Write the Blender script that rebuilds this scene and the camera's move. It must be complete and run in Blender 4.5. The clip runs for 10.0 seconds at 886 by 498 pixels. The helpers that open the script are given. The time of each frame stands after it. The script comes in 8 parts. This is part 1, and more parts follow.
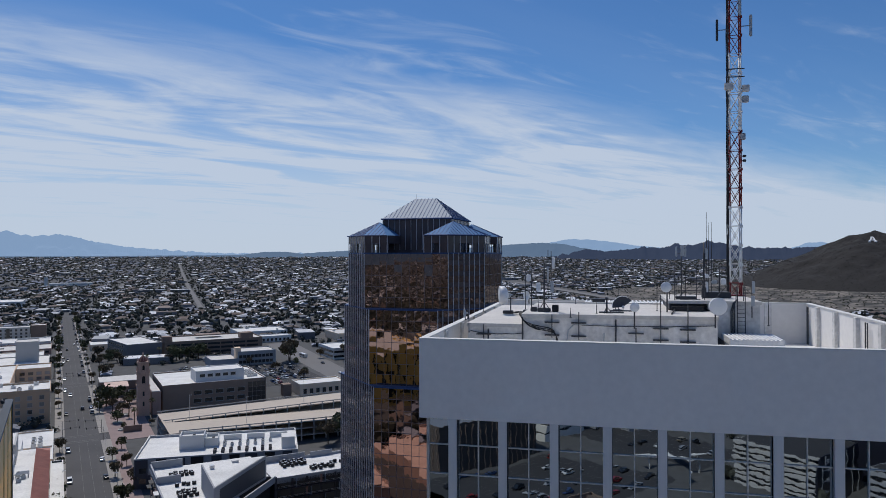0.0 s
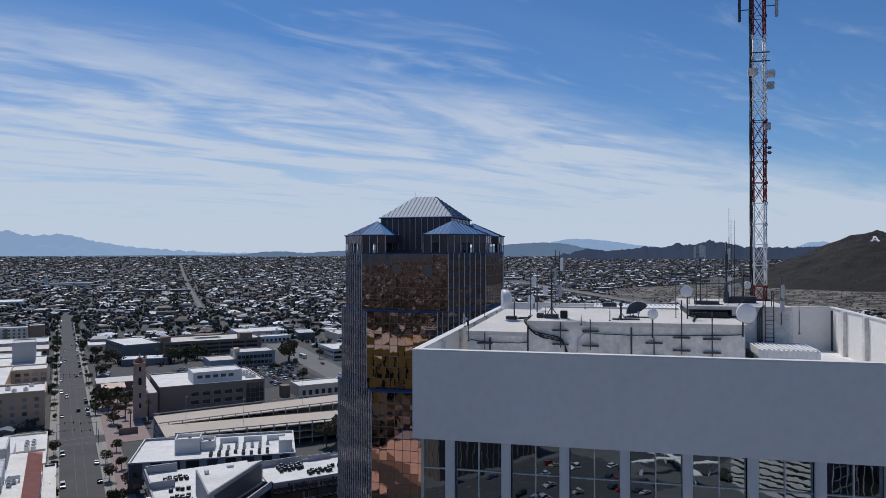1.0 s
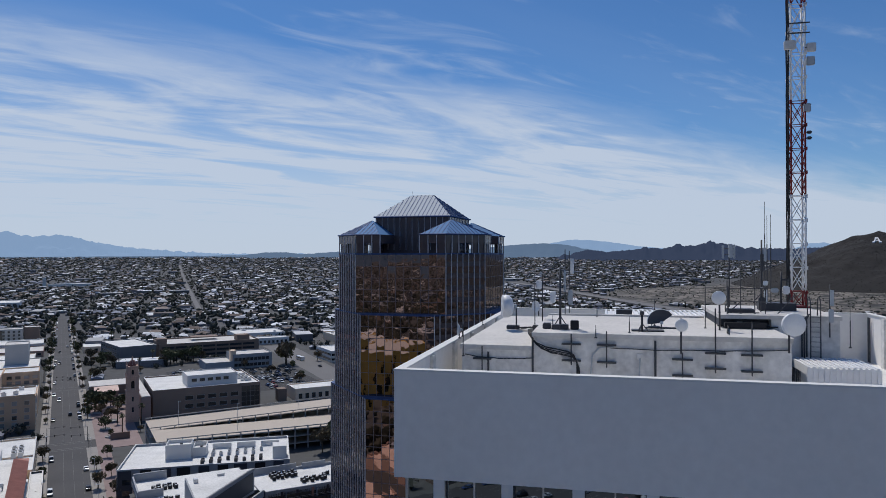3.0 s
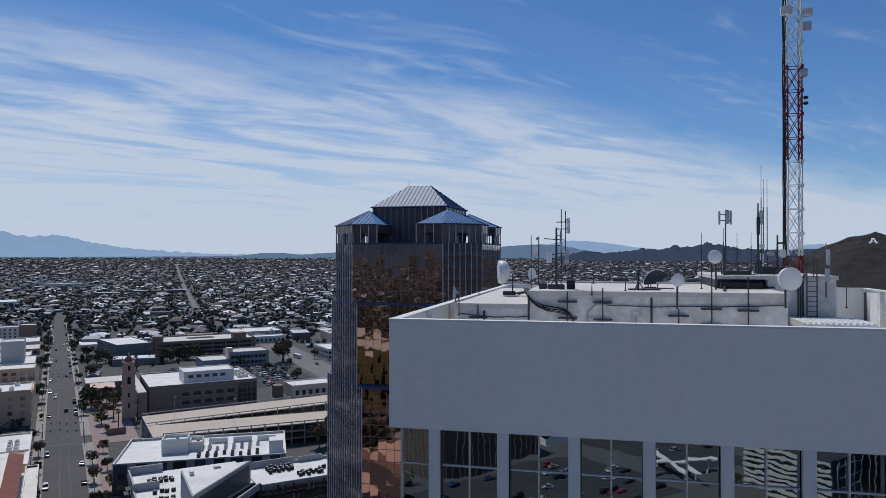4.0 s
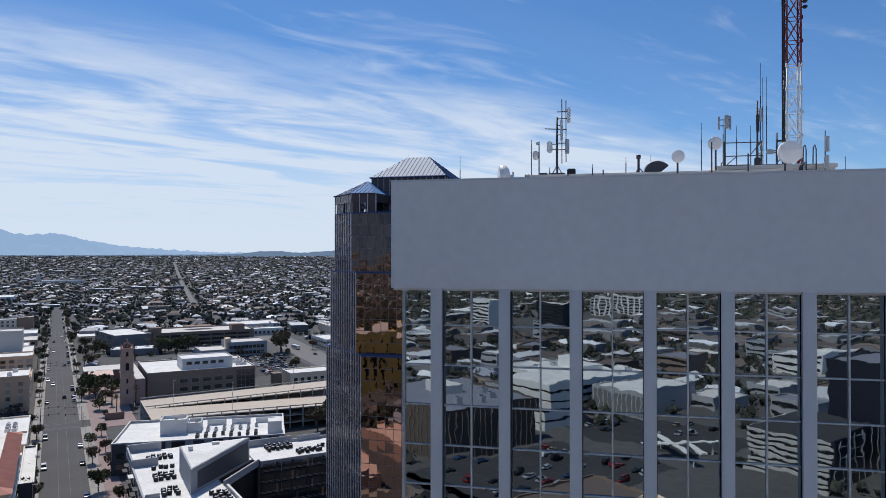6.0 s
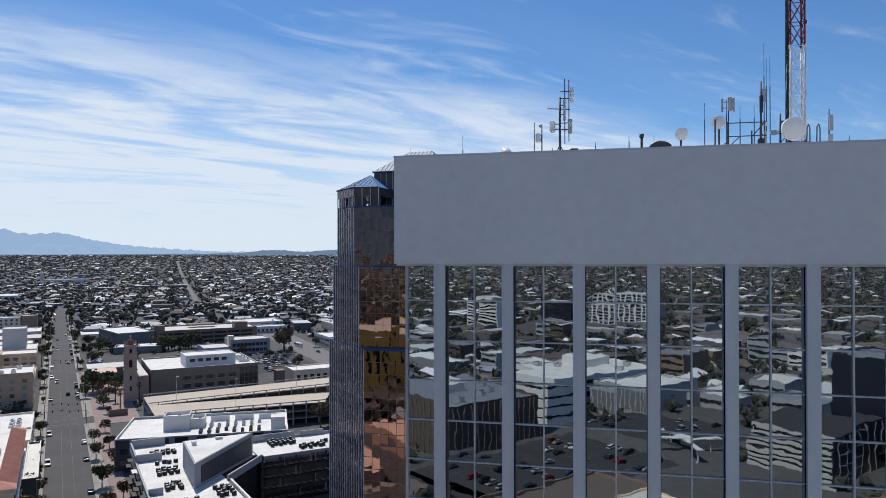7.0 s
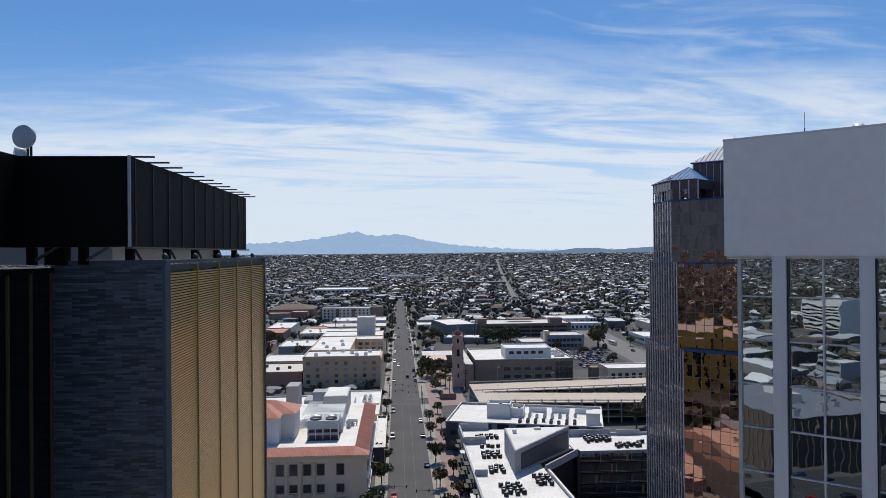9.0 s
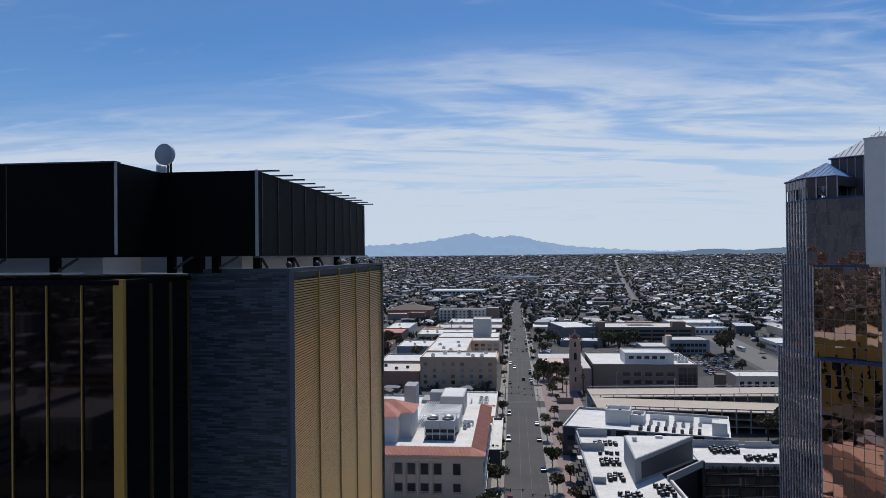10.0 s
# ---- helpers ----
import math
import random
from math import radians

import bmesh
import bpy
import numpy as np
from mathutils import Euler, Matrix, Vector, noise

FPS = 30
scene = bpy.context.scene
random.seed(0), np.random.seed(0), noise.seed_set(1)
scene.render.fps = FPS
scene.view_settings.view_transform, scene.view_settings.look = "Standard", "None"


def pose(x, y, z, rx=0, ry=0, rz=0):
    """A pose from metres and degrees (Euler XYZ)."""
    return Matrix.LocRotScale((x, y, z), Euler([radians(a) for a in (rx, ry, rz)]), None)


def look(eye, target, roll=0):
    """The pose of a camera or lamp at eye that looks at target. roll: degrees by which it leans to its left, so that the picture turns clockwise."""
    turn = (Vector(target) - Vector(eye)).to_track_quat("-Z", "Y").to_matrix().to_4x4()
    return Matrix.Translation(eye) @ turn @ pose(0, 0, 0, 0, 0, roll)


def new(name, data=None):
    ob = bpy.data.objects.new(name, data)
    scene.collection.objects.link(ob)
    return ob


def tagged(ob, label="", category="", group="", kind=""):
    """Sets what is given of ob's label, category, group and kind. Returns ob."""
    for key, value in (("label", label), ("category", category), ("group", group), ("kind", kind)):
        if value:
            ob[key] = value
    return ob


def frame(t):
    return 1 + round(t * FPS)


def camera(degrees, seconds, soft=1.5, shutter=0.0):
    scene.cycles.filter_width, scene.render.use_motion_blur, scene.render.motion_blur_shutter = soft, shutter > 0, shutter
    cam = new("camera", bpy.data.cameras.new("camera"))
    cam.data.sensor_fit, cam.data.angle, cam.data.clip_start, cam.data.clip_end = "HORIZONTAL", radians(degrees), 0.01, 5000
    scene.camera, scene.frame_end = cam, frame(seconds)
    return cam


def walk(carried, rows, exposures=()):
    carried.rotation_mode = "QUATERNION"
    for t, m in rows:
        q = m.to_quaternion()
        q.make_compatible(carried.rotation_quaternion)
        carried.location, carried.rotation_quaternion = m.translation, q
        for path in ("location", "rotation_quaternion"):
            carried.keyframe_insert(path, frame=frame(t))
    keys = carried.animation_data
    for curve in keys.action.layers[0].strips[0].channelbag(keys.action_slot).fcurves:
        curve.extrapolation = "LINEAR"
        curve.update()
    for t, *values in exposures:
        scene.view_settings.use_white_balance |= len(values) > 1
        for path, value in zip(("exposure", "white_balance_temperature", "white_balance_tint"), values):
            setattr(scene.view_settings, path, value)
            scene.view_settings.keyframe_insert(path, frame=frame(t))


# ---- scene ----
cam = camera(64.0, 10.0, soft=0.85)
PATH = [
    (0, (1.29, 1.058, 85.154), (1.23, 3.057, 85.166), -0.1),
    (0.5, (1.341, 3.465, 85.14), (1.278, 5.464, 85.152), -0.1),
    (1, (1.42, 6.241, 85.222), (1.357, 8.24, 85.233), -0.1),
    (1.5, (1.503, 9.369, 85.273), (1.44, 11.368, 85.285), -0.1),
    (2, (1.619, 11.858, 85.397), (1.555, 13.857, 85.41), -0.1),
    (2.5, (1.712, 13.17, 85.545), (1.648, 15.169, 85.557), -0.1),
    (3.8, (1.867, 13.733, 83.257), (1.808, 15.733, 83.274), 0),
    (4, (1.871, 13.747, 82.608), (1.815, 15.746, 82.625), 0),
    (4.5, (1.848, 13.783, 80.829), (1.795, 15.782, 80.844), 0.0),
    (5, (1.783, 13.678, 78.956), (1.731, 15.677, 78.97), 0.0),
    (5.5, (1.724, 13.637, 77.094), (1.673, 15.636, 77.109), 0.0),
    (5.7, (1.707, 13.637, 76.444), (1.656, 15.636, 76.459), 0),
    (6.8, (1.672, 13.666, 75.045), (1.623, 15.665, 75.058), -0.1),
    (7, (1.672, 13.681, 74.688), (1.614, 15.68, 74.7), -0.1),
    (7.5, (1.749, 13.914, 74.196), (1.689, 15.913, 74.206), -0.1),
    (8, (1.403, 14.044, 74.097), (1.344, 16.043, 74.107), -0.2),
    (8.4, (1.36, 14.0, 74.3), (1.277, 15.998, 74.308), -0.4),
    (8.5, (1.328, 13.961, 74.405), (1.139, 15.952, 74.406), -0.6),
    (8.7, (1.261, 13.948, 74.440), (0.770, 15.887, 74.438), -0.55),
    (9, (1.203, 13.941, 74.46), (0.31, 15.73, 74.47), -0.5),
    (9.1, (1.2, 13.935, 74.48), (0.264, 15.702, 74.49), -0.4),
    (9.5, (1.192, 13.926, 74.551), (0.245, 15.688, 74.56), -0.3),
    (9.75, (1.22, 13.95, 74.64), (0.255, 15.702, 74.65), -0.4),
    (10, (1.309, 13.992, 74.76), (0.137, 15.613, 74.777), -0.6),
]
walk(cam, [(t, look(eye, target, roll)) for t, eye, target, roll in PATH],
     [(0, -0.33, 6500, 10), (4.5, -0.33, 6500, 10), (5.0, -0.30, 6500, 10), (5.5, -0.18, 6550, 9.5), (5.7, -0.09, 6600, 9.5), (6.8, 0.10, 6850, 9), (7.2, 0.10, 6900, 9), (9.1, 0.06, 6950, 9), (9.5, -0.08, 6800, 9), (9.75, -0.12, 6750, 9.5), (10, -0.18, 6700, 9.5)])

# ---- frames of the plan: the avenue (x across to the west, y along to the south) and the two towers ----
AV = pose(-104.3, 202.1, 0, 0, 0, 30.2)
LEGAL = pose(-1.75, 48.5, 0, 0, 0, -11.3)
OCT = pose(-8.34, 186.33, 0, 0, 0, -14.3)

# ---- light ----
SUN_EL, SUN_AZ = 57.0, -27.0
world = bpy.data.worlds.new("sky")
scene.world = world
world.use_nodes = True
wn, wl = world.node_tree.nodes, world.node_tree.links
wn.clear()


def wnode(kind, **kw):
    n = wn.new(kind)
    for k, v in kw.items():
        n.inputs[k].default_value = v
    return n


def wmath(op, a, b=0.0):
    n = wn.new("ShaderNodeMath")
    n.operation = op
    for i, s in enumerate((a, b)):
        if isinstance(s, (int, float)):
            n.inputs[i].default_value = s
        else:
            wl.new(s, n.inputs[i])
    return n.outputs[0]


sky = wn.new("ShaderNodeTexSky")
sky.sky_type, sky.sun_disc = "NISHITA", False
sky.sun_elevation, sky.sun_rotation = radians(SUN_EL), radians(SUN_AZ)
sky.altitude, sky.air_density, sky.dust_density, sky.ozone_density = 750, 1.0, 0.25, 3.0
tc = wn.new("ShaderNodeTexCoord")
sep = wn.new("ShaderNodeSeparateXYZ")
wl.new(tc.outputs["Generated"], sep.inputs[0])
up = wmath("MAXIMUM", sep.outputs[2], 0.0)
den = wmath("ADD", up, 0.10)
px, py = wmath("DIVIDE", sep.outputs[0], den), wmath("DIVIDE", sep.outputs[1], den)
ca, sa = math.cos(radians(33)), math.sin(radians(33))
along = wmath("ADD", wmath("MULTIPLY", px, ca), wmath("MULTIPLY", py, sa))
across = wmath("SUBTRACT", wmath("MULTIPLY", py, ca), wmath("MULTIPLY", px, sa))


def cirrus(sa_, sc_, oz, detail, distort):
    c = wn.new("ShaderNodeCombineXYZ")
    wl.new(wmath("MULTIPLY", along, sa_), c.inputs[0])
    wl.new(wmath("MULTIPLY", across, sc_), c.inputs[1])
    c.inputs[2].default_value = oz
    n = wnode("ShaderNodeTexNoise", Scale=1.0, Detail=detail, Roughness=0.55, Distortion=distort)
    wl.new(c.outputs[0], n.inputs["Vector"])
    return n.outputs[0]


def ramp01(v, lo, hi):
    n = wn.new("ShaderNodeMapRange")
    n.interpolation_type = "SMOOTHSTEP"
    n.inputs[1].default_value, n.inputs[2].default_value = lo, hi
    wl.new(v, n.inputs[0])
    return n.outputs[0]


n1, n2 = cirrus(0.16, 0.42, 3.1, 6, 0.9), cirrus(0.36, 1.2, 7.7, 8, 2.0)
n3 = cirrus(1.5, 4.4, 1.3, 8, 1.8)
X = sep.outputs[0]
# upper edge of the cirrus sheet: high to the left of the view, falling away on both sides
edge = wmath("SUBTRACT", 0.255, wmath("MULTIPLY", wmath("MAXIMUM", wmath("SUBTRACT", -0.50, X), 0.0), 0.20))
edge = wmath("SUBTRACT", edge, wmath("MULTIPLY", wmath("MAXIMUM", wmath("ADD", X, 0.45), 0.0), 0.075))
edge = wmath("SUBTRACT", edge, wmath("MULTIPLY", wmath("MAXIMUM", wmath("SUBTRACT", X, 0.08), 0.0), 0.26))
over = wmath("SUBTRACT", up, edge)
over = wmath("ADD", over, wmath("MULTIPLY", wmath("SUBTRACT", n1, 0.5), 0.20))
over = wmath("ADD", over, wmath("MULTIPLY", wmath("SUBTRACT", n2, 0.5), 0.16))
low = wmath("SUBTRACT", 1.0, ramp01(over, -0.05, 0.055))
streak = ramp01(wmath("ADD", wmath("MULTIPLY", n2, 0.76), wmath("MULTIPLY", n3, 0.24)), 0.38, 0.60)
depth = wmath("SUBTRACT", 1.0, ramp01(up, 0.0, 0.24))
dens = wmath("ADD", 0.17, wmath("ADD", wmath("MULTIPLY", streak, wmath("SUBTRACT", 0.74, wmath("MULTIPLY", depth, 0.25))), wmath("MULTIPLY", depth, 0.50)))
wisp = wmath("MULTIPLY", ramp01(wmath("ADD", wmath("MULTIPLY", n2, 0.5), wmath("MULTIPLY", n3, 0.5)), 0.52, 0.76), 0.40)
wisp = wmath("ADD", wisp, wmath("MULTIPLY", ramp01(n1, 0.40, 0.75), 0.06))
cover = wmath("ADD", wmath("MULTIPLY", low, dens), wmath("MULTIPLY", wmath("SUBTRACT", 1.0, low), wisp))
haze = wmath("POWER", wmath("SUBTRACT", 1.0, wmath("MINIMUM", up, 1.0)), 14.0)
cover = wmath("MINIMUM", wmath("ADD", cover, wmath("MULTIPLY", haze, 0.42)), 0.92)
mixc = wn.new("ShaderNodeMix")
mixc.data_type = "RGBA"
wl.new(cover, mixc.inputs[0])
tint = wn.new("ShaderNodeMix")
tint.data_type, tint.blend_type = "RGBA", "MULTIPLY"
tint.inputs[0].default_value = 1.0
wl.new(sky.outputs[0], tint.inputs[6])
tint.inputs[7].default_value = (0.48, 0.78, 1.08, 1)
wl.new(tint.outputs[2], mixc.inputs[6])
mixc.inputs[7].default_value = (6.9, 7.9, 9.5, 1)
bg = wnode("ShaderNodeBackground", Strength=0.095)
wl.new(mixc.outputs[2], bg.inputs[0])
wl.new(bg.outputs[0], wn.new("ShaderNodeOutputWorld").inputs[0])

sun = new("sun", bpy.data.lights.new("sun", "SUN"))
sun.data.energy, sun.data.angle, sun.data.color = 3.6, radians(0.53), (1.0, 0.962, 0.905)
sd = Vector((math.sin(radians(SUN_AZ)) * math.cos(radians(SUN_EL)), math.cos(radians(SUN_AZ)) * math.cos(radians(SUN_EL)), math.sin(radians(SUN_EL))))
sun.matrix_world = look(sd * 300 + Vector((0, 0, 100)), (0, 0, 100))


# ---- materials ----
def mat(name, col, rough=0.75, metal=0.0, var=0.12, scale=2.0, bump=0.15, coarse=0.12, jitter=0.0, spec=0.4, col2=None, island=False, wave=0.0):
    """A painted, stony or metal surface: fine grain, coarse stains, fine relief, and a change from piece to piece."""
    m = bpy.data.materials.new(name)
    m.use_nodes = True
    n, l = m.node_tree.nodes, m.node_tree.links
    b = n["Principled BSDF"]
    b.inputs["Roughness"].default_value, b.inputs["Metallic"].default_value = rough, metal
    b.inputs["Specular IOR Level"].default_value = spec
    geo = n.new("ShaderNodeNewGeometry")
    f1, f2 = n.new("ShaderNodeTexNoise"), n.new("ShaderNodeTexNoise")
    f1.inputs["Scale"].default_value, f1.inputs["Detail"].default_value = scale * 4, 6
    f2.inputs["Scale"].default_value, f2.inputs["Detail"].default_value = scale * coarse, 5
    for f in (f1, f2):
        l.new(geo.outputs["Position"], f.inputs["Vector"])
    add = n.new("ShaderNodeMath")
    add.operation = "ADD"
    l.new(f1.outputs[0], add.inputs[0])
    l.new(f2.outputs[0], add.inputs[1])
    src = add.outputs[0]
    if jitter:
        oi = n.new("ShaderNodeObjectInfo")
        rnd = n.new("ShaderNodeMath")
        rnd.operation = "MULTIPLY_ADD"
        l.new(geo.outputs["Random Per Island"] if island else oi.outputs["Random"], rnd.inputs[0])
        rnd.inputs[1].default_value = jitter / max(var, 0.01)
        l.new(src, rnd.inputs[2])
        sub = n.new("ShaderNodeMath")
        sub.operation = "SUBTRACT"
        l.new(rnd.outputs[0], sub.inputs[0])
        sub.inputs[1].default_value = 0.5 * jitter / max(var, 0.01)
        src = sub.outputs[0]
    mr = n.new("ShaderNodeMapRange")
    mr.clamp = False
    mr.inputs[1].default_value, mr.inputs[2].default_value = 0.4, 1.6
    mr.inputs[3].default_value, mr.inputs[4].default_value = (0.0, 1.0) if col2 else (1 - var, 1 + var)
    l.new(src, mr.inputs[0])
    mx = n.new("ShaderNodeMix")
    mx.data_type = "RGBA"
    if col2:
        mr.clamp = True
        l.new(mr.outputs[0], mx.inputs[0])
        mx.inputs[6].default_value, mx.inputs[7].default_value = (*col, 1), (*col2, 1)
    else:
        mx.blend_type = "MULTIPLY"
        mx.inputs[0].default_value = 1.0
        mx.inputs[6].default_value = (*col, 1)
        cb = n.new("ShaderNodeCombineColor")
        for i in range(3):
            l.new(mr.outputs[0], cb.inputs[i])
        l.new(cb.outputs[0], mx.inputs[7])
    l.new(mx.outputs[2], b.inputs["Base Color"])
    if bump or wave:
        bp = n.new("ShaderNodeBump")
        bp.inputs["Strength"].default_value = bump or 1.0
        bp.inputs["Distance"].default_value = 0.02
        if wave:
            f2.inputs["Detail"].default_value = 1.5
            bp.inputs["Distance"].default_value = wave
            bp.inputs["Strength"].default_value = 1.0
            l.new(f2.outputs[0], bp.inputs["Height"])
        else:
            l.new(f1.outputs[0], bp.inputs["Height"])
        l.new(bp.outputs[0], b.inputs["Normal"])
    return m


WHITE_ROOF = mat("white_membrane_roof", (0.67, 0.66, 0.64), 0.7, var=0.32, scale=0.45, coarse=0.35)
TAN_ROOF = mat("tan_gravel_roof", (0.60, 0.575, 0.545), 0.9, var=0.22, scale=0.9, coarse=0.4)
CROWN = mat("grey_white_painted_concrete", (0.80, 0.77, 0.735), 0.85, var=0.09, scale=0.5, coarse=0.25, bump=0.08)
PENT = mat("weathered_white_stucco", (0.66, 0.645, 0.62), 0.85, var=0.45, scale=0.7, coarse=0.7)
COLUMN = mat("grey_column_paint", (0.68, 0.665, 0.645), 0.6, var=0.06)
STEEL = mat("dark_galvanised_steel", (0.062, 0.064, 0.072), 0.5, 0.3, var=0.15)
LIGHT_STEEL = mat("pale_aluminium", (0.55, 0.56, 0.58), 0.4, 0.7, var=0.1)
WHITE_PAINT = mat("white_enamel", (0.78, 0.78, 0.78), 0.45, var=0.06)
RED_PAINT = mat("red_mast_paint", (0.185, 0.018, 0.02), 0.6, var=0.2)
GREY_PANEL = mat("grey_plastic_antenna", (0.42, 0.45, 0.48), 0.5, var=0.08)
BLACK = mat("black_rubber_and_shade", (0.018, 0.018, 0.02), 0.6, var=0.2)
LEGAL_GLASS = mat("dark_mirror_glass", (0.46, 0.515, 0.535), 0.012, 1.0, var=0.03, scale=0.6, coarse=1.9, wave=0.0015)
ALUMINIUM = mat("pale_aluminium_bar", (0.62, 0.59, 0.55), 0.55, 0.0, var=0.08)
OCT_GLASS = mat("bronze_mirror_glass", (0.39, 0.27, 0.225), 0.02, 1.0, var=0.05, scale=0.42, coarse=1.0, wave=0.010, jitter=0.06)
# Bronze glass darkened for the chamfers, in place of dimmer reflections.
OCT_BAND = mat("dark_bronze_strip_glass", (0.17, 0.125, 0.115), 0.04, 0.9, var=0.08, scale=0.5, wave=0.006, jitter=0.05)
OCT_DARK = mat("brown_spandrel_glass", (0.115, 0.088, 0.088), 0.16, 0.2, var=0.10, jitter=0.06)
OCT_FIN = mat("grey_anodised_fin", (0.54, 0.53, 0.57), 0.45, 0.2, var=0.08)
# Pavilion roofs hold the blue of the reflected sky in their base colour.
OCT_ROOF = mat("blue_grey_standing_seam_metal", (0.11, 0.24, 0.45), 0.75, 0.0, var=0.08, scale=0.7, spec=0.12)
# Main roof colour is paled in place of the sun's glare.
OCT_TOP = mat("pale_standing_seam_metal", (0.46, 0.51, 0.56), 0.65, 0.0, var=0.08, scale=0.7, spec=0.15)
OCT_LINE = mat("dark_bronze_mullion", (0.22, 0.185, 0.20), 0.45, 0.3, var=0.1)
OCT_SEAM = mat("blue_metal_seam", (0.04, 0.08, 0.20), 0.6, 0.2, var=0.08)
GOLD = mat("gold_anodised_slat", (1.0, 0.50, 0.09), 0.42, 0.12, var=0.10, scale=0.6)
GOLD_DARK = mat("dull_gold_mullion", (0.42, 0.26, 0.07), 0.45, 0.6, var=0.12)
# Gold darkened to brown, painting shade onto the mullions of the glass return.
SHADED_GOLD = mat("dark_bronze_bar", (0.10, 0.066, 0.03), 0.5, 0.4, var=0.15)
BLACK_METAL = mat("black_ribbed_metal", (0.0055, 0.005, 0.005), 0.6, 0.0, var=0.2, spec=0.05)
BLACK_GLASS = mat("black_tinted_glass", (0.02, 0.016, 0.018), 0.03, 0.8, var=0.05, scale=0.5, wave=0.004)
BLUE_TRIM = mat("blue_grey_stone_trim", (0.05, 0.066, 0.092), 0.75, var=0.35, scale=2)
WIN = mat("dark_window_glass", (0.022, 0.026, 0.030), 0.06, 0.12, var=0.2, jitter=0.02, spec=0.8)
FRAME = mat("window_frame_paint", (0.30, 0.28, 0.26), 0.6, var=0.1)
CREAM = mat("cream_stucco_wall", (0.86, 0.66, 0.48), 0.85, var=0.10)
BUFF = mat("buff_brick_wall", (0.56, 0.39, 0.265), 0.85, var=0.14)
BRICK = mat("red_brown_brick_wall", (0.36, 0.20, 0.145), 0.85, var=0.16)
OFFICE = mat("taupe_brick_wall", (0.285, 0.205, 0.16), 0.85, var=0.16)
BROWN = mat("brown_brick_wall", (0.235, 0.17, 0.135), 0.85, var=0.16)
STONE = mat("weathered_tan_stone", (0.50, 0.35, 0.28), 0.9, var=0.25, scale=1.0, coarse=0.3)
DOME = mat("dark_red_dome_tile", (0.20, 0.085, 0.075), 0.8, var=0.3, scale=1.5)
PINK = mat("pink_stucco_wall", (0.36, 0.25, 0.215), 0.85, var=0.14)
GREY_WALL = mat("grey_stucco_wall", (0.34, 0.35, 0.37), 0.8, var=0.08)
NAVY = mat("navy_glass_and_metal", (0.018, 0.02, 0.032), 0.3, var=0.2, spec=0.5)
DARK_BROWN = mat("dark_brown_ribbed_concrete", (0.10, 0.078, 0.068), 0.85, var=0.15)
PALE_WALL = mat("pale_grey_stucco_wall", (0.46, 0.45, 0.435), 0.85, var=0.1)
DARK_WALL = mat("charcoal_cladding", (0.055, 0.06, 0.075), 0.55, var=0.2)
WHITE_WALL = mat("white_stucco_wall", (0.68, 0.67, 0.65), 0.85, var=0.08)
TILE = mat("red_clay_roof_tile", (0.46, 0.21, 0.165), 0.85, var=0.35, scale=2.5, jitter=0.08)
DECK = mat("tan_concrete_deck", (0.50, 0.43, 0.36), 0.9, var=0.10, scale=0.5)
CONCRETE = mat("grey_concrete", (0.36, 0.35, 0.34), 0.9, var=0.14, scale=0.8)
KERB = mat("pale_kerb_concrete", (0.29, 0.27, 0.25), 0.9, var=0.12)
BRICK_PAVE = mat("pink_brick_paving", (0.27, 0.20, 0.19), 0.9, var=0.2, scale=1.5)
ASPHALT = mat("worn_asphalt", (0.073, 0.071, 0.074), 0.9, var=0.34, scale=0.5, coarse=0.12)
LOT = mat("dark_parking_asphalt", (0.038, 0.038, 0.042), 0.9, var=0.25, scale=0.4)
LINE = mat("worn_white_road_paint", (0.15, 0.147, 0.143), 0.8, var=0.3, scale=2)
BARK = mat("tree_bark", (0.09, 0.065, 0.045), 0.9, var=0.3)
LEAF = mat("dusty_green_leaves", (0.088, 0.092, 0.048), 0.8, var=0.35, scale=1.2, jitter=0.25, spec=0.2)
LEAF_DRY = mat("olive_leaves", (0.125, 0.098, 0.062), 0.8, var=0.35, scale=1.2, jitter=0.25, spec=0.2)
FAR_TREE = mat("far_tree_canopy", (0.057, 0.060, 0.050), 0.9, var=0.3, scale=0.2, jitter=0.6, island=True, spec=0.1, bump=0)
# Walls and grey roofs lean blue in place of distance haze.
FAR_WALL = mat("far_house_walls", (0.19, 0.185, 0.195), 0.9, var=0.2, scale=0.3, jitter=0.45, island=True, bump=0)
FAR_WHITE = mat("far_white_roofs", (0.61, 0.615, 0.63), 0.8, var=0.15, scale=0.3, jitter=0.55, island=True, bump=0)
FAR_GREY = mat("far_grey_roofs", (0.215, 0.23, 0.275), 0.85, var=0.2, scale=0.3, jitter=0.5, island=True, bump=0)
FAR_BROWN = mat("far_brown_roofs", (0.15, 0.115, 0.10), 0.85, var=0.2, scale=0.3, jitter=0.5, island=True, bump=0)
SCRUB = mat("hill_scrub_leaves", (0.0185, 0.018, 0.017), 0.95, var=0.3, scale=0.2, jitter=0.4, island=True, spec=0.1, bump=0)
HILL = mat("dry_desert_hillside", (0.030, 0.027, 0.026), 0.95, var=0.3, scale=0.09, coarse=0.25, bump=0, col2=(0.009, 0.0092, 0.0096))


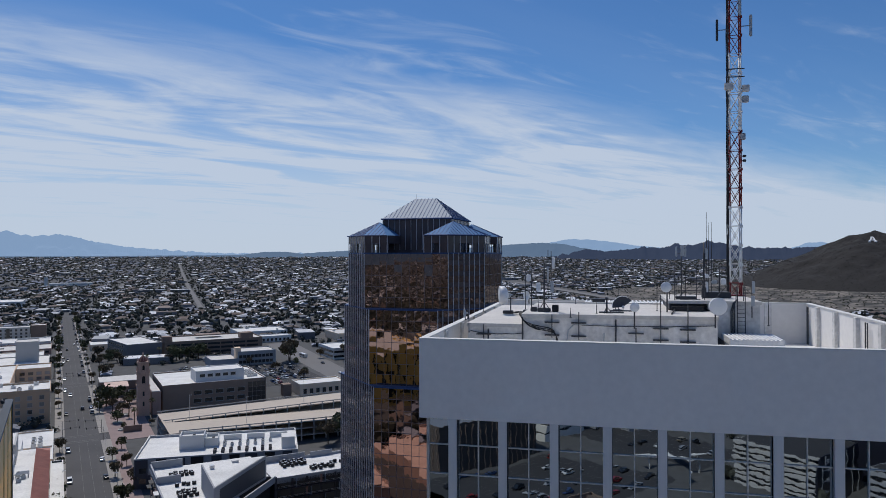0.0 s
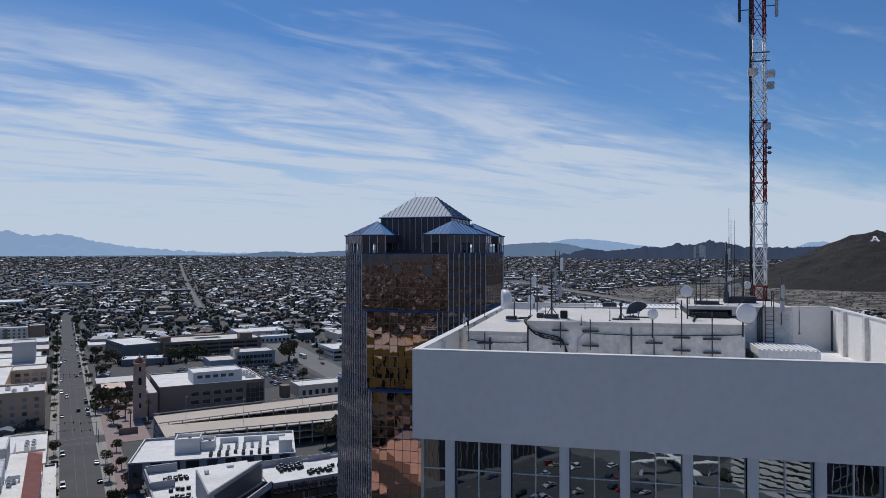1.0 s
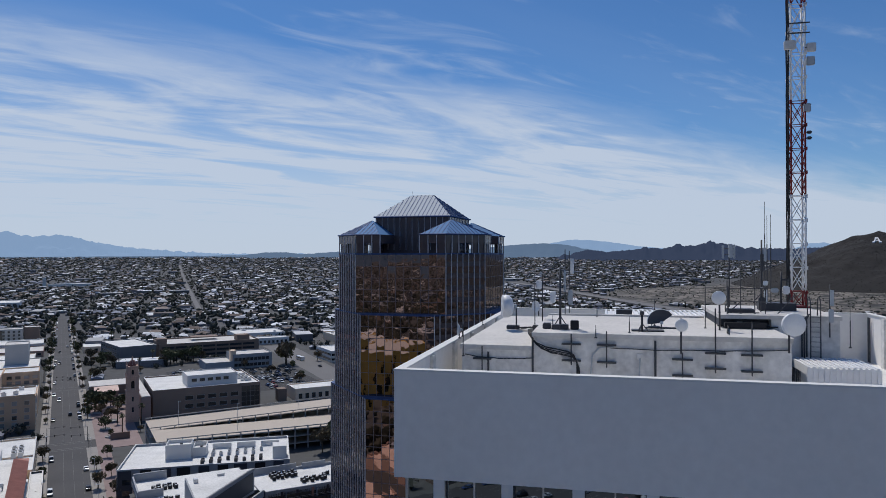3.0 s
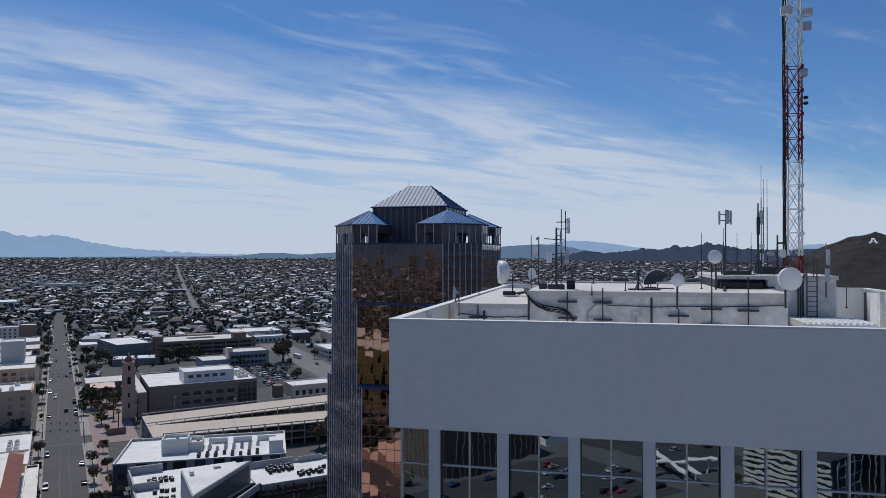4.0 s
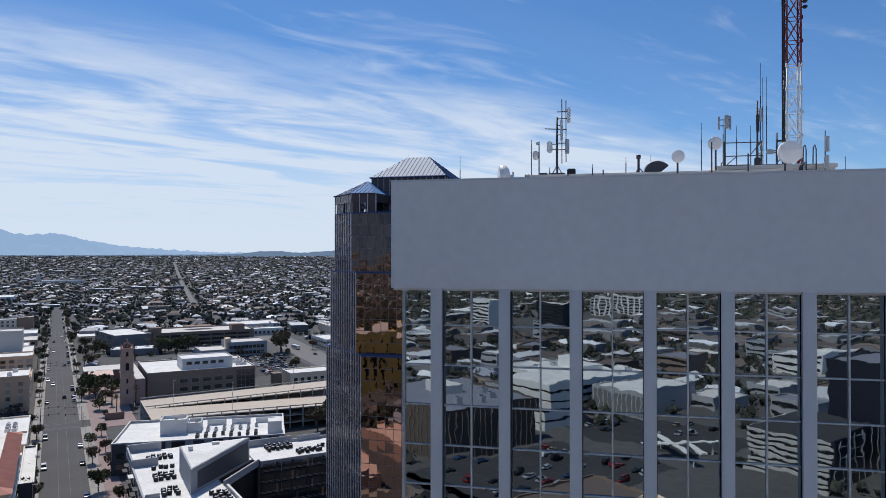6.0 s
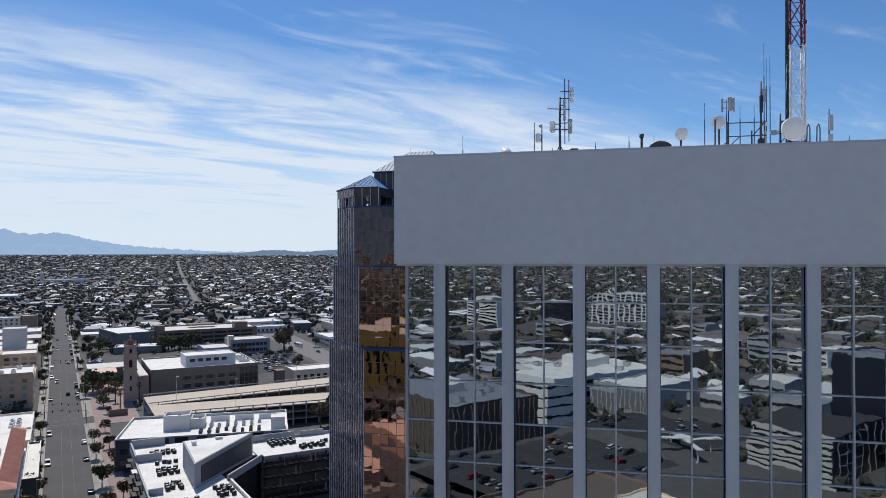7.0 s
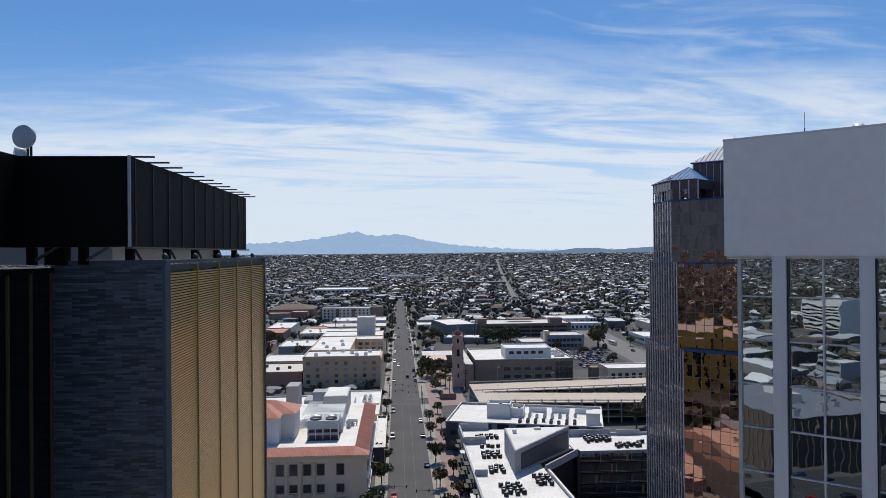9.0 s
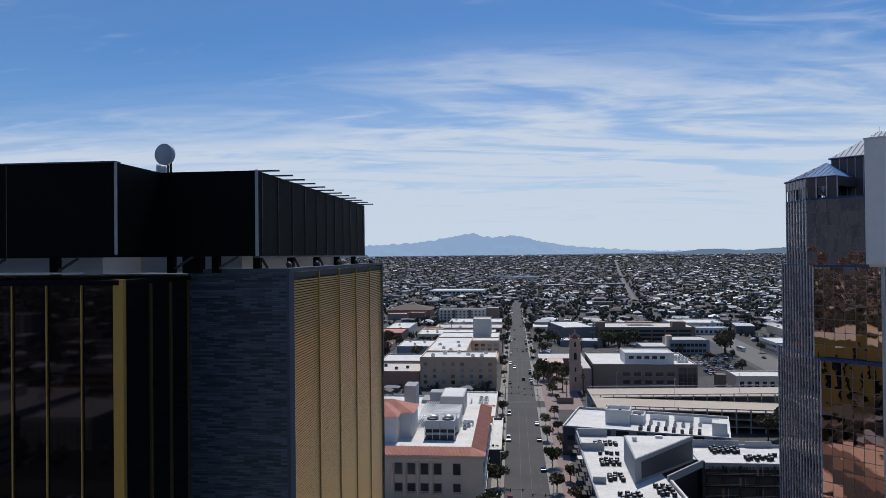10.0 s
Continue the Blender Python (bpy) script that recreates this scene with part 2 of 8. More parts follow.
def slate():
    m = mat("dark_blue_split_slate", (0.03, 0.04, 0.055), 0.45, var=0.3)
    n, l = m.node_tree.nodes, m.node_tree.links
    geo = n.new("ShaderNodeTexCoord")
    mp = n.new("ShaderNodeMapping")
    mp.inputs["Rotation"].default_value = (radians(90), 0, 0)
    l.new(geo.outputs["Object"], mp.inputs[0])
    br = n.new("ShaderNodeTexBrick")
    br.inputs["Scale"].default_value = 1.0
    br.inputs["Brick Width"].default_value, br.inputs["Row Height"].default_value = 0.65, 0.085
    br.inputs["Mortar Size"].default_value = 0.004
    br.inputs["Bias"].default_value = -0.1
    br.inputs["Color1"].default_value, br.inputs["Color2"].default_value = (0.020, 0.027, 0.038, 1), (0.080, 0.108, 0.142, 1)
    br.inputs["Mortar"].default_value = (0.01, 0.012, 0.016, 1)
    l.new(mp.outputs[0], br.inputs["Vector"])
    l.new(br.outputs["Color"], n["Principled BSDF"].inputs["Base Color"])
    bp = n.new("ShaderNodeBump")
    bp.inputs["Strength"].default_value, bp.inputs["Distance"].default_value = 0.7, 0.03
    l.new(br.outputs["Color"], bp.inputs["Height"])
    l.new(bp.outputs[0], n["Principled BSDF"].inputs["Normal"])
    return m


SLATE = slate()


def ground_mat():
    """Town ground: grey lots and dusty yards near, mottled scrub and dust far off, pale sand by the hill."""
    m = mat("town_ground", (0.115, 0.116, 0.12), 0.95, var=0.3, scale=0.05, bump=0, col2=(0.05, 0.049, 0.047))
    n, l = m.node_tree.nodes, m.node_tree.links
    base = n["Principled BSDF"].inputs["Base Color"]
    src = base.links[0].from_socket
    geo = n.new("ShaderNodeNewGeometry")
    dist = n.new("ShaderNodeVectorMath")
    dist.operation = "DISTANCE"
    l.new(geo.outputs["Position"], dist.inputs[0])
    dist.inputs[1].default_value = (760, 1430, 0)
    mr = n.new("ShaderNodeMapRange")
    mr.inputs[1].default_value, mr.inputs[2].default_value = 620, 380
    l.new(dist.outputs["Value"], mr.inputs[0])
    nz = n.new("ShaderNodeTexNoise")
    nz.inputs["Scale"].default_value, nz.inputs["Detail"].default_value, nz.inputs["Distortion"].default_value = 0.016, 9, 2.5
    l.new(geo.outputs["Position"], nz.inputs["Vector"])
    rp = n.new("ShaderNodeValToRGB")
    rp.color_ramp.elements[0].position, rp.color_ramp.elements[0].color = 0.43, (0.034, 0.033, 0.028, 1)
    rp.color_ramp.elements[1].position, rp.color_ramp.elements[1].color = 0.60, (0.23, 0.20, 0.17, 1)
    l.new(nz.outputs[0], rp.inputs[0])
    mx = n.new("ShaderNodeMix")
    mx.data_type = "RGBA"
    l.new(mr.outputs[0], mx.inputs[0])
    l.new(src, mx.inputs[6])
    l.new(rp.outputs[0], mx.inputs[7])
    l.new(mx.outputs[2], base)
    return m


GROUND = ground_mat()


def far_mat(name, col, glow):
    """Distant ridge seen through many kilometres of blue air: the scattered light is put in as emission."""
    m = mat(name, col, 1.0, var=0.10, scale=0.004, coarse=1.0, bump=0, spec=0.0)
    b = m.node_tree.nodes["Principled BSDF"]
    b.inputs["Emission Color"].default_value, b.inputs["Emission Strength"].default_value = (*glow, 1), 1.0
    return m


# ---- mesh helpers ----
def box(bm, x0, x1, y0, y1, z0, z1, mi=0):
    v = [bm.verts.new(p) for p in ((x0, y0, z0), (x1, y0, z0), (x1, y1, z0), (x0, y1, z0), (x0, y0, z1), (x1, y0, z1), (x1, y1, z1), (x0, y1, z1))]
    for q in ((0, 3, 2, 1), (4, 5, 6, 7), (0, 1, 5, 4), (1, 2, 6, 5), (2, 3, 7, 6), (3, 0, 4, 7)):
        f = bm.faces.new([v[i] for i in q])
        f.material_index = mi
    return v


def prism(bm, pts, z0, z1, mi=0):
    """An upright prism over a counter-clockwise outline; z1 may be one height per corner."""
    tops = z1 if isinstance(z1, (list, tuple)) else [z1] * len(pts)
    a = [bm.verts.new((x, y, z0)) for x, y in pts]
    b = [bm.verts.new((x, y, z)) for (x, y), z in zip(pts, tops)]
    n = len(pts)
    fs = [bm.faces.new(a[::-1]), bm.faces.new(b)] + [bm.faces.new((a[i], a[(i + 1) % n], b[(i + 1) % n], b[i])) for i in range(n)]
    for f in fs:
        f.material_index = mi


def rod(bm, p, q, r, seg=6, r2=None, mi=0):
    p, q = Vector(p), Vector(q)
    d = (q - p).normalized()
    a = d.orthogonal().normalized()
    c = d.cross(a)
    r2 = r if r2 is None else r2
    ring = lambda o, rr: [bm.verts.new(o + rr * (a * math.cos(2 * math.pi * i / seg) + c * math.sin(2 * math.pi * i / seg))) for i in range(seg)]
    A, B = ring(p, r), ring(q, r2)
    for i in range(seg):
        f = bm.faces.new((A[i], A[(i + 1) % seg], B[(i + 1) % seg], B[i]))
        f.material_index, f.smooth = mi, seg > 7
    for cap in (A[::-1], B):
        bm.faces.new(cap).material_index = mi


def lathe(bm, prof, seg=24, m=None, mi=0):
    """A turned body from (radius, height) pairs round z."""
    m = m or Matrix()
    rings = [[bm.verts.new(m @ Vector((r * math.cos(2 * math.pi * i / seg), r * math.sin(2 * math.pi * i / seg), z))) for i in range(seg)] for r, z in prof]
    for A, B in zip(rings, rings[1:]):
        for i in range(seg):
            f = bm.faces.new((A[i], A[(i + 1) % seg], B[(i + 1) % seg], B[i]))
            f.smooth, f.material_index = True, mi
    for cap in (rings[0][::-1], rings[-1]):
        bm.faces.new(cap).material_index = mi


def bevel(bm, w=0.03, seg=2):
    bmesh.ops.bevel(bm, geom=bm.edges[:], offset=w, segments=seg, affect="EDGES", clamp_overlap=True)


def data(name, bm, *mats):
    me = bpy.data.meshes.new(name)
    bm.to_mesh(me)
    bm.free()
    for m in mats:
        me.materials.append(m)
    return me


def part(name, bm, material, parent, label="", at=None):
    ob = new(name, bm if isinstance(bm, bpy.types.Mesh) else data(name, bm, *(material if isinstance(material, (list, tuple)) else (material,))))
    ob.parent = parent
    if at is not None:
        ob.matrix_basis = at
    return tagged(ob, label)


def thing(name, label, category, at=None, group="", kind=""):
    ob = tagged(new(name), label, category, group, kind)
    ob.empty_display_size = 0.2
    if at is not None:
        ob.matrix_basis = at
    return ob


def solo(name, bm, mats, label, category, at=None, group="", kind=""):
    ob = tagged(new(name, data(name, bm, *(mats if isinstance(mats, (list, tuple)) else (mats,)))), label, category, group, kind)
    if at is not None:
        ob.matrix_basis = at
    return ob


def pieces(name, verts, faces, mats, index=None, label="", category="", parent=None, at=None, kind="stuff"):
    me = bpy.data.meshes.new(name)
    me.from_pydata(verts, [], faces)
    for m in mats:
        me.materials.append(m)
    if index is not None:
        me.polygons.foreach_set("material_index", index)
    me.update()
    ob = new(name, me)
    ob.parent = parent
    if at is not None:
        ob.matrix_basis = at
    return tagged(ob, label, category, "", kind)


def boxes_mesh(items):
    """Vertices and faces of many boxes given as (x0, x1, y0, y1, z0, z1)."""
    vs, fs = [], []
    for x0, x1, y0, y1, z0, z1 in items:
        o = len(vs)
        vs += [(x0, y0, z0), (x1, y0, z0), (x1, y1, z0), (x0, y1, z0), (x0, y0, z1), (x1, y0, z1), (x1, y1, z1), (x0, y1, z1)]
        fs += [tuple(o + i for i in q) for q in ((0, 3, 2, 1), (4, 5, 6, 7), (0, 1, 5, 4), (1, 2, 6, 5), (2, 3, 7, 6), (3, 0, 4, 7))]
    return vs, fs


def B(*args, mi=0):
    bm = bmesh.new()
    box(bm, *args, mi)
    return bm


# ---- ground, hills and far ranges ----
def gz(x, y):
    """Height of the ground: flat town, then a long gentle rise."""
    r = math.hypot(x, y)
    return 0.0 if r < 1900 else 70.0 * ((r - 1900) / 2950) ** 1.25


def build_ground():
    rs = [0, 150, 300, 600, 900, 1300, 1900, 2150, 2400, 2700, 3000, 3400, 3800, 4200, 4600, 4870]
    n, vs, fs = 144, [(0, 0, 0)], []
    for r in rs[1:]:
        vs += [(r * math.cos(2 * math.pi * i / n), r * math.sin(2 * math.pi * i / n), gz(r, 0)) for i in range(n)]
    for i in range(n):
        fs.append((0, 1 + i, 1 + (i + 1) % n))
    for k in range(len(rs) - 2):
        a, b = 1 + k * n, 1 + (k + 1) * n
        fs += [(a + i, b + i, b + (i + 1) % n, a + (i + 1) % n) for i in range(n)]
    pieces("ground", vs, fs, [GROUND], label="dusty grey-brown town ground reaching to the horizon", category="ground", kind="structure")


build_ground()


def ridge(name, label, profile, far, m, rough=1.0, depth=420):
    """A mountain range: (azimuth in degrees to the right, height in units of 1/1254 of the distance above eye level)."""
    az = np.arange(profile[0][0], profile[-1][0], 0.08)
    e = np.interp(az, [p[0] for p in profile], [p[1] for p in profile])
    vs, fs, rows = [], [], 6
    for i, (a, h) in enumerate(zip(az, e)):
        s, c = math.sin(radians(a)), math.cos(radians(a))
        top = 84 + (h + rough * noise.noise((a * 2.1, far, 0)) * 1.6) / 1254 * far
        crest = rough * (noise.noise((a * 7, far, 3)) * 0.9 + noise.noise((a * 17, far, 5)) * 0.5) / 1254 * far
        for k in range(rows):
            f = k / (rows - 1)
            d = far - depth * (1 - f)
            w = noise.noise((a * 1.4, f * 2.5, far * 0.01))
            low = gz(d, 0) - 6
            z = low + (top - low) * max(0.0, f ** 1.3 + w * 0.22 * math.sin(math.pi * f)) + crest * f ** 4
            vs.append((d * s, d * c, z))
    for i in range(len(az) - 1):
        for k in range(rows - 1):
            o = i * rows + k
            fs.append((o, o + rows, o + rows + 1, o + 1))
    pieces(name, vs, fs, [m], label=label, category="mountains", kind="structure")


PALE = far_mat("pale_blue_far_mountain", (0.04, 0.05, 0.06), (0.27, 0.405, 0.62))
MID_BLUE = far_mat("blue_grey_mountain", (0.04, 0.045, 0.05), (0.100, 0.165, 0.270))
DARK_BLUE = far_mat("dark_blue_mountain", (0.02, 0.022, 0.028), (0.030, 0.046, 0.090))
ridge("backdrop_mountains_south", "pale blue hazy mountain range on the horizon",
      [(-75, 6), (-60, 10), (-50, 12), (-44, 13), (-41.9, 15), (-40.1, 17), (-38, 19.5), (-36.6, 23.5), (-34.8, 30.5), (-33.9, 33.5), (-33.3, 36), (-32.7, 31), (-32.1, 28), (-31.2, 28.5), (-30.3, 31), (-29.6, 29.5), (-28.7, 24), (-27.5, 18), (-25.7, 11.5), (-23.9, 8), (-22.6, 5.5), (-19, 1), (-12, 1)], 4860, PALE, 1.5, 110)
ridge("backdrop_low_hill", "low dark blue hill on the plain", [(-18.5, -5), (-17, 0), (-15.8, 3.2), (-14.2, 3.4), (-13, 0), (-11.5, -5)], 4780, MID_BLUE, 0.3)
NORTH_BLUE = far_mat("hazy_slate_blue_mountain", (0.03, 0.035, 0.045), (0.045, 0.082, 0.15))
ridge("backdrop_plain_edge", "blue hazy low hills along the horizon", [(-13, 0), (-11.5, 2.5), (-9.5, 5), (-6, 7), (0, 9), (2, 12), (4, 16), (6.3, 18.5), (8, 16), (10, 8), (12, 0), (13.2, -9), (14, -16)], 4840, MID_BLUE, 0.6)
# Added blue strip draws the haze band at the edge of the plain.
ridge("backdrop_plain_rim", "low blue strip standing in for the hazy rim of the plain", [(-76, -6), (-60, -4), (-45, -3), (-30, -2.5), (-20, -2), (-12, 0)], 4830, MID_BLUE, 0.4)
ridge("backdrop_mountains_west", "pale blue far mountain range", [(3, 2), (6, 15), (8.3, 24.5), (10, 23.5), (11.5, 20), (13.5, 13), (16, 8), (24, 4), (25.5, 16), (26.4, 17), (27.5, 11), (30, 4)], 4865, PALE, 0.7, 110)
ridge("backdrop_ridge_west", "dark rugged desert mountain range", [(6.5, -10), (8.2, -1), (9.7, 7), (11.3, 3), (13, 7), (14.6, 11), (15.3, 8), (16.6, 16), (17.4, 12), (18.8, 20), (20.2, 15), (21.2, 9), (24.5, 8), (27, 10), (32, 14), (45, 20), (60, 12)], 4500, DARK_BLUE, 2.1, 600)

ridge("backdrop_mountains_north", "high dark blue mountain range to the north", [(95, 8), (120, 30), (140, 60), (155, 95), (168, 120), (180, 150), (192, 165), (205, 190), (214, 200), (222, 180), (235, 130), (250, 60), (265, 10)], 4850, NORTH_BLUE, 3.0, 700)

HC = (1065.0, 1873.6)


def hill_z(x, y):
    d = math.hypot(x - HC[0], (y - HC[1]))
    f = max(0.0, 1 - d / 365.0)
    n = noise.noise((x * 0.008, y * 0.008, 2)) * 0.5 + noise.noise((x * 0.03, y * 0.03, 5)) * 0.26 + noise.noise((x * 0.09, y * 0.09, 7)) * 0.08
    return 153 * f ** 1.02 * (1 + 0.10 * n) + 10 * n * min(1, f * 4) - 2


def build_hill():
    n, vs, fs = 110, [], []
    for j in range(n + 1):
        for i in range(n + 1):
            x, y = HC[0] - 400 + 800 * i / n, HC[1] - 400 + 800 * j / n
            vs.append((x, y, hill_z(x, y)))
    fs = [(j * (n + 1) + i, j * (n + 1) + i + 1, (j + 1) * (n + 1) + i + 1, (j + 1) * (n + 1) + i) for j in range(n) for i in range(n)]
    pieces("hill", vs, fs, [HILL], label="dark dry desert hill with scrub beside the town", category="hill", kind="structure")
    rng_h = random.Random(31)
    bv, bf = [], []
    for _ in range(15000):
        a, d = rng_h.uniform(0, 6.283), 400 * math.sqrt(rng_h.random())
        x, y, r = HC[0] + d * math.cos(a), HC[1] + d * math.sin(a), rng_h.uniform(0.45, 1.15)
        z, o = hill_z(x, y), len(bv)
        bv += [(x - r, y - r * 0.6, z - 0.5), (x + r, y - r * 0.5, z - 0.5), (x + r * 0.4, y + r, z - 0.5), (x + rng_h.uniform(-1, 1), y, z + r * rng_h.uniform(0.8, 1.6))]
        bf += [(o, o + 1, o + 3), (o + 1, o + 2, o + 3), (o + 2, o, o + 3)]
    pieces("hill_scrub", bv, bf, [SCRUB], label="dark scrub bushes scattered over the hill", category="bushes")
    # the whitewashed letter on its slope
    bm = bmesh.new()
    e, w = Vector((math.cos(radians(-30)), math.sin(radians(-30)), 0)), Vector((0, 0, 1))
    o = Vector((1027, 1814, 0))
    back = Vector((0.5, 0.866, 0))
    def slab(a, b, wide):
        pts = []
        for (s, h), side in ((a, -1), (b, -1), (b, 1), (a, 1)):
            q = o + e * (s + side * wide) + back * (h * 2.2)
            pts.append(q)
        low = [bm.verts.new((p.x, p.y, hill_z(p.x, p.y) + 0.6)) for p in pts]
        top = [bm.verts.new((p.x, p.y, hill_z(p.x, p.y) + 3.0)) for p in pts]
        bm.faces.new(top)
        for i in range(4):
            bm.faces.new((low[i], low[(i + 1) % 4], top[(i + 1) % 4], top[i]))
    slab((-6.4, -7), (-1.5, 6.4), 1.4)
    slab((6.4, -7), (1.5, 6.4), 1.4)
    slab((-2, 5.8), (-2, 7.2), 3.2)
    slab((0, -3.4), (0, -1.0), 4.6)
    slab((-6.8, -8.5), (-6.8, -6.4), 3.0)
    slab((6.8, -8.5), (6.8, -6.4), 3.0)
    bmesh.ops.recalc_face_normals(bm, faces=bm.faces)
    solo("hillside_letter", bm, WHITE_PAINT, "large whitewashed letter A on the hillside", "letter")


build_hill()


# ---- white office tower with rooftop antennas ----
LW, LD, CZ, TOP, DK = 34.5, 41.1, 74.18, 79.46, 75.0
PITCH, ROW = 3.33, 1.955


def build_legal():
    t = thing("office_tower", "grey-white concrete office tower with dark mirror glass bays", "tower", LEGAL)
    # parapet walls of the crown
    for nm, a in (("crown_wall", (0, LW, 0, 0.4)), ("crown_wall", (0, LW, LD - 0.4, LD)), ("crown_wall", (0, 0.4, 0.4, LD - 0.4)), ("crown_wall", (LW - 0.4, LW, 0.4, LD - 0.4))):
        part(nm, B(*a, CZ, TOP - 0.06), CROWN, t)
    for a in ((-0.02, LW + 0.02, -0.02, 0.5), (-0.02, LW + 0.02, LD - 0.5, LD + 0.02), (-0.02, 0.5, 0.5, LD - 0.5), (LW - 0.5, LW + 0.02, 0.5, LD - 0.5)):
        part("coping", B(*a, TOP - 0.06, TOP + 0.03), WHITE_WALL, t)
    part("roof_deck", B(0.4, LW - 0.4, 0.4, LD - 0.4, DK - 0.5, DK), WHITE_ROOF, t, "bright white roof deck")
    part("soffit", B(0.004, LW - 0.004, 0.404, 1.4, CZ - 0.12, CZ - 0.004), COLUMN, t)
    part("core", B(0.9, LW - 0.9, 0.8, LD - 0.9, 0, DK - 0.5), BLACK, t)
    # inner pilasters of the parapet
    for y in (6, 12, 18, 24, 30, 36):
        part("pilaster", B(LW - 0.75, LW - 0.4, y - 0.35, y + 0.35, DK, TOP - 0.1), PENT, t)
        part("pilaster", B(0.4, 0.6, y - 0.35, y + 0.35, DK, TOP - 0.1), PENT, t)
    for x in (25, 30):
        part("pilaster", B(x - 0.35, x + 0.35, LD - 0.75, LD - 0.4, DK, TOP - 0.1), PENT, t)
    # downpipes in the corner
    for x, y in ((LW - 0.5, LD - 1.6), (LW - 0.5, LD - 1.2), (LW - 0.55, 21.0), (LW - 0.55, 21.5)):
        bm = bmesh.new()
        rod(bm, (x - 0.1, y, DK), (x - 0.1, y, TOP - 0.3), 0.06)
        part("downpipe", bm, STEEL, t)
    cols = [2.0 + PITCH * k for k in range(10)]
    bm = bmesh.new()
    prism(bm, [(0.0, 0.0), (0.557, 0.0), (0.50, 0.5), (0.057, 0.5)], 0, CZ)
    colme = data("column", bm, COLUMN)
    for x in cols:
        part("column", colme, None, t, at=pose(x, 0.002, -0.002))
    for x in cols:
        part("column", colme, None, t, at=pose(x + 0.557, LD - 0.002, -0.002, 0, 0, 180))
    sides = [2.0 + PITCH * k for k in range(12)]
    for y in sides:
        part("column", colme, None, t, at=pose(0.002, y + 0.557, -0.002, 0, 0, -90))
        part("column", colme, None, t, at=pose(LW - 0.002, y, -0.002, 0, 0, 90))
    # glass: bays of two panes, rows of one half storey
    rows = [CZ - 0.13] + [72.37 - ROW * k for k in range(38)]
    rows = [z for z in rows if z > 0.5]
    bays = [(0.56, 2.0, 1)] + [(x + 0.557, x + PITCH, 2) for x in cols[:-1]] + [(cols[-1] + 0.557, LW - 0.56, 1)]
    rng = random.Random(4)
    far_boxes, far_bars = [], []
    shared = {}
    for bi, (x0, x1, n) in enumerate(bays):
        w = (x1 - x0) / n
        bm = bmesh.new()
        if n == 2:
            box(bm, -0.035, 0.035, 0.34, 0.46, 0.3, CZ - 0.13)
            part("mullion", bm, ALUMINIUM, t, at=pose((x0 + x1) / 2, 0, 0))
        bm = bmesh.new()
        box(bm, x0 - 0.03 if bi == 0 else x0, x0 + 0.05, 0.32, 0.46, 0.3, CZ - 0.13)
        part("jamb", bm, LIGHT_STEEL if bi == 0 else STEEL, t)
        for ri in range(len(rows) - 1):
            z1, z0 = rows[ri], rows[ri + 1]
            near = ri < 8
            if near:
                part("transom", B(x0 + 0.05, x1 - 0.01, 0.36, 0.46, z0 - 0.03, z0 + 0.03), ALUMINIUM, t)
            else:
                far_bars.append((x0, x1, 0.36, 0.46, z0 - 0.03, z0 + 0.03))
            for c in range(n):
                a = (x0 + c * w, x0 + (c + 1) * w, 0.44, 0.46, z0, z1)
                if near:
                    key = (n, ri == 0)
                    if key not in shared:
                        bm = bmesh.new()
                        box(bm, -w / 2, w / 2, 0, 0.02, -(z1 - z0) / 2, (z1 - z0) / 2)
                        shared[key] = data("pane", bm, LEGAL_GLASS)
                    part("pane", shared[key], None, t, at=pose((a[0] + a[1]) / 2, 0.47, (z0 + z1) / 2, rng.gauss(0, 0.13), 0, rng.gauss(0, 0.16)))
                else:
                    far_boxes.append(a)
    for x in (0.56, LW - 0.56):
        for k in range(len(sides) - 1):
            far_boxes.append((x - 0.01, x + 0.01, sides[k] + 0.557, sides[k + 1], 0.5, CZ - 0.1))
    far_boxes.append((0.56, LW - 0.56, LD - 0.5, LD - 0.48, 0.5, CZ - 0.1))
    for nm, items, m in (("lower_panes", far_boxes, LEGAL_GLASS), ("lower_transoms", far_bars, ALUMINIUM)):
        v, f = boxes_mesh(items)
        pieces(nm, v, f, [m], parent=t)
    # plant rooms on the roof
    part("plant_room", B(1.7, 5.9, 8.5, 28, DK, 79.45), PENT, t, "low weathered white plant room")
    part("plant_roof", B(1.6, 5.9, 8.35, 28.1, 79.45, 79.72), TAN_ROOF, t)
    part("plant_room", B(5.904, 20.05, 8.5, 20.6, DK, 80.25), PENT, t, "weathered white plant room with cables on its wall")
    part("plant_roof", B(5.904, 20.15, 8.38, 20.7, 80.25, 80.52), TAN_ROOF, t)
    part("plant_room", B(20.054, 23.9, 13.5, 22, DK, 81.1), PENT, t)
    # charcoal wall of the roof step holds its shadow in the colour
    part("plant_room", B(17.2, 20.05, 14.2, 21.0, 80.524, 81.1), DARK_WALL, t)
    part("plant_roof", B(17.0, 24.0, 13.4, 22.1, 81.104, 81.34), TAN_ROOF, t)
    for x in (3.3, 12.9, 5.95):
        part("wall_joint", B(x - 0.06, x + 0.06, 8.42, 8.5, DK, 79.3 if x < 5 else 80.2), STEEL, t)
    part("rear_edge", B(5.95, 17.0, 20.4, 20.75, 80.52, 80.64), TAN_ROOF, t)
    part("plant_room", B(10.2, 19.6, 22.5, 33.0, DK, 79.75), PENT, t)
    sheet = part("sheet_roof", B(10.0, 19.7, 22.4, 33.2, 79.754, 79.9), WHITE_PAINT, t, "white ribbed metal roof")
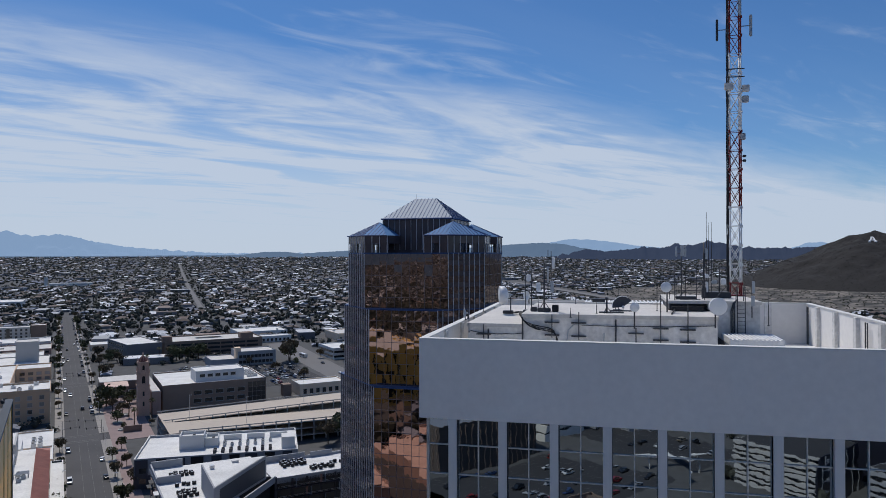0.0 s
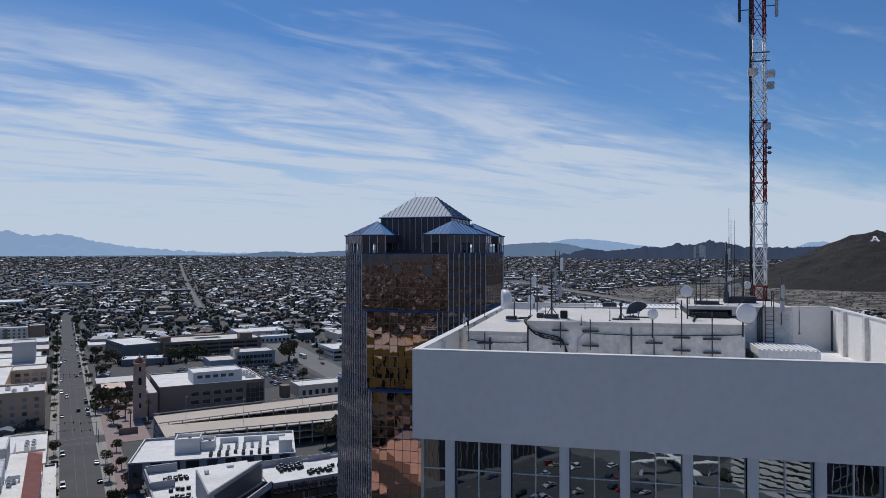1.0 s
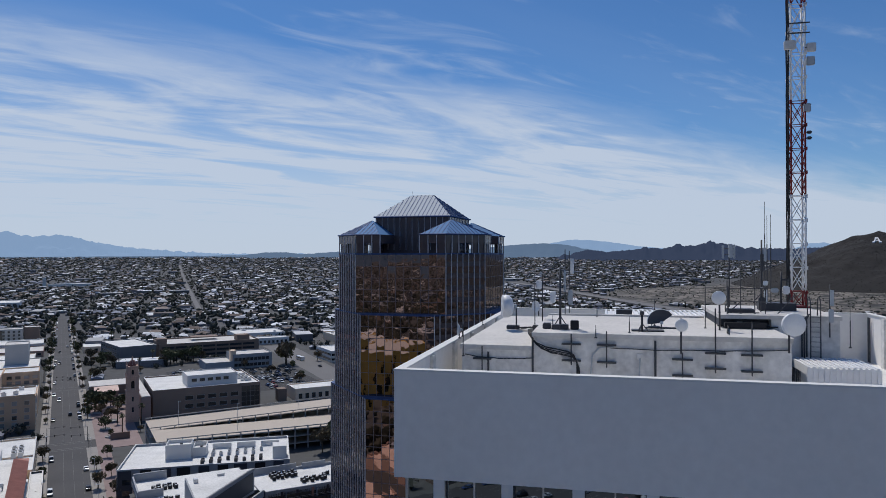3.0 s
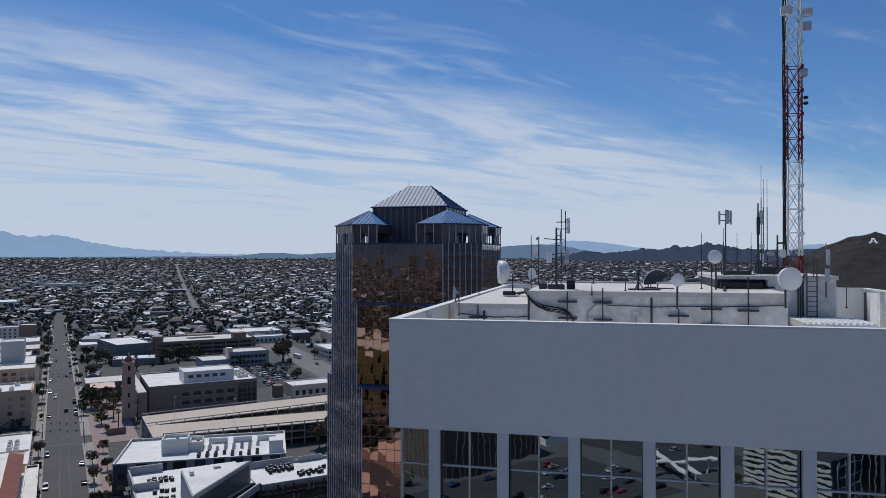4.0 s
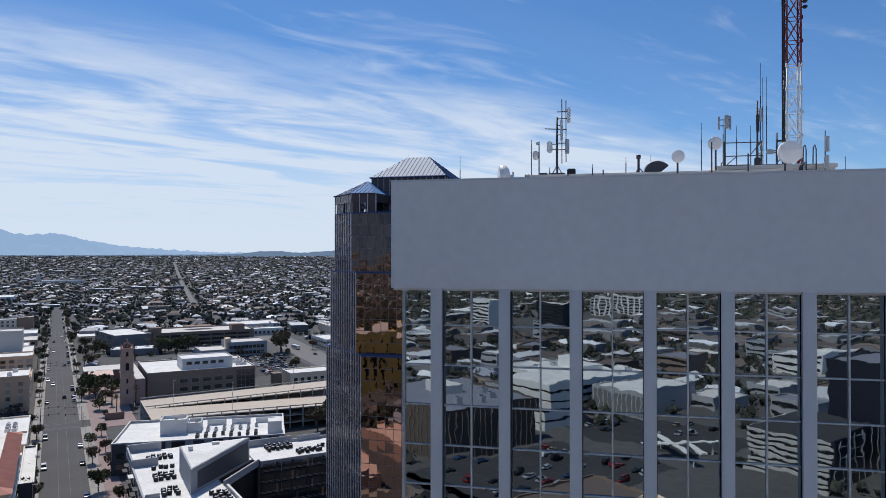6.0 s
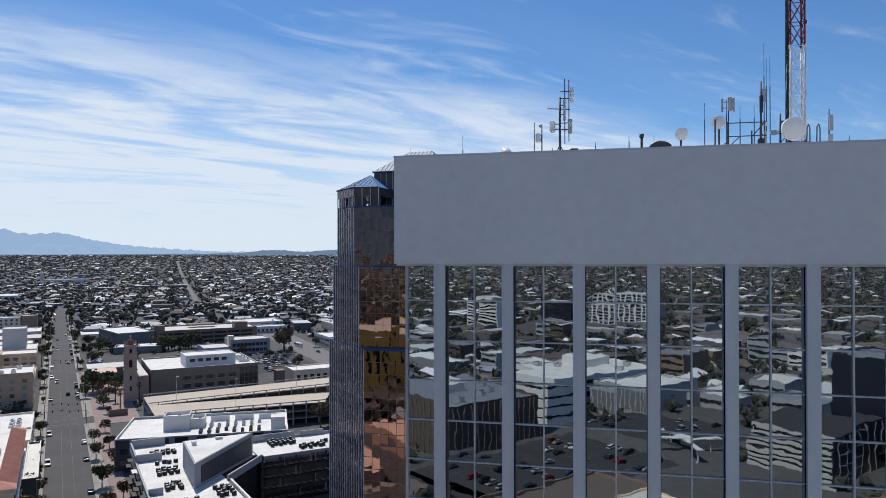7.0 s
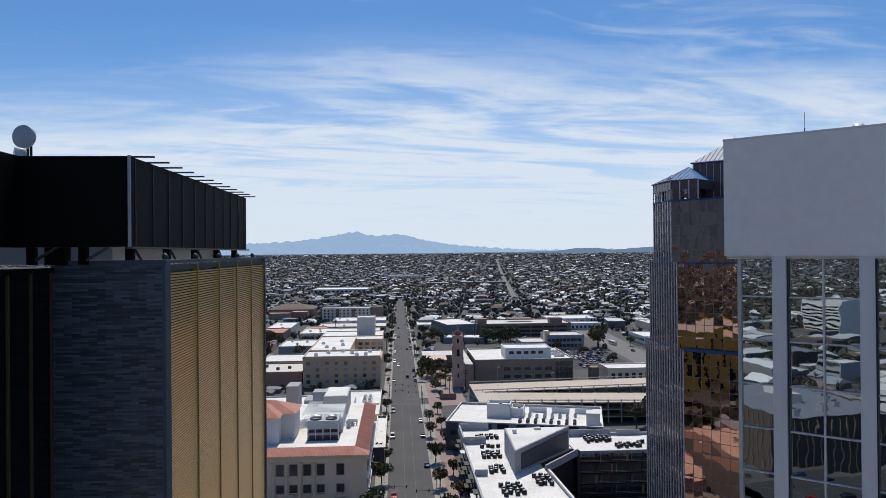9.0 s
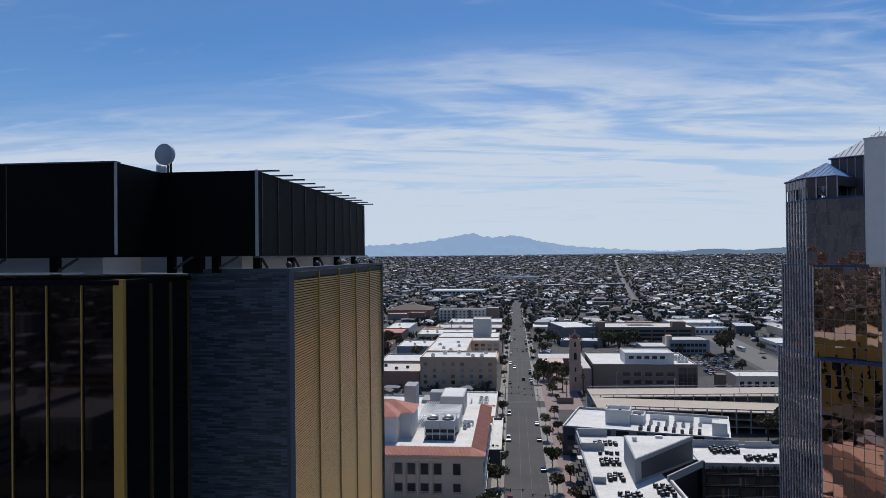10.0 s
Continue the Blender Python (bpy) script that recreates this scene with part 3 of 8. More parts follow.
    for i in range(25):
        part("roof_rib", B(10.05 + 0.4 * i, 10.19 + 0.4 * i, 22.4, 33.2, 79.9, 80.06), WHITE_PAINT, sheet)
    return t


TOWER = build_legal()


# ---- bronze glass tower with stepped octagonal plan ----
def octagon(s, c):
    """Outline of a square of half-width s whose chamfer planes lie at half-width c of the turned square; counter-clockwise from the front left."""
    k = c * math.sqrt(2) - s
    return [(-k, -s), (k, -s), (s, -k), (s, k), (k, s), (-k, s), (-s, k), (-s, -k)]


def build_oct():
    t = thing("bronze_tower", "bronze mirror glass tower with stepped corners and blue metal roofs", "tower", OCT)
    C0 = (17.65 + 10.47) / math.sqrt(2)
    tiers = [(17.65, 72.0, 85.3), (19.65, 54.0, 72.0), (21.65, 0.0, 54.0)]
    ST = 2.57
    rng = random.Random(9)
    for ti, (s, z0, z1) in enumerate(tiers):
        out = octagon(s, C0)
        bm = bmesh.new()
        prism(bm, octagon(s - 0.35, C0 - 0.3), z0, z1 - 0.05)
        part("core", bm, OCT_DARK, t)
        bm = bmesh.new()
        prism(bm, octagon(s + 0.12, C0 + 0.1), z1 - 0.25, z1 + 0.02)
        part("ledge", bm, OCT_SEAM, t, "blue metal ledge at the setback")
        for fi in range(8):
            a, b = Vector((*out[fi], 0)), Vector((*out[(fi + 1) % 8], 0))
            d = b - a
            L = d.length
            ang = math.degrees(math.atan2(d.y, d.x))
            m = pose(a.x, a.y, 0, 0, 0, ang)
            main = fi % 2 == 0
            n = max(4, round(L / 1.9)) if main else max(6, round(L / 1.45))
            w = L / n
            nz = int((z1 - z0 - 0.3) / ST + 0.5)
            h = (z1 - 0.3 - z0) / nz
            if main:
                near = fi == 0
                boxes, fins = [], []
                pm = None
                for i in range(n):
                    for k in range(nz):
                        z = z0 + k * h
                        if near and z > 10:
                            if pm is None:
                                bm = bmesh.new()
                                box(bm, -w / 2 + 0.02, w / 2 - 0.02, -0.02, 0.02, -h / 2 + 0.03, h / 2 - 0.03)
                                pm = data("pane", bm, OCT_GLASS)
                            part("pane", pm, None, t, at=m @ pose((i + 0.5) * w, 0.06, z + h / 2, rng.gauss(0, 0.3), 0, rng.gauss(0, 0.35)))
                        else:
                            boxes.append((i * w + 0.02, (i + 1) * w - 0.02, 0.04, 0.08, z + 0.03, z + h - 0.03))
                if boxes:
                    v, f = boxes_mesh(boxes)
                    pieces("panes", v, f, [OCT_GLASS], parent=t, at=m)
                for k in range(nz + 1):
                    part("rail", B(0, L, -0.05, 0.1, z0 + k * h - 0.04, z0 + k * h + 0.04), OCT_LINE if k < nz else OCT_SEAM, t, at=m)
                for i in range(1, n) if fi in (0, 2) else ():
                    part("thin_mullion", B(i * w - 0.04, i * w + 0.04, 0.0, 0.09, z0, z1 - 0.3), OCT_LINE, t, at=m)
            else:
                glassb, span = [], []
                for k in range(nz):
                    z = z0 + k * h
                    glassb.append((0.05, L - 0.05, 0.05, 0.09, z + h * 0.42, z + h))
                    span.append((0.05, L - 0.05, 0.03, 0.09, z, z + h * 0.42))
                if fi in (1, 7):
                    for g in glassb:
                        part("window_band", B(*g), OCT_BAND, t, at=m)
                    for g in span:
                        part("spandrel", B(*g), OCT_DARK, t, at=m)
                else:
                    v, f = boxes_mesh(glassb)
                    pieces("rear_glazing", v, f, [OCT_BAND], parent=t, at=m)
                    v, f = boxes_mesh(span)
                    pieces("rear_cladding", v, f, [OCT_DARK], parent=t, at=m)
                bm = bmesh.new()
                box(bm, -0.075, 0.075, -0.14, 0.1, 0, z1 - z0 - 0.05)
                fm = data("fin", bm, OCT_FIN)
                for i in range(n + 1):
                    part("fin", fm, None, t, at=m @ pose(min(max(i * w, 0.1), L - 0.1), 0, z0))
    # open top storey: corner pavilions round a recessed core
    s, e = 17.65, 89.45
    k = C0 * math.sqrt(2) - s
    for sx, sy in ((-1, -1), (1, -1), (1, 1), (-1, 1)):
        inn = 4.6
        pts = [(inn, s), (k, s), (s, k), (s, inn)]
        pts = [(p[0] * sx, p[1] * sy) for p in pts]
        if sx * sy > 0:
            pts = pts[::-1]
        pv = part("pavilion_soffit", (lambda bm: (prism(bm, pts + [(inn * sx * 0.9, inn * sy * 0.9)], 87.5, e), bm)[1])(bmesh.new()), OCT_DARK, t)
        segs = [(pts[i], pts[i + 1]) for i in range(3)]
        for a, b in segs:
            a, b = Vector((*a, 0)), Vector((*b, 0))
            n = max(2, round((b - a).length / 1.7))
            for i in range(n + 1):
                p = a + (b - a) * i / n
                q = p * 0.999
                part("post", B(-0.09, 0.09, -0.09, 0.09, 85.3, 89.4), OCT_FIN, t, at=pose(q.x, q.y, 0))
            chamfer = abs(abs((b - a).normalized().x) - 0.7071) < 0.1
            for i in range(n):
                shut = i not in (n // 2 - 1, n // 2) if chamfer else i % 3 != 1 if abs((b - a).x) > 0.1 else i in (0, n - 1)
                if shut:
                    p, q = (a + (b - a) * i / n) * 0.985, (a + (b - a) * (i + 1) / n) * 0.985
                    bm = bmesh.new()
                    prism(bm, [(p.x, p.y), (q.x, q.y), (q.x * 0.99, q.y * 0.99), (p.x * 0.99, p.y * 0.99)], 85.3, 87.5)
                    bmesh.ops.recalc_face_normals(bm, faces=bm.faces)
                    part("screen_panel", bm, OCT_DARK, t)
        # hip roof of the pavilion
        bm = bmesh.new()
        ap = bm.verts.new((9.6 * sx, 9.6 * sy, 93.0))
        ev = [bm.verts.new((x * 1.015, y * 1.015, e)) for x, y in pts]
        inner = bm.verts.new((inn * sx, inn * sy, e + 0.2))
        loop = ev + [inner]
        for i in range(len(loop)):
            bm.faces.new((loop[i], loop[(i + 1) % len(loop)], ap))
        bmesh.ops.recalc_face_normals(bm, faces=bm.faces)
        rf = part("pavilion_roof", bm, OCT_ROOF, t, "blue-grey standing seam hip roof with sky blue in its colour")
        bm = bmesh.new()
        for a, b in segs:
            a, b = Vector((*a, e)) * 1.0, Vector((*b, e)) * 1.0
            n = max(3, round((b - a).length / 0.95))
            for i in range(n + 1):
                p = (a + (b - a) * i / n)
                p = Vector((p.x * 1.015, p.y * 1.015, e + 0.04))
                mid = Vector((9.6 * sx, 9.6 * sy, 93.04))
                # each seam runs straight up its own slope
                nrm = (b - a).normalized()
                run = (mid - p) - nrm * (mid - p).dot(nrm)
                along_ = (p - a).dot(nrm) / max((b - a).length, 0.01)
                apx = (mid - a).dot(nrm) / (b - a).length
                f = along_ / apx if along_ < apx else (1 - along_) / max(1 - apx, 0.01)
                f = max(0.0, min(1.0, f))
                if f > 0.03:
                    rod(bm, p, p + run * f, 0.085, 4)
        part("seam_ribs", bm, OCT_SEAM, rf)
        bm = bmesh.new()
        for a, b in segs:
            rod(bm, (a[0] * 1.015, a[1] * 1.015, e), (b[0] * 1.015, b[1] * 1.015, e), 0.16, 6)
        part("gutter", bm, OCT_SEAM, rf)
    # main roof
    zt, ze, hw, rd = 99.4, 93.8, 9.3, 1.9
    bm = bmesh.new()
    ev = [bm.verts.new((x, y, ze)) for x, y in ((-hw, -hw), (hw, -hw), (hw, hw), (-hw, hw))]
    tp = [bm.verts.new((x, y, zt)) for x, y in ((-rd - 1.2, -0.4), (rd + 0.6, -0.4), (rd + 0.6, 0.4), (-rd - 1.2, 0.4))]
    bm.faces.new(tp)
    for i in range(4):
        bm.faces.new((ev[i], ev[(i + 1) % 4], tp[(i + 1) % 4], tp[i]))
    main = part("main_roof", bm, OCT_TOP, t, "blue-grey standing seam metal hip roof with sun glare in its colour")
    bm = bmesh.new()
    ends = ((-rd - 1.2, rd + 0.6, 0.4), (-0.4, 0.4, rd + 0.6), (-rd - 0.6, rd + 1.2, 0.4), (-0.4, 0.4, rd + 1.2))
    for i, (lo, hi, back) in enumerate(ends):
        r = pose(0, 0, 0, 0, 0, 90 * i)
        for j in range(1, 19):
            x = -hw + 2 * hw * j / 19
            f = 1.0 if lo < x < hi else (x + hw) / (lo + hw) if x <= lo else (hw - x) / (hw - hi)
            rod(bm, r @ Vector((x, -hw, ze + 0.05)), r @ Vector((x, -hw + (hw - back) * f, ze + 0.05 + (zt - ze) * f)), 0.07, 4)
    part("seam_ribs", bm, OCT_SEAM, main)
    bm = bmesh.new()
    for i in range(4):
        r = pose(0, 0, 0, 0, 0, 90 * i)
        rod(bm, r @ Vector((-hw, -hw, ze)), r @ Vector((hw, -hw, ze)), 0.2, 6)
    part("gutter", bm, OCT_SEAM, main)
    bm = bmesh.new()
    box(bm, -hw + 0.3, hw - 0.3, -hw + 0.3, hw - 0.3, 85.2, ze)
    part("drum", bm, OCT_DARK, t, "dark glass drum below the main roof")
    for i in range(4):
        r = pose(0, 0, 0, 0, 0, 90 * i)
        for j in range(13):
            x = -hw + 0.4 + (2 * hw - 0.8) * j / 12
            part("drum_mullion", B(x - 0.05, x + 0.05, -hw + 0.2, -hw + 0.32, 86.0, ze - 0.1), OCT_FIN, t, at=r)
    bm = bmesh.new()
    rod(bm, (-3, 0, zt), (-3, 0, zt + 1.2), 0.03)
    part("lightning_rod", bm, STEEL, t)
    return t


build_oct()


# ---- black and gold tower ----
def build_gold():
    t = thing("gold_tower", "black glass tower with a gold louvred side and black rooftop screen", "tower", AV)
    Z = 74.1
    W0 = -13.0
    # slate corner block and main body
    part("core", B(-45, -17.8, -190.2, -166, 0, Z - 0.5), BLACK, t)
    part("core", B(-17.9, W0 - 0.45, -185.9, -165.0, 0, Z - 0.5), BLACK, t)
    ob = part("slate_wall", B(-17.4, W0 - 0.0, -186.2, -185.8, 0, Z), SLATE, t, "dark blue split slate cladding")
    part("stone_jamb", B(W0 - 0.02, W0 + 0.12, -186.24, -185.55, 0, Z + 0.02), BLUE_TRIM, t)
    part("stone_jamb", B(W0 - 0.3, W0 + 0.14, -164.85, -164.45, 0, Z + 0.02), BLUE_TRIM, t)
    part("stone_sill", B(-17.4, W0 + 0.16, -186.26, -185.8, Z, Z + 0.16), BLUE_TRIM, t)
    part("stone_sill", B(W0 - 0.35, W0 + 0.16, -185.79, -164.4, Z, Z + 0.16), BLUE_TRIM, t)
    part("roof_slab", B(-45, -17.9, -191.0, -164.9, Z - 0.7, Z - 0.4), DARK_WALL, t)
    part("roof_slab", B(-17.89, W0 - 0.5, -185.7, -164.9, Z - 0.7, Z - 0.4), DARK_WALL, t)
    # gold louvres, five tall panels
    y0, y1, n = -185.5, -164.9, 5
    w = (y1 - y0) / n
    for i in range(n):
        a, b = y0 + i * w, y0 + (i + 1) * w
        part("gold_mullion", B(W0 - 0.15, W0 + 0.09, b - 0.05, b + 0.05, 0, Z - 0.05), GOLD_DARK, t)
        vs, fs = [], []
        z = 0.6
        while z < Z - 0.36:
            o = len(vs)
            vs += [(W0, a + 0.06, z + 0.05), (W0 + 0.05, a + 0.06, z), (W0 + 0.062, a + 0.06, z + 0.014), (W0 + 0.012, a + 0.06, z + 0.066),
                   (W0, b - 0.06, z + 0.05), (W0 + 0.05, b - 0.06, z), (W0 + 0.062, b - 0.06, z + 0.014), (W0 + 0.012, b - 0.06, z + 0.066)]
            fs += [tuple(o + q for q in f) for f in ((0, 1, 2, 3), (7, 6, 5, 4), (1, 5, 6, 2), (3, 2, 6, 7), (0, 4, 5, 1), (0, 3, 7, 4))]
            z += 0.118
        pieces("louvre_slats", vs, fs, [GOLD], parent=t)
        # black backing panel paints the shade between the slats
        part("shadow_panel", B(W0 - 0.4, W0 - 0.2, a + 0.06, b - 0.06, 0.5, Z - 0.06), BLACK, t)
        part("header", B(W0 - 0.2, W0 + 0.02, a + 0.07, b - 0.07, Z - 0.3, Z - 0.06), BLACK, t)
    # glass return and north face
    def glass_face(m, L, step, first, half, bar):
        x = first
        part("glass_wall", B(0, L, 0.0, 0.06, 0, Z - 0.3), BLACK_GLASS, t, at=m)
        while x < L:
            part("gold_mullion", B(x - half, x + half, -0.08, 0.02, 0, Z - 0.3), bar, t, at=m)
            x += step
        part("coping", B(0, L, -0.15, 0.25, Z - 0.3, Z - 0.12), BLACK_METAL, t, at=m)
    glass_face(AV_L(-17.4, -191.5, 90), 5.3, 1.6, 2.05, 0.06, SHADED_GOLD)
    glass_face(AV_L(-45, -191.5, 0), 27.6, 1.34, 0.68, 0.024, GOLD_DARK)
    part("gold_corner", B(-17.62, -17.24, -191.62, -191.42, 0, Z - 0.1), GOLD_DARK, t)
    part("coping_rail", B(-45, -19, -191.2, -191.1, Z + 0.1, Z + 0.16), LIGHT_STEEL, t)
    # grey plant room under the screen
    part("plant_room", B(-40, -20.5, -187.5, -170, Z, 75.8), WHITE_WALL, t, "grey plant room below the screen")
    part("plant_room", B(-20.4, -15.6, -184.6, -168, Z, 75.6), WHITE_WALL, t)
    # black rooftop screen
    S0, S1 = 74.80, 78.38
    x1 = -14.0
    for a in ((-45, -18.2, -190.4, -190.1), (-18.5, -18.2, -190.1, -186.7), (-18.2, x1, -187.0, -186.7), (x1 - 0.3, x1, -186.7, -165.4), (-45, x1 - 0.3, -165.7, -165.4)):
        part("screen_wall", B(*a, S0, S1), BLACK_METAL, t)
    y = -186.4
    while y < -165.6:
        part("screen_rib", B(x1, x1 + 0.035, y - 0.018, y + 0.018, S0 + 0.05, S1 - 0.1), STEEL, t)
        y += 1.9 if int(y) % 2 else 2.1
    part("screen_edge", B(x1 - 0.05, x1 + 0.06, -187.05, -186.98, S0, S1 + 0.03), GREY_WALL, t)
    part("screen_edge", B(-18.25, -18.16, -190.43, -190.37, S0 + 0.1, S1 + 0.02), GREY_WALL, t)
    part("screen_foot", B(x1 - 0.1, x1 + 0.15, -187.1, -165.2, S0 - 0.08, S0), STEEL, t)
    for i in range(12):
        yy = -186.3 + i * 1.85
        part("outrigger", B(x1 - 0.6, x1 + 0.75, yy - 0.03, yy + 0.03, S1 + 0.02, S1 + 0.09), STEEL, t)
    for i in range(5):
        yy = -186.0 + i * 4.6
        part("post", B(x1 - 0.5, x1 - 0.2, yy - 0.15, yy + 0.15, Z, S0), BLACK_METAL, t)
        bm = bmesh.new()
        rod(bm, (x1 - 0.3, yy + 0.2, S0), (x1 - 0.3, yy + 1.2, Z + 0.1), 0.06)
        part("brace", bm, STEEL, t)
        part("floodlight", (lambda bm: (lathe(bm, [(0.04, 0), (0.14, 0.05), (0.16, 0.2), (0.04, 0.26)], 10), bm)[1])(bmesh.new()), STEEL, t, at=pose(x1 + 0.45, yy + 1.5, Z + 0.22, 0, 60, 0))
    part("post", B(-17.5, -16.7, -186.5, -186.0, Z, S0), BLACK_METAL, t)
    # thin steel strips stand in for highlight lines on the left screen
    for x in (-22.6, -26.4, -31.0):
        part("screen_edge", B(x - 0.012, x + 0.012, -190.42, -190.4, S0 + 0.05, S1 - 0.03), STEEL, t)
    part("screen_cap", B(-45, -18.2, -190.44, -190.06, S1, S1 + 0.05), STEEL, t)
    for x in (-16.0, -18.0, -21, -24, -27, -30):
        yy = -186.6 if x > -18.1 else -190.0
        part("post", B(x - 0.15, x + 0.15, yy, yy + 0.3, Z, S0), BLACK_METAL, t)
        bm = bmesh.new()
        rod(bm, (x, yy + 0.1, Z + 0.1), (x + 1.0, yy + 0.1, S0), 0.06)
        part("brace", bm, STEEL, t)


def AV_L(x, y, a):
    return pose(x, y, 0, 0, 0, a)


build_gold()


def dish(name, label, r, at, aim, shroud=0.0, m=None, pole=0.0):
    """A microwave dish: bowl with a rolled rim, back hub, arm, and its pole."""
    t = thing(name, label, "antenna", at, "rooftop dishes")
    m = m or WHITE_PAINT
    tilt = aim
    bm = bmesh.new()
    if shroud:
        lathe(bm, [(r * 0.25, -r * 0.45), (r * 0.7, -r * 0.3), (r, -r * 0.05), (r * 1.02, shroud), (r * 0.97, shroud + 0.01), (0.02, shroud + 0.05)], 28)
    else:
        lathe(bm, [(r * 0.2, -r * 0.38), (r * 0.62, -r * 0.22), (r, 0.0), (r * 1.02, 0.03), (r * 0.97, 0.03), (r * 0.6, -r * 0.16), (0.02, -r * 0.27)], 28)
    bowl = part("reflector", bm, m, t, at=tilt)
    bm = bmesh.new()
    lathe(bm, [(r * 0.16, -r * 0.75), (r * 0.2, -r * 0.7), (r * 0.2, -r * 0.36)], 10)
    part("hub", bm, GREY_PANEL, bowl)
    if pole:
        bm = bmesh.new()
        off = tilt.to_3x3() @ Vector((0, 0, -r * 0.7))
        rod(bm, (off.x, off.y, -pole), (off.x, off.y, 0.35), 0.055, 8)
        part("pole", bm, STEEL, t)
    return t


AIM_CAM = pose(0, 0, 0, 90, 0, 0)
L = lambda x, y, z: LEGAL @ pose(x, y, z)
dish("drum_dish", "white drum microwave dish on a steel pole on the roof", 0.80, L(3.35, 17.0, 81.4), pose(0, 0, 0, 90, 0, -75), 0.45, pole=1.6)
dish("small_dish", "small white dish on a pole behind the drum dish", 0.42, L(5.0, 20.0, 81.2), pose(0, 0, 0, 90, 0, -40), pole=0.75)
dish("small_dish", "small grey dish clamped to the parapet", 0.42, L(0.55, 12.8, 80.1), pose(0, 0, 0, 90, 0, -70), m=GREY_PANEL, pole=0.42)
dish("round_dish", "white round dish on a wall pole", 0.34, L(14.22, 7.4, 81.22), AIM_CAM, 0.12, pole=1.6)
dish("round_dish", "large white round dish on the corner of the plant room", 0.61, L(19.96, 7.85, 81.33), pose(0, 0, 0, 90, 0, 12), 0.2, pole=1.6)
dish("round_dish", "white round dish on a pole by the antenna frame", 0.40, L(16.76, 11.6, 82.5), pose(0, 0, 0, 90, 0, -15), 0.1, m=WHITE_PAINT, pole=1.97)


def sector_dish():
    """A dish cut to a wedge: curved dark plate between two angles, pale rim, hub and a flat steel skid."""
    t = thing("satellite_dish", "dark wedge-shaped dish antenna with a pale rim on a roof skid", "antenna", L(13.5, 12.4, 80.88), "rooftop dishes")
    r, a0, a1, na, nr = 0.83, 36, 188, 22, 5
    bm = bmesh.new()
    grid = []
    for side in (0.0, 0.035):
        layer = []
        for k in range(nr + 1):
            f = 0.10 + 0.90 * k / nr
            layer.append([bm.verts.new((r * f * math.cos(radians(a0 + (a1 - a0) * i / na)), 0.26 * r * (1 - f * f) + side, r * f * math.sin(radians(a0 + (a1 - a0) * i / na)))) for i in range(na + 1)])
        grid.append(layer)
    F, K = grid
    for k in range(nr):
        for i in range(na):
            bm.faces.new((F[k][i], F[k + 1][i], F[k + 1][i + 1], F[k][i + 1]))
            bm.faces.new((K[k][i], K[k][i + 1], K[k + 1][i + 1], K[k + 1][i]))
        for i in (0, na):
            bm.faces.new((F[k][i], K[k][i], K[k + 1][i], F[k + 1][i]))
    for i in range(na):
        for k in (0, nr):
            bm.faces.new((F[k][i], F[k][i + 1], K[k][i + 1], K[k][i]))
    bmesh.ops.recalc_face_normals(bm, faces=bm.faces)
    lean = pose(0, 0, 0, -14, 0, 0)
    bowl = part("reflector", bm, DARK_WALL, t, at=lean)
    bm = bmesh.new()
    arc = [(r * math.cos(radians(a)), 0.017, r * math.sin(radians(a))) for a in range(62, 189, 6)]
    for p, q in zip(arc, arc[1:]):
        rod(bm, p, q, 0.026, 6)
    part("rim", bm, WHITE_PAINT, bowl, "pale rim")
    bm = bmesh.new()
    lathe(bm, [(0.02, -0.05), (0.10, -0.05), (0.11, 0.0), (0.08, 0.06), (0.02, 0.07)], 12, pose(0.03, 0.12, 0.0, 90, 0, 0))
    part("hub", bm, WHITE_PAINT, t, at=lean)
    for x in (-0.55, 0.02):
        bm = bmesh.new()
        rod(bm, (x, 0.2, -0.34), (x, 0.22, 0.05), 0.035, 6)
        part("strut", bm, STEEL, t)
    part("skid", B(-1.0, 0.95, -0.35, -0.22, -0.41, -0.31), STEEL, t)
    part("skid", B(-1.0, 0.95, 0.18, 0.31, -0.41, -0.31), STEEL, t)
    part("ballast", B(-0.78, -0.1, -0.21, 0.17, -0.40, -0.24), DARK_WALL, t)


sector_dish()
dish("small_dish", "small white drum dish on the black rooftop screen", 0.24, AV @ pose(-18.75, -185.6, 78.68), pose(0, 0, 0, 90, 0, -60), 0.3, pole=0.32)
dish("rooftop_dish", "grey round dish on the black rooftop screen", 0.46, AV @ pose(-18.45, -186.0, 79.28), pose(0, 0, 0, 88, 0, -10), 0.16, m=GREY_PANEL, pole=0.85)


def antenna_pole(name, label, at, h, panels, r=0.05, arms=()):
    t = thing(name, label, "antenna", at, "rooftop antennas")
    bm = bmesh.new()
    rod(bm, (0, 0, 0), (0, 0, h), r, 8, r * 0.8)
    part("pole", bm, STEEL, t)
    for x, y, z, w, d, hh, m in panels:
        bm = bmesh.new()
        box(bm, x - w / 2, x + w / 2, y - d / 2, y + d / 2, z, z + hh)
        bevel(bm, min(w, d) * 0.2)
        part("panel", bm, m, t)
        if math.hypot(x, y) > 0.1:
            bm = bmesh.new()
            rod(bm, (0, 0, z + hh * 0.3), (x, y, z + hh * 0.3), 0.03)
            part("bracket", bm, STEEL, t)
            bm = bmesh.new()
            rod(bm, (0, 0, z + hh * 0.75), (x, y, z + hh * 0.75), 0.03)
            part("bracket", bm, STEEL, t)
    for p, q in arms:
        bm = bmesh.new()
        rod(bm, p, q, 0.03)
        part("arm", bm, STEEL, t)
    return t


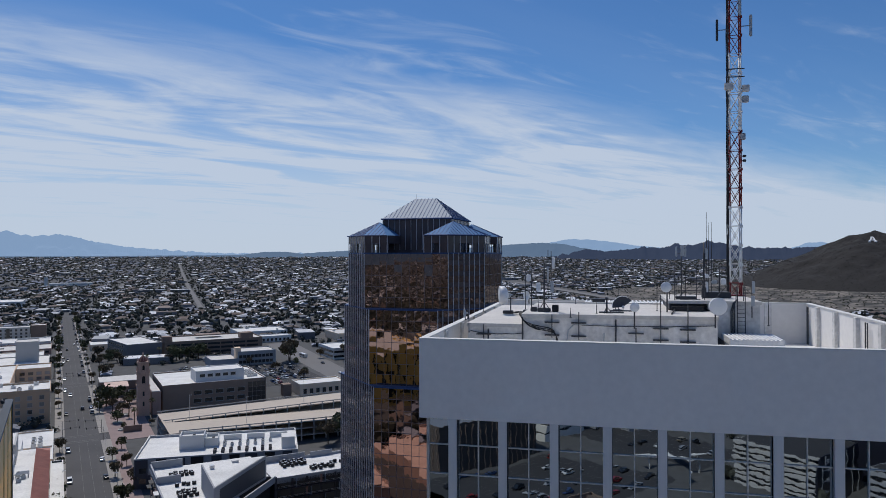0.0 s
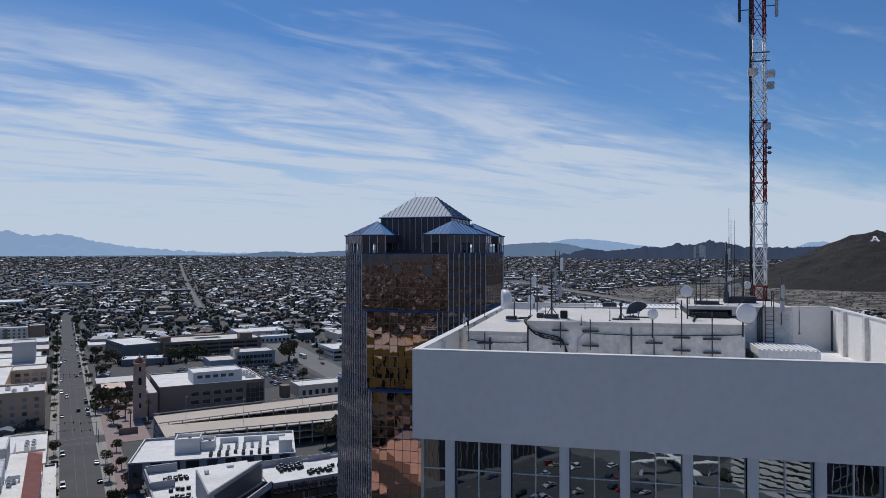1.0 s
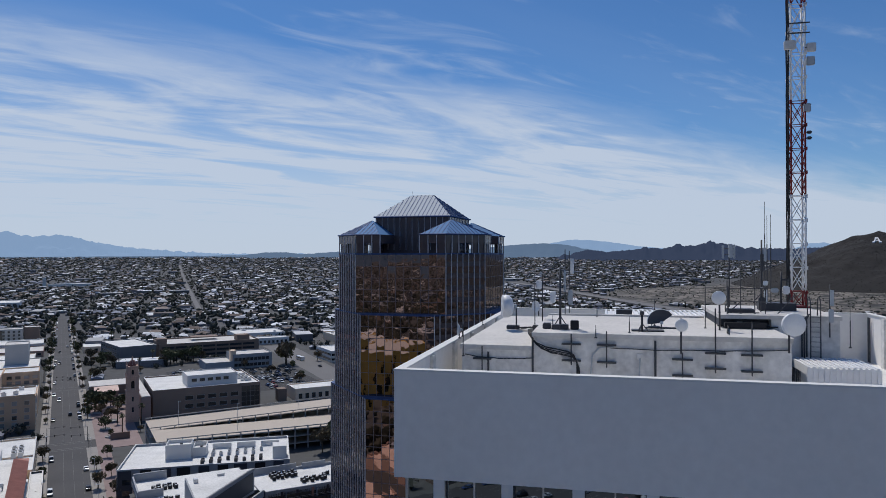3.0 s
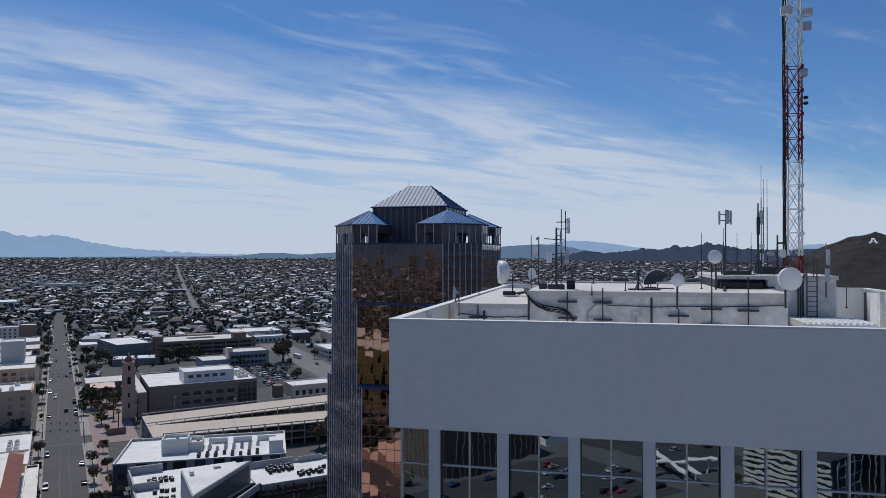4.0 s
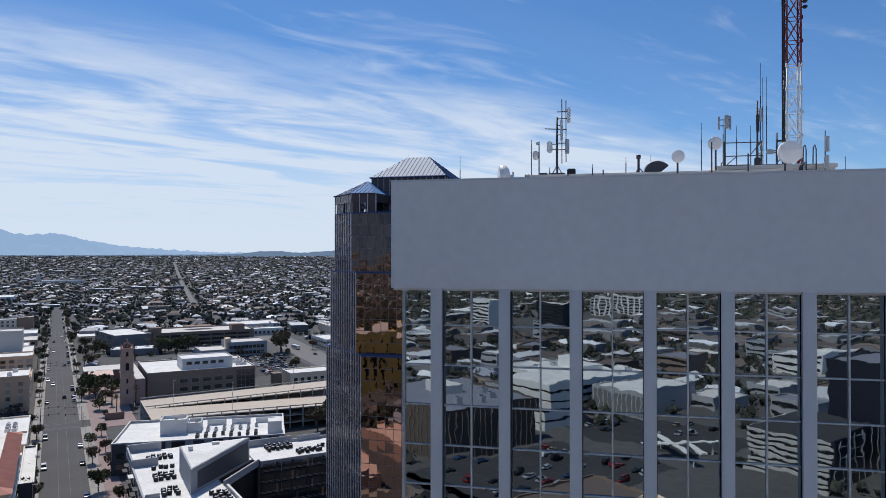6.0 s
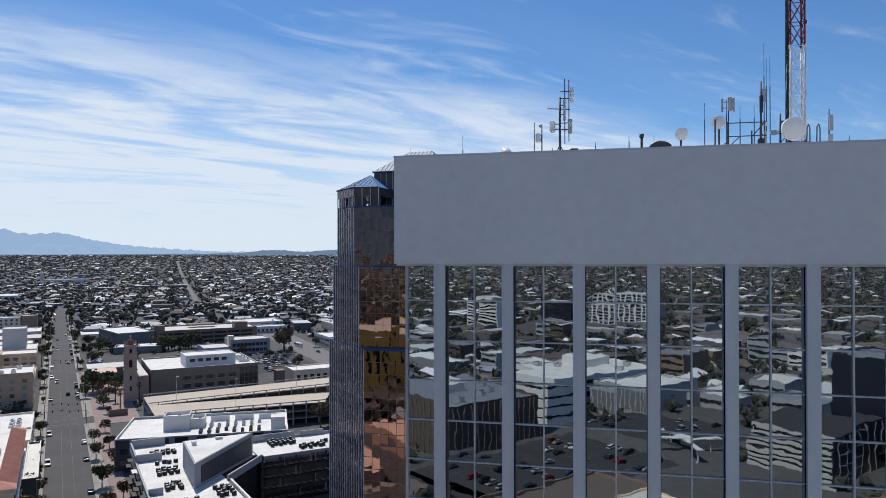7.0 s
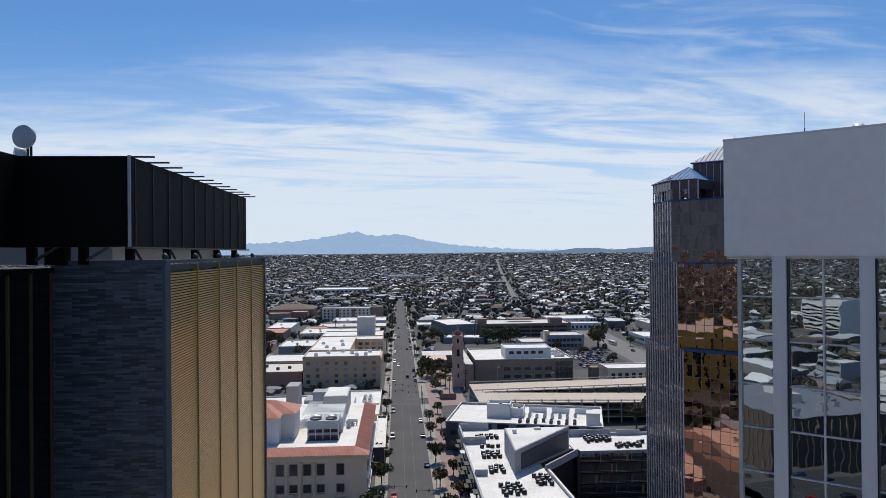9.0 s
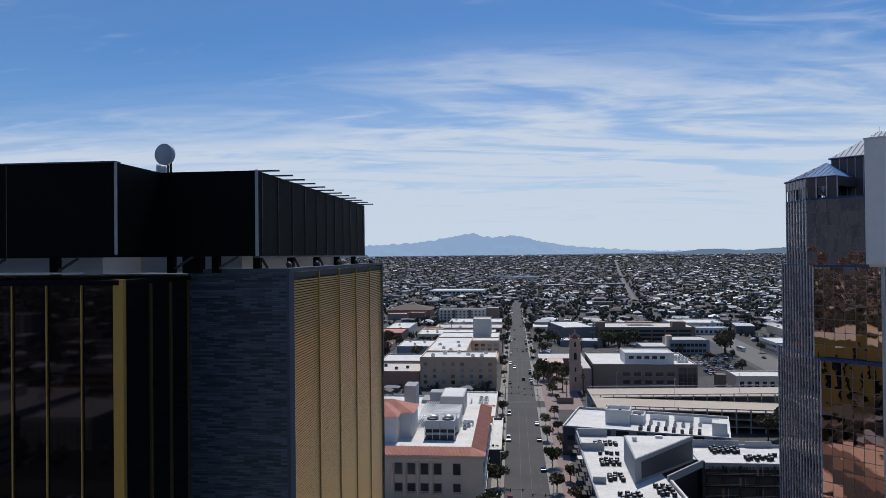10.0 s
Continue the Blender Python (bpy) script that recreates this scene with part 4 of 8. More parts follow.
def whip(at, h, r=0.025, m=None):
    bm = bmesh.new()
    rod(bm, (0, 0, 0), (0, 0, h * 0.7), r, 6)
    rod(bm, (0, 0, h * 0.7), (0, 0, h), r * 0.5, 6)
    rod(bm, (0, 0, 0), (0, 0, 0.06), r * 3, 8)
    return solo("whip_antenna", bm, m or STEEL, "thin steel whip antenna on the roof", "antenna", at, "whip antennas")


WP, GP = WHITE_PAINT, GREY_PANEL
antenna_pole("antenna_mast", "steel antenna mast with white panel antennas and a small dish", L(7.42, 10.7, 80.52), 3.78,
             [(0.62, 0, 1.5, 0.26, 0.16, 0.9, GP), (0.72, 0, 3.4, 0.22, 0.14, 0.95, WP), (0.28, 0, 2.3, 0.14, 0.12, 1.3, GP), (-0.45, 0, 1.6, 0.34, 0.3, 0.7, WP)],
             0.075, [((0.3, 0, 0.9), (0.3, 0, 4.9)), ((0.55, 0, 1.0), (0.55, 0, 4.8)), ((-0.75, 0, 3.1), (0.6, 0, 3.0)), ((-0.5, 0.4, 0), (0, 0, 0.8)), ((0.5, 0.4, 0), (0, 0, 0.8)), ((0, -0.6, 0), (0, 0, 0.8))])
antenna_pole("antenna_pole", "steel pole with a white box antenna", L(5.72, 17.5, 79.72), 4.2, [(-0.25, 0, 2.9, 0.4, 0.34, 0.62, WP), (-0.1, 0, 3.95, 0.2, 0.2, 0.2, GP)])
antenna_pole("antenna_pole", "steel pole with clamps", L(5.2, 17.3, 79.72), 4.3, [], 0.035)
antenna_pole("antenna_pole", "steel pole with paired grey panel antennas", L(18.75, 20.6, 81.34), 4.5, [(-0.42, 0, 3.45, 0.14, 0.12, 0.95, GP), (0.1, 0, 3.5, 0.3, 0.24, 1.0, GP), (0.36, 0.1, 3.45, 0.14, 0.12, 1.0, GP)], 0.05)
antenna_pole("antenna_pole", "heavy steel pole with grey panels and cables", L(20.2, 17.0, 81.34), 4.7, [(0.2, 0, 3.3, 0.22, 0.18, 0.9, GP), (0.24, 0.0, 0.5, 0.2, 0.2, 0.9, WP), (0.22, -0.1, 1.7, 0.3, 0.2, 0.3, WP), (0.0, 0, 0.02, 0.4, 0.3, 0.9, STEEL), (0.02, 0, 2.6, 0.2, 0.2, 1.2, STEEL)], 0.07)
antenna_pole("antenna_pole", "steel pole with grey panel antennas on the roof edge", L(23.25, 13.2, 80.1), 3.2, [(0.05, -0.1, 0.9, 0.26, 0.2, 0.8, GP), (0.1, -0.1, 1.9, 0.2, 0.15, 0.95, GP)], 0.04)
antenna_pole("antenna_pole", "steel pole with small white horn antennas", L(21.5, 17.5, 81.34), 2.6, [(0.3, 0, 1.1, 0.4, 0.5, 0.55, WP), (-0.4, 0, 1.2, 0.45, 0.3, 0.3, GP), (0.2, 0, 2.0, 0.5, 0.2, 0.12, STEEL)], 0.07)
for x, y, z, h in ((20.44, 17.2, 81.3, 7.3), (20.62, 17.4, 81.3, 6.4), (20.89, 17.6, 81.3, 6.45), (16.16, 13.0, 80.5, 3.5), (17.59, 14.0, 81.3, 3.0), (18.49, 14.6, 81.3, 2.7), (19.33, 14.62, 81.3, 2.7), (17.3, 15.2, 81.3, 1.1), (11.5, 9.3, 80.5, 1.0), (9.6, 8.2, 80.3, 0.75), (13.2, 14.0, 80.52, 1.7), (1.8, 8.3, 79.0, 2.75), (9.5, 19.6, 80.5, 0.8), (24.6, 14, 79.4, 2.4), (0.6, 13.0, 79.5, 0.9), (0.6, 14.0, 79.5, 0.9), (0.6, 22.0, 79.5, 0.9), (6.9, 11.5, 80.5, 0.8)):
    whip(L(x, y, z), h, 0.03)


def wall_bracket(at, h, bars):
    t = thing("pole_bracket", "dark steel pole on two wall brackets", "bracket", at, "wall pole brackets")
    bm = bmesh.new()
    rod(bm, (0, 0, 0), (0, 0, h), 0.04, 6)
    part("pole", bm, STEEL, t)
    for z in bars:
        part("bar", B(-0.55, 0.55, -0.06, 0.14, z - 0.05, z + 0.05), STEEL, t)


for x, z0, h, bars in ((2.95, 77.75, 1.9, (0.15, 1.15)), (8.2, 78.7, 1.8, (0.25, 1.2)), (10.2, 78.6, 2.1, (0.3, 1.3)), (14.35, 78.1, 1.5, (0.2, 1.1)), (16.1, 78.5, 3.6, (0.25, 1.1)), (18.0, 78.4, 3.0, (0.25, 1.15))):
    wall_bracket(L(x, 8.3, z0), h, bars)


def cable(name, label, pts, r, m, at, group=""):
    cu = bpy.data.curves.new(name, "CURVE")
    cu.dimensions, cu.bevel_depth, cu.bevel_resolution = "3D", r, 1
    sp = cu.splines.new("POLY")
    sp.points.add(len(pts) - 1)
    for q, p in zip(sp.points, pts):
        q.co = (*p, 1)
    cu.materials.append(m)
    ob = new(name, cu)
    ob.matrix_basis = at
    return tagged(ob, label, "cable", group)


def sag(a, b, n, drop, wob=0.0, seed=0):
    rng = random.Random(seed)
    return [tuple(a[k] + (b[k] - a[k]) * i / n + (rng.uniform(-wob, wob) if k == 2 else 0) - (drop * 4 * (i / n) * (1 - i / n) if k == 2 else 0) for k in range(3)) for i in range(n + 1)]


for i, (a, b, d) in enumerate((((1.9, 8.42, 79.1), (5.9, 8.42, 79.0), 0.12), ((1.9, 8.4, 77.9), (6.2, 8.4, 77.75), 0.05), ((6.2, 8.4, 77.75), (9.0, 8.4, 77.7), 0.03), ((9.0, 8.4, 78.0), (20.0, 8.4, 77.75), 0.02), ((10.4, 8.4, 79.75), (19.9, 8.4, 79.9), 0.12), ((6.2, 8.4, 77.55), (9.6, 8.4, 77.5), 0.0))):
    cable("wall_cable", "dark cable run along the plant room wall", sag(a, b, 14, d, 0.03, i), 0.05 if i in (1, 2, 5) else 0.03, STEEL, LEGAL, "wall cables")
for i in range(7):
    dx, dz, w = 0.045 * i, -0.06 * i, 0.05 * math.sin(i * 2.4)
    cable("hanging_cable", "black cable hanging over the roof edge in a bundle", [(5.3 + dx, 14, 79.9), (5.6 + dx, 9.2, 80.62), (5.72 + dx, 8.3, 80.45 + dz), (5.9 + dx, 8.25, 80.2 + dz), (6.25 + dx, 8.25, 79.92 + dz + w), (6.75 + dx, 8.25, 79.72 + dz), (7.4 + dx, 8.25, 79.6 + dz + w), (8.0 + dx, 8.25, 79.5 + dz), (8.35 + dx * 0.6, 8.25, 79.3 + dz), (8.5 + dx * 0.6, 8.25, 78.9 + dz), (8.52 + dx * 0.6, 8.25, 78.2), (8.5 + dx * 1.2, 8.25, 77.5)], 0.026, BLACK, LEGAL, "wall cables")
cable("conduit", "grey conduit pipe on the plant room wall", [(9.3, 8.38, 78.2), (9.4, 8.38, 79.3), (9.8, 8.38, 79.75), (10.6, 8.38, 79.8)], 0.05, GREY_PANEL, LEGAL, "wall cables")
cable("conduit", "grey conduit pipe on the plant room wall", [(9.8, 8.38, 77.4), (11.6, 8.38, 77.4), (12.0, 8.38, 77.6), (12.05, 8.38, 79.2)], 0.05, GREY_PANEL, LEGAL, "wall cables")
for i in range(5):
    cable("roof_cable", "black cable lying on the roof", sag((6.6 + i * 0.2, 12.2, 80.56), (3.9 + i * 0.1, 17.5, 79.8), 8, 0, 0.05, i + 20), 0.03, BLACK, LEGAL, "roof cables")
    cable("roof_cable", "black cable lying on the roof", sag((17.0, 9.5 + i * 0.16, 80.57), (17.6 + 0.2 * i, 14.0 + i, 80.75), 8, 0, 0.04, i + 30), 0.04, BLACK, LEGAL, "roof cables")
    cable("roof_pipe", "dark pipe on sleepers along the roof", [(17.0 + 0.1 * i, 13.9 - 0.12 * i, 80.62), (20.0 + 0.1 * i, 13.8 - 0.12 * i, 80.62)], 0.05, BLACK, LEGAL, "roof cables")


def roof_clutter():
    for x, y, z, w, d, h, m, nm, lab in ((7.42, 10.6, 80.52, 1.0, 0.7, 0.3, STEEL, "ballast_tray", "dark steel ballast tray under the mast"), (6.6, 10.8, 80.52, 0.5, 0.6, 0.35, STEEL, "ballast_tray", "dark steel ballast tray under the mast"),
                                         (8.3, 10.6, 80.52, 0.5, 0.5, 0.55, BLACK, "equipment_box", "black equipment box on the roof"), (3.6, 17.6, 79.72, 0.9, 0.6, 0.28, STEEL, "ballast_tray", "dark steel ballast tray under the dish"),
                                         (5.5, 14.8, 79.72, 0.4, 0.5, 0.6, STEEL, "equipment_box", "dark equipment cabinet on the roof"), (12.6, 10.6, 80.525, 1.9, 0.9, 0.07, STEEL, "ballast_tray", "dark steel base frame on the roof"),
                                         (11.5, 23.4, 80.06, 1.2, 0.8, 0.75, STEEL, "equipment_box", "dark equipment box on the rear roof edge"), (18.5, 13.2, 80.55, 2.4, 0.5, 0.35, BLACK, "cable_tray", "dark cable tray on the roof"),
                                         (18.6, 15.5, 81.34, 1.6, 1.0, 0.25, STEEL, "ballast_tray", "dark steel antenna platform base"), (21.3, 18.0, 81.34, 2.2, 1.4, 0.5, STEEL, "ballast_tray", "dark steel antenna platform base"),
                                         (20.3, 13.45, 80.2, 0.4, 0.12, 0.5, GREY_PANEL, "junction_box", "grey junction box on the wall"), (12.05, 8.44, 79.1, 0.35, 0.14, 0.35, PENT, "junction_box", "pale junction box on the wall"), (18.3, 13.85, 80.6, 0.4, 0.12, 0.3, GREY_PANEL, "junction_box", "grey junction box on the wall")):
        bm = bmesh.new()
        box(bm, -w / 2, w / 2, -d / 2, d / 2, 0, h)
        bevel(bm, 0.04)
        solo(nm, bm, m, lab, "roof equipment", L(x, y, z))
    bm = bmesh.new()
    rod(bm, (0, 0, 0), (0, 0, 1.0), 0.07, 8)
    rod(bm, (0, 0, 1.0), (0, 0, 1.22), 0.13, 8)
    for a in range(3):
        rod(bm, (0.4 * math.cos(a * 2.1), 0.4 * math.sin(a * 2.1), 0), (0, 0, 0.5), 0.03)
    solo("vent_pipe", bm, STEEL, "dark capped vent pipe on the roof", "vent", L(12.25, 10.1, 80.52))
    # steel frame that carries the antennas
    t = thing("antenna_rack", "dark steel pipe frame on the upper roof", "frame", L(17.75, 14.6, 81.34))
    for p, q in (((0, 0, 0), (0, 0, 1.7)), ((2.2, 0, 0), (2.2, 0, 1.7)), ((-0.1, 0, 1.6), (2.3, 0, 1.6)), ((-0.1, 0, 0.75), (2.3, 0, 0.75)), ((0, 0, 0.05), (0.75, 0, 0.75)), ((1.5, 0, 0.75), (2.2, 0, 1.6)), ((2.2, 0, 1.6), (2.2, 1.4, 1.6)), ((2.2, 1.4, 0), (2.2, 1.4, 1.65)), ((0.3, 0, 0.04), (1.9, 0.3, 0.04)), ((0, 1.2, 0), (0, 1.2, 0.5)), ((0, 0, 0.45), (0, 1.2, 0.45)), ((2.9, 0, 0), (4.0, 0.4, 1.2))):
        bm = bmesh.new()
        rod(bm, p, q, 0.032)
        part("pipe", bm, STEEL, t)
    # ladder with hooped handrails
    t = thing("roof_ladder", "grey steel ladder with hooped handrails on the plant room", "ladder", L(22.5, 13.3, 0))
    for x in (-0.28, 0.28):
        bm = bmesh.new()
        rod(bm, (x, 0, 77.2), (x, 0, 82.2), 0.035)
        rod(bm, (x, 0, 82.2), (x, 0.25, 82.5), 0.035)
        rod(bm, (x, 0.25, 82.5), (x, 0.6, 82.4), 0.035)
        rod(bm, (x, 0.6, 82.4), (x, 0.7, 81.34), 0.035)
        part("rail", bm, STEEL, t)
    for i in range(14):
        bm = bmesh.new()
        rod(bm, (-0.28, 0, 77.4 + 0.3 * i), (0.28, 0, 77.4 + 0.3 * i), 0.02)
        part("rung", bm, STEEL, t)
    for i in range(3):
        cable("riser_pipe", "dark riser pipe on the plant room wall", [(21.75 + 0.13 * i, 13.35, 75.0), (21.75 + 0.13 * i, 13.35, 80.6), (21.9 + 0.05 * i, 13.3, 81.2), (22.2, 13.5, 81.45)], 0.05, STEEL, LEGAL, "wall cables")
    # corrugated white shed on the deck
    t = thing("equipment_shed", "white corrugated metal equipment shed on the roof deck", "shed", L(21.0, 9.3, DK))
    part("body", B(0, 3.75, 0, 3.6, 0, 3.8), WHITE_PAINT, t)
    for i in range(13):
        part("rib", B(0.02 + i * 0.29, 0.16 + i * 0.29, -0.06, 0.0, 0.05, 3.75), WHITE_PAINT, t)
        part("roof_rib", B(0.0 + i * 0.29, 0.14 + i * 0.29, -0.1, 3.7, 3.8, 3.9), WHITE_PAINT, t)
    for i in range(12):
        bm = bmesh.new()
        rod(bm, (-0.3 - 0.05 * (i % 3), 0.2 + 0.28 * i, 0), (-0.3, 0.2 + 0.28 * i, 3.6), 0.03)
        part("pipe", bm, STEEL, t)


roof_clutter()


def build_mast():
    t = thing("radio_mast", "red and white lattice radio mast with dark cables and antennas", "mast", L(23.3, 20.9, 81.34))
    hw = 0.46
    bands = [(0.0, 1.15, RED_PAINT), (1.15, 7.85, WHITE_PAINT), (7.85, 14.5, RED_PAINT), (14.5, 21.3, WHITE_PAINT), (21.3, 27.8, RED_PAINT), (27.8, 33.0, WHITE_PAINT)]
    for bi, (z0, z1, m) in enumerate(bands):
        n = max(1, round((z1 - z0) / 1.65))
        h = (z1 - z0) / n
        bm = bmesh.new()
        for k in range(n):
            a, b = z0 + k * h, z0 + (k + 1) * h
            for s in range(4):
                r = pose(0, 0, 0, 0, 0, 90 * s)
                rod(bm, r @ Vector((-hw, -hw, a)), r @ Vector((hw, -hw, b)), 0.03, 5)
                rod(bm, r @ Vector((hw, -hw, a)), r @ Vector((-hw, -hw, b)), 0.03, 5)
                rod(bm, r @ Vector((-hw, -hw, b)), r @ Vector((hw, -hw, b)), 0.03, 5)
                box(bm, *sorted((r @ Vector((-hw - 0.05, -hw - 0.04, 0))).x + d for d in (-0.07, 0.07)), *sorted((r @ Vector((-hw - 0.05, -hw - 0.04, 0))).y + d for d in (-0.07, 0.07)), b - 0.16, b + 0.08)
        sec = part("lattice_section", bm, m, t, "red painted lattice" if m is RED_PAINT else "white painted lattice")
        for sx in (-hw, hw):
            for sy in (-hw, hw):
                bm = bmesh.new()
                rod(bm, (sx, sy, z0), (sx, sy, z1), 0.06, 8)
                part("leg", bm, m, sec)
    part("base_plate", B(-0.7, 0.7, -0.7, 0.7, -0.004, 0.12), RED_PAINT, t)
    crng = random.Random(12)
    for i in range(5):
        bm = bmesh.new()
        cx, cy, top = -hw - 0.10 - 0.05 * (i % 3), -0.30 + 0.12 * i, (28, 28, 26.5, 24, 18.5)[i]
        nodes = [(cx + crng.uniform(-0.035, 0.035), cy + crng.uniform(-0.03, 0.03), top * k / 16) for k in range(17)]
        cr = (0.045, 0.03, 0.038, 0.028, 0.032)[i]
        rings = [[bm.verts.new((p[0] + cr * math.cos(k * math.pi / 3), p[1] + cr * math.sin(k * math.pi / 3), p[2])) for k in range(6)] for p in nodes]
        for lo, hi in zip(rings, rings[1:]):
            for k in range(6):
                bm.faces.new((lo[k], lo[(k + 1) % 6], hi[(k + 1) % 6], hi[k]))
        bm.faces.new(rings[-1])
        part("cable", bm, BLACK, t, "black feeder cable")
    for x, y, z, w, d, h, m in ((-1.5, -0.5, 22.5, 0.2, 0.2, 1.9, STEEL), (1.3, -0.4, 22.75, 0.24, 0.2, 1.9, GREY_PANEL), (0.35, -0.65, 24.6, 0.28, 0.2, 1.8, GREY_PANEL), (-0.55, -0.6, 18.1, 0.75, 0.3, 0.62, PENT), (0.85, -0.5, 17.9, 0.6, 0.3, 0.6, PENT), (0.85, -0.3, 17.0, 0.55, 0.3, 0.6, GREY_PANEL), (0.75, -0.3, 12.2, 0.3, 0.3, 0.2, STEEL), (0.75, -0.3, 11.8, 0.3, 0.3, 0.2, STEEL), (0.6, -0.4, 13.7, 0.45, 0.3, 0.6, GREY_PANEL)):
        bm = bmesh.new()
        box(bm, x - w / 2, x + w / 2, y - d / 2, y + d / 2, z, z + h)
        bevel(bm, 0.05)
        p = part("panel", bm, m, t)
        bm = bmesh.new()
        rod(bm, (math.copysign(hw, x), y, z + h * 0.5), (x, y, z + h * 0.5), 0.04)
        part("arm", bm, STEEL, p)
    for z in (19.2, 19.9):
        part("cross_bar", B(-0.8, 0.75, -0.6, -0.52, z, z + 0.08), STEEL, t)


build_mast()


# ---- streets (avenue frame: x across, y along) ----
def slab(name, label, category, pts, z0, z1, m, at=AV):
    bm = bmesh.new()
    prism(bm, pts, z0, z1)
    bmesh.ops.recalc_face_normals(bm, faces=bm.faces)
    return solo(name, bm, m, label, category, at, kind="structure")


def rect(x0, x1, y0, y1):
    return [(x0, y0), (x1, y0), (x1, y1), (x0, y1)]


slab("road", "worn grey asphalt avenue with parked cars", "road", rect(-7.2, 7.2, -700, 850), -0.3, 0.03, ASPHALT)
CROSS = [(-330, 12), (-255, 14), (-118, 13), (140, 13), (292, 12), (452, 12), (640, 12)]
for y, w in CROSS:
    slab("cross_street", "worn grey asphalt side street", "road", rect(-420, -7.2, y - w / 2, y + w / 2), -0.3, 0.026, ASPHALT)
    slab("cross_street", "worn grey asphalt side street", "road", rect(7.2, 420, y - w / 2, y + w / 2), -0.3, 0.026, ASPHALT)
def far_street(label, x0, y0, x1, y1, w, m):
    """A straight street laid on the rising plain in short lengths."""
    n, vs, fs = 60, [], []
    for i in range(n + 1):
        f = i / n
        for s in (-w / 2, w / 2):
            p = AV @ Vector((x0 + (x1 - x0) * f + s, y0 + (y1 - y0) * f, 0))
            vs.append((p.x, p.y, gz(p.x, p.y) + 0.5 + 1.5 * f))
    fs = [(2 * i, 2 * i + 1, 2 * i + 3, 2 * i + 2) for i in range(n)]
    pieces("road_far", vs, fs, [m], label=label, category="road", kind="structure")


STREET = mat("sunlit_grey_street", (0.16, 0.155, 0.155), 0.9, var=0.15, scale=0.3)
far_street("long straight grey street running to the horizon", 184, 912, 490, 3300, 8, STREET)
far_street("straight grey street between the houses", 315, 900, 600, 2780, 7, STREET)
far_street("straight grey street between the houses", 60, 1260, 399, 3680, 7, STREET)
slab("road_west", "wide grey asphalt road", "road", [(152, 205), (172, 205), (188, 440), (162, 440)], -0.3, 0.034, STREET)
slab("freeway", "grey elevated freeway crossing the plain", "road", [(700, 300), (726, 300), (1176, 1520), (1150, 1520)], 0, 2.2, STREET)
slab("parking_lot", "dark asphalt car park", "road", rect(100, 150, 226, 316), -0.3, 0.035, LOT)
slab("parking_lot", "dark asphalt car park", "road", rect(64, 104, 285, 330), -0.3, 0.035, LOT)
slab("plaza", "pink brick paved plaza with planters", "pavement", rect(11.4, 30, 128, 232), 0, 0.16, BRICK_PAVE)
slab("brick_pavement", "dusty pink brick pavement beside the avenue", "pavement", rect(11.4, 16.5, -60, 128), 0, 0.155, BRICK_PAVE)
ys = [-700] + [v for y, w in CROSS for v in (y - w / 2 - 0.5, y + w / 2 + 0.5)] + [850]
for a, b in zip(ys[::2], ys[1::2]):
    for s in (-1, 1):
        x0, x1 = sorted((s * 7.2, s * 11.4))
        bm = bmesh.new()
        box(bm, x0, x1, a, b, -0.2, 0.15)
        bevel(bm, 0.03, 1)
        solo("pavement", bm, KERB, "pale concrete pavement with a kerb along the avenue", "pavement", AV, kind="structure")
    # lane markings
    marks = [(-1.75, -1.65, y, y + 14, 0.032, 0.04) for y in np.arange(a + 2, b - 14, 15.0)]
    marks += [(1.65, 1.75, y, y + 14, 0.032, 0.04) for y in np.arange(a + 2, b - 14, 15.0)]
    marks += [(4.75, 4.83, y, y + 2, 0.032, 0.04) for y in np.arange(a + 2, b - 4, 6.5)]
    for e in (a - 0.5, b + 0.2):
        marks += [(-7, 7, e, e + 0.35, 0.032, 0.04), (-7, 7, e + (2.6 if e > a else -2.6), e + (2.95 if e > a else -2.25), 0.032, 0.04)]
    v, f = boxes_mesh(marks)
    pieces("road_markings", v, f, [LINE], label="worn white lane and crossing lines", category="road marking", at=AV)


BLUE_WALL = mat("dull_blue_grey_cladding", (0.15, 0.156, 0.168), 0.7, var=0.12)
PINK_ROOF = mat("pink_gravel_roof", (0.70, 0.52, 0.44), 0.9, var=0.3, scale=0.5, coarse=0.4)
GOLD_WALL = mat("golden_stone_wall", (0.75, 0.50, 0.14), 0.6, var=0.15)


# ---- buildings ----
WINDOW_MESH = {}


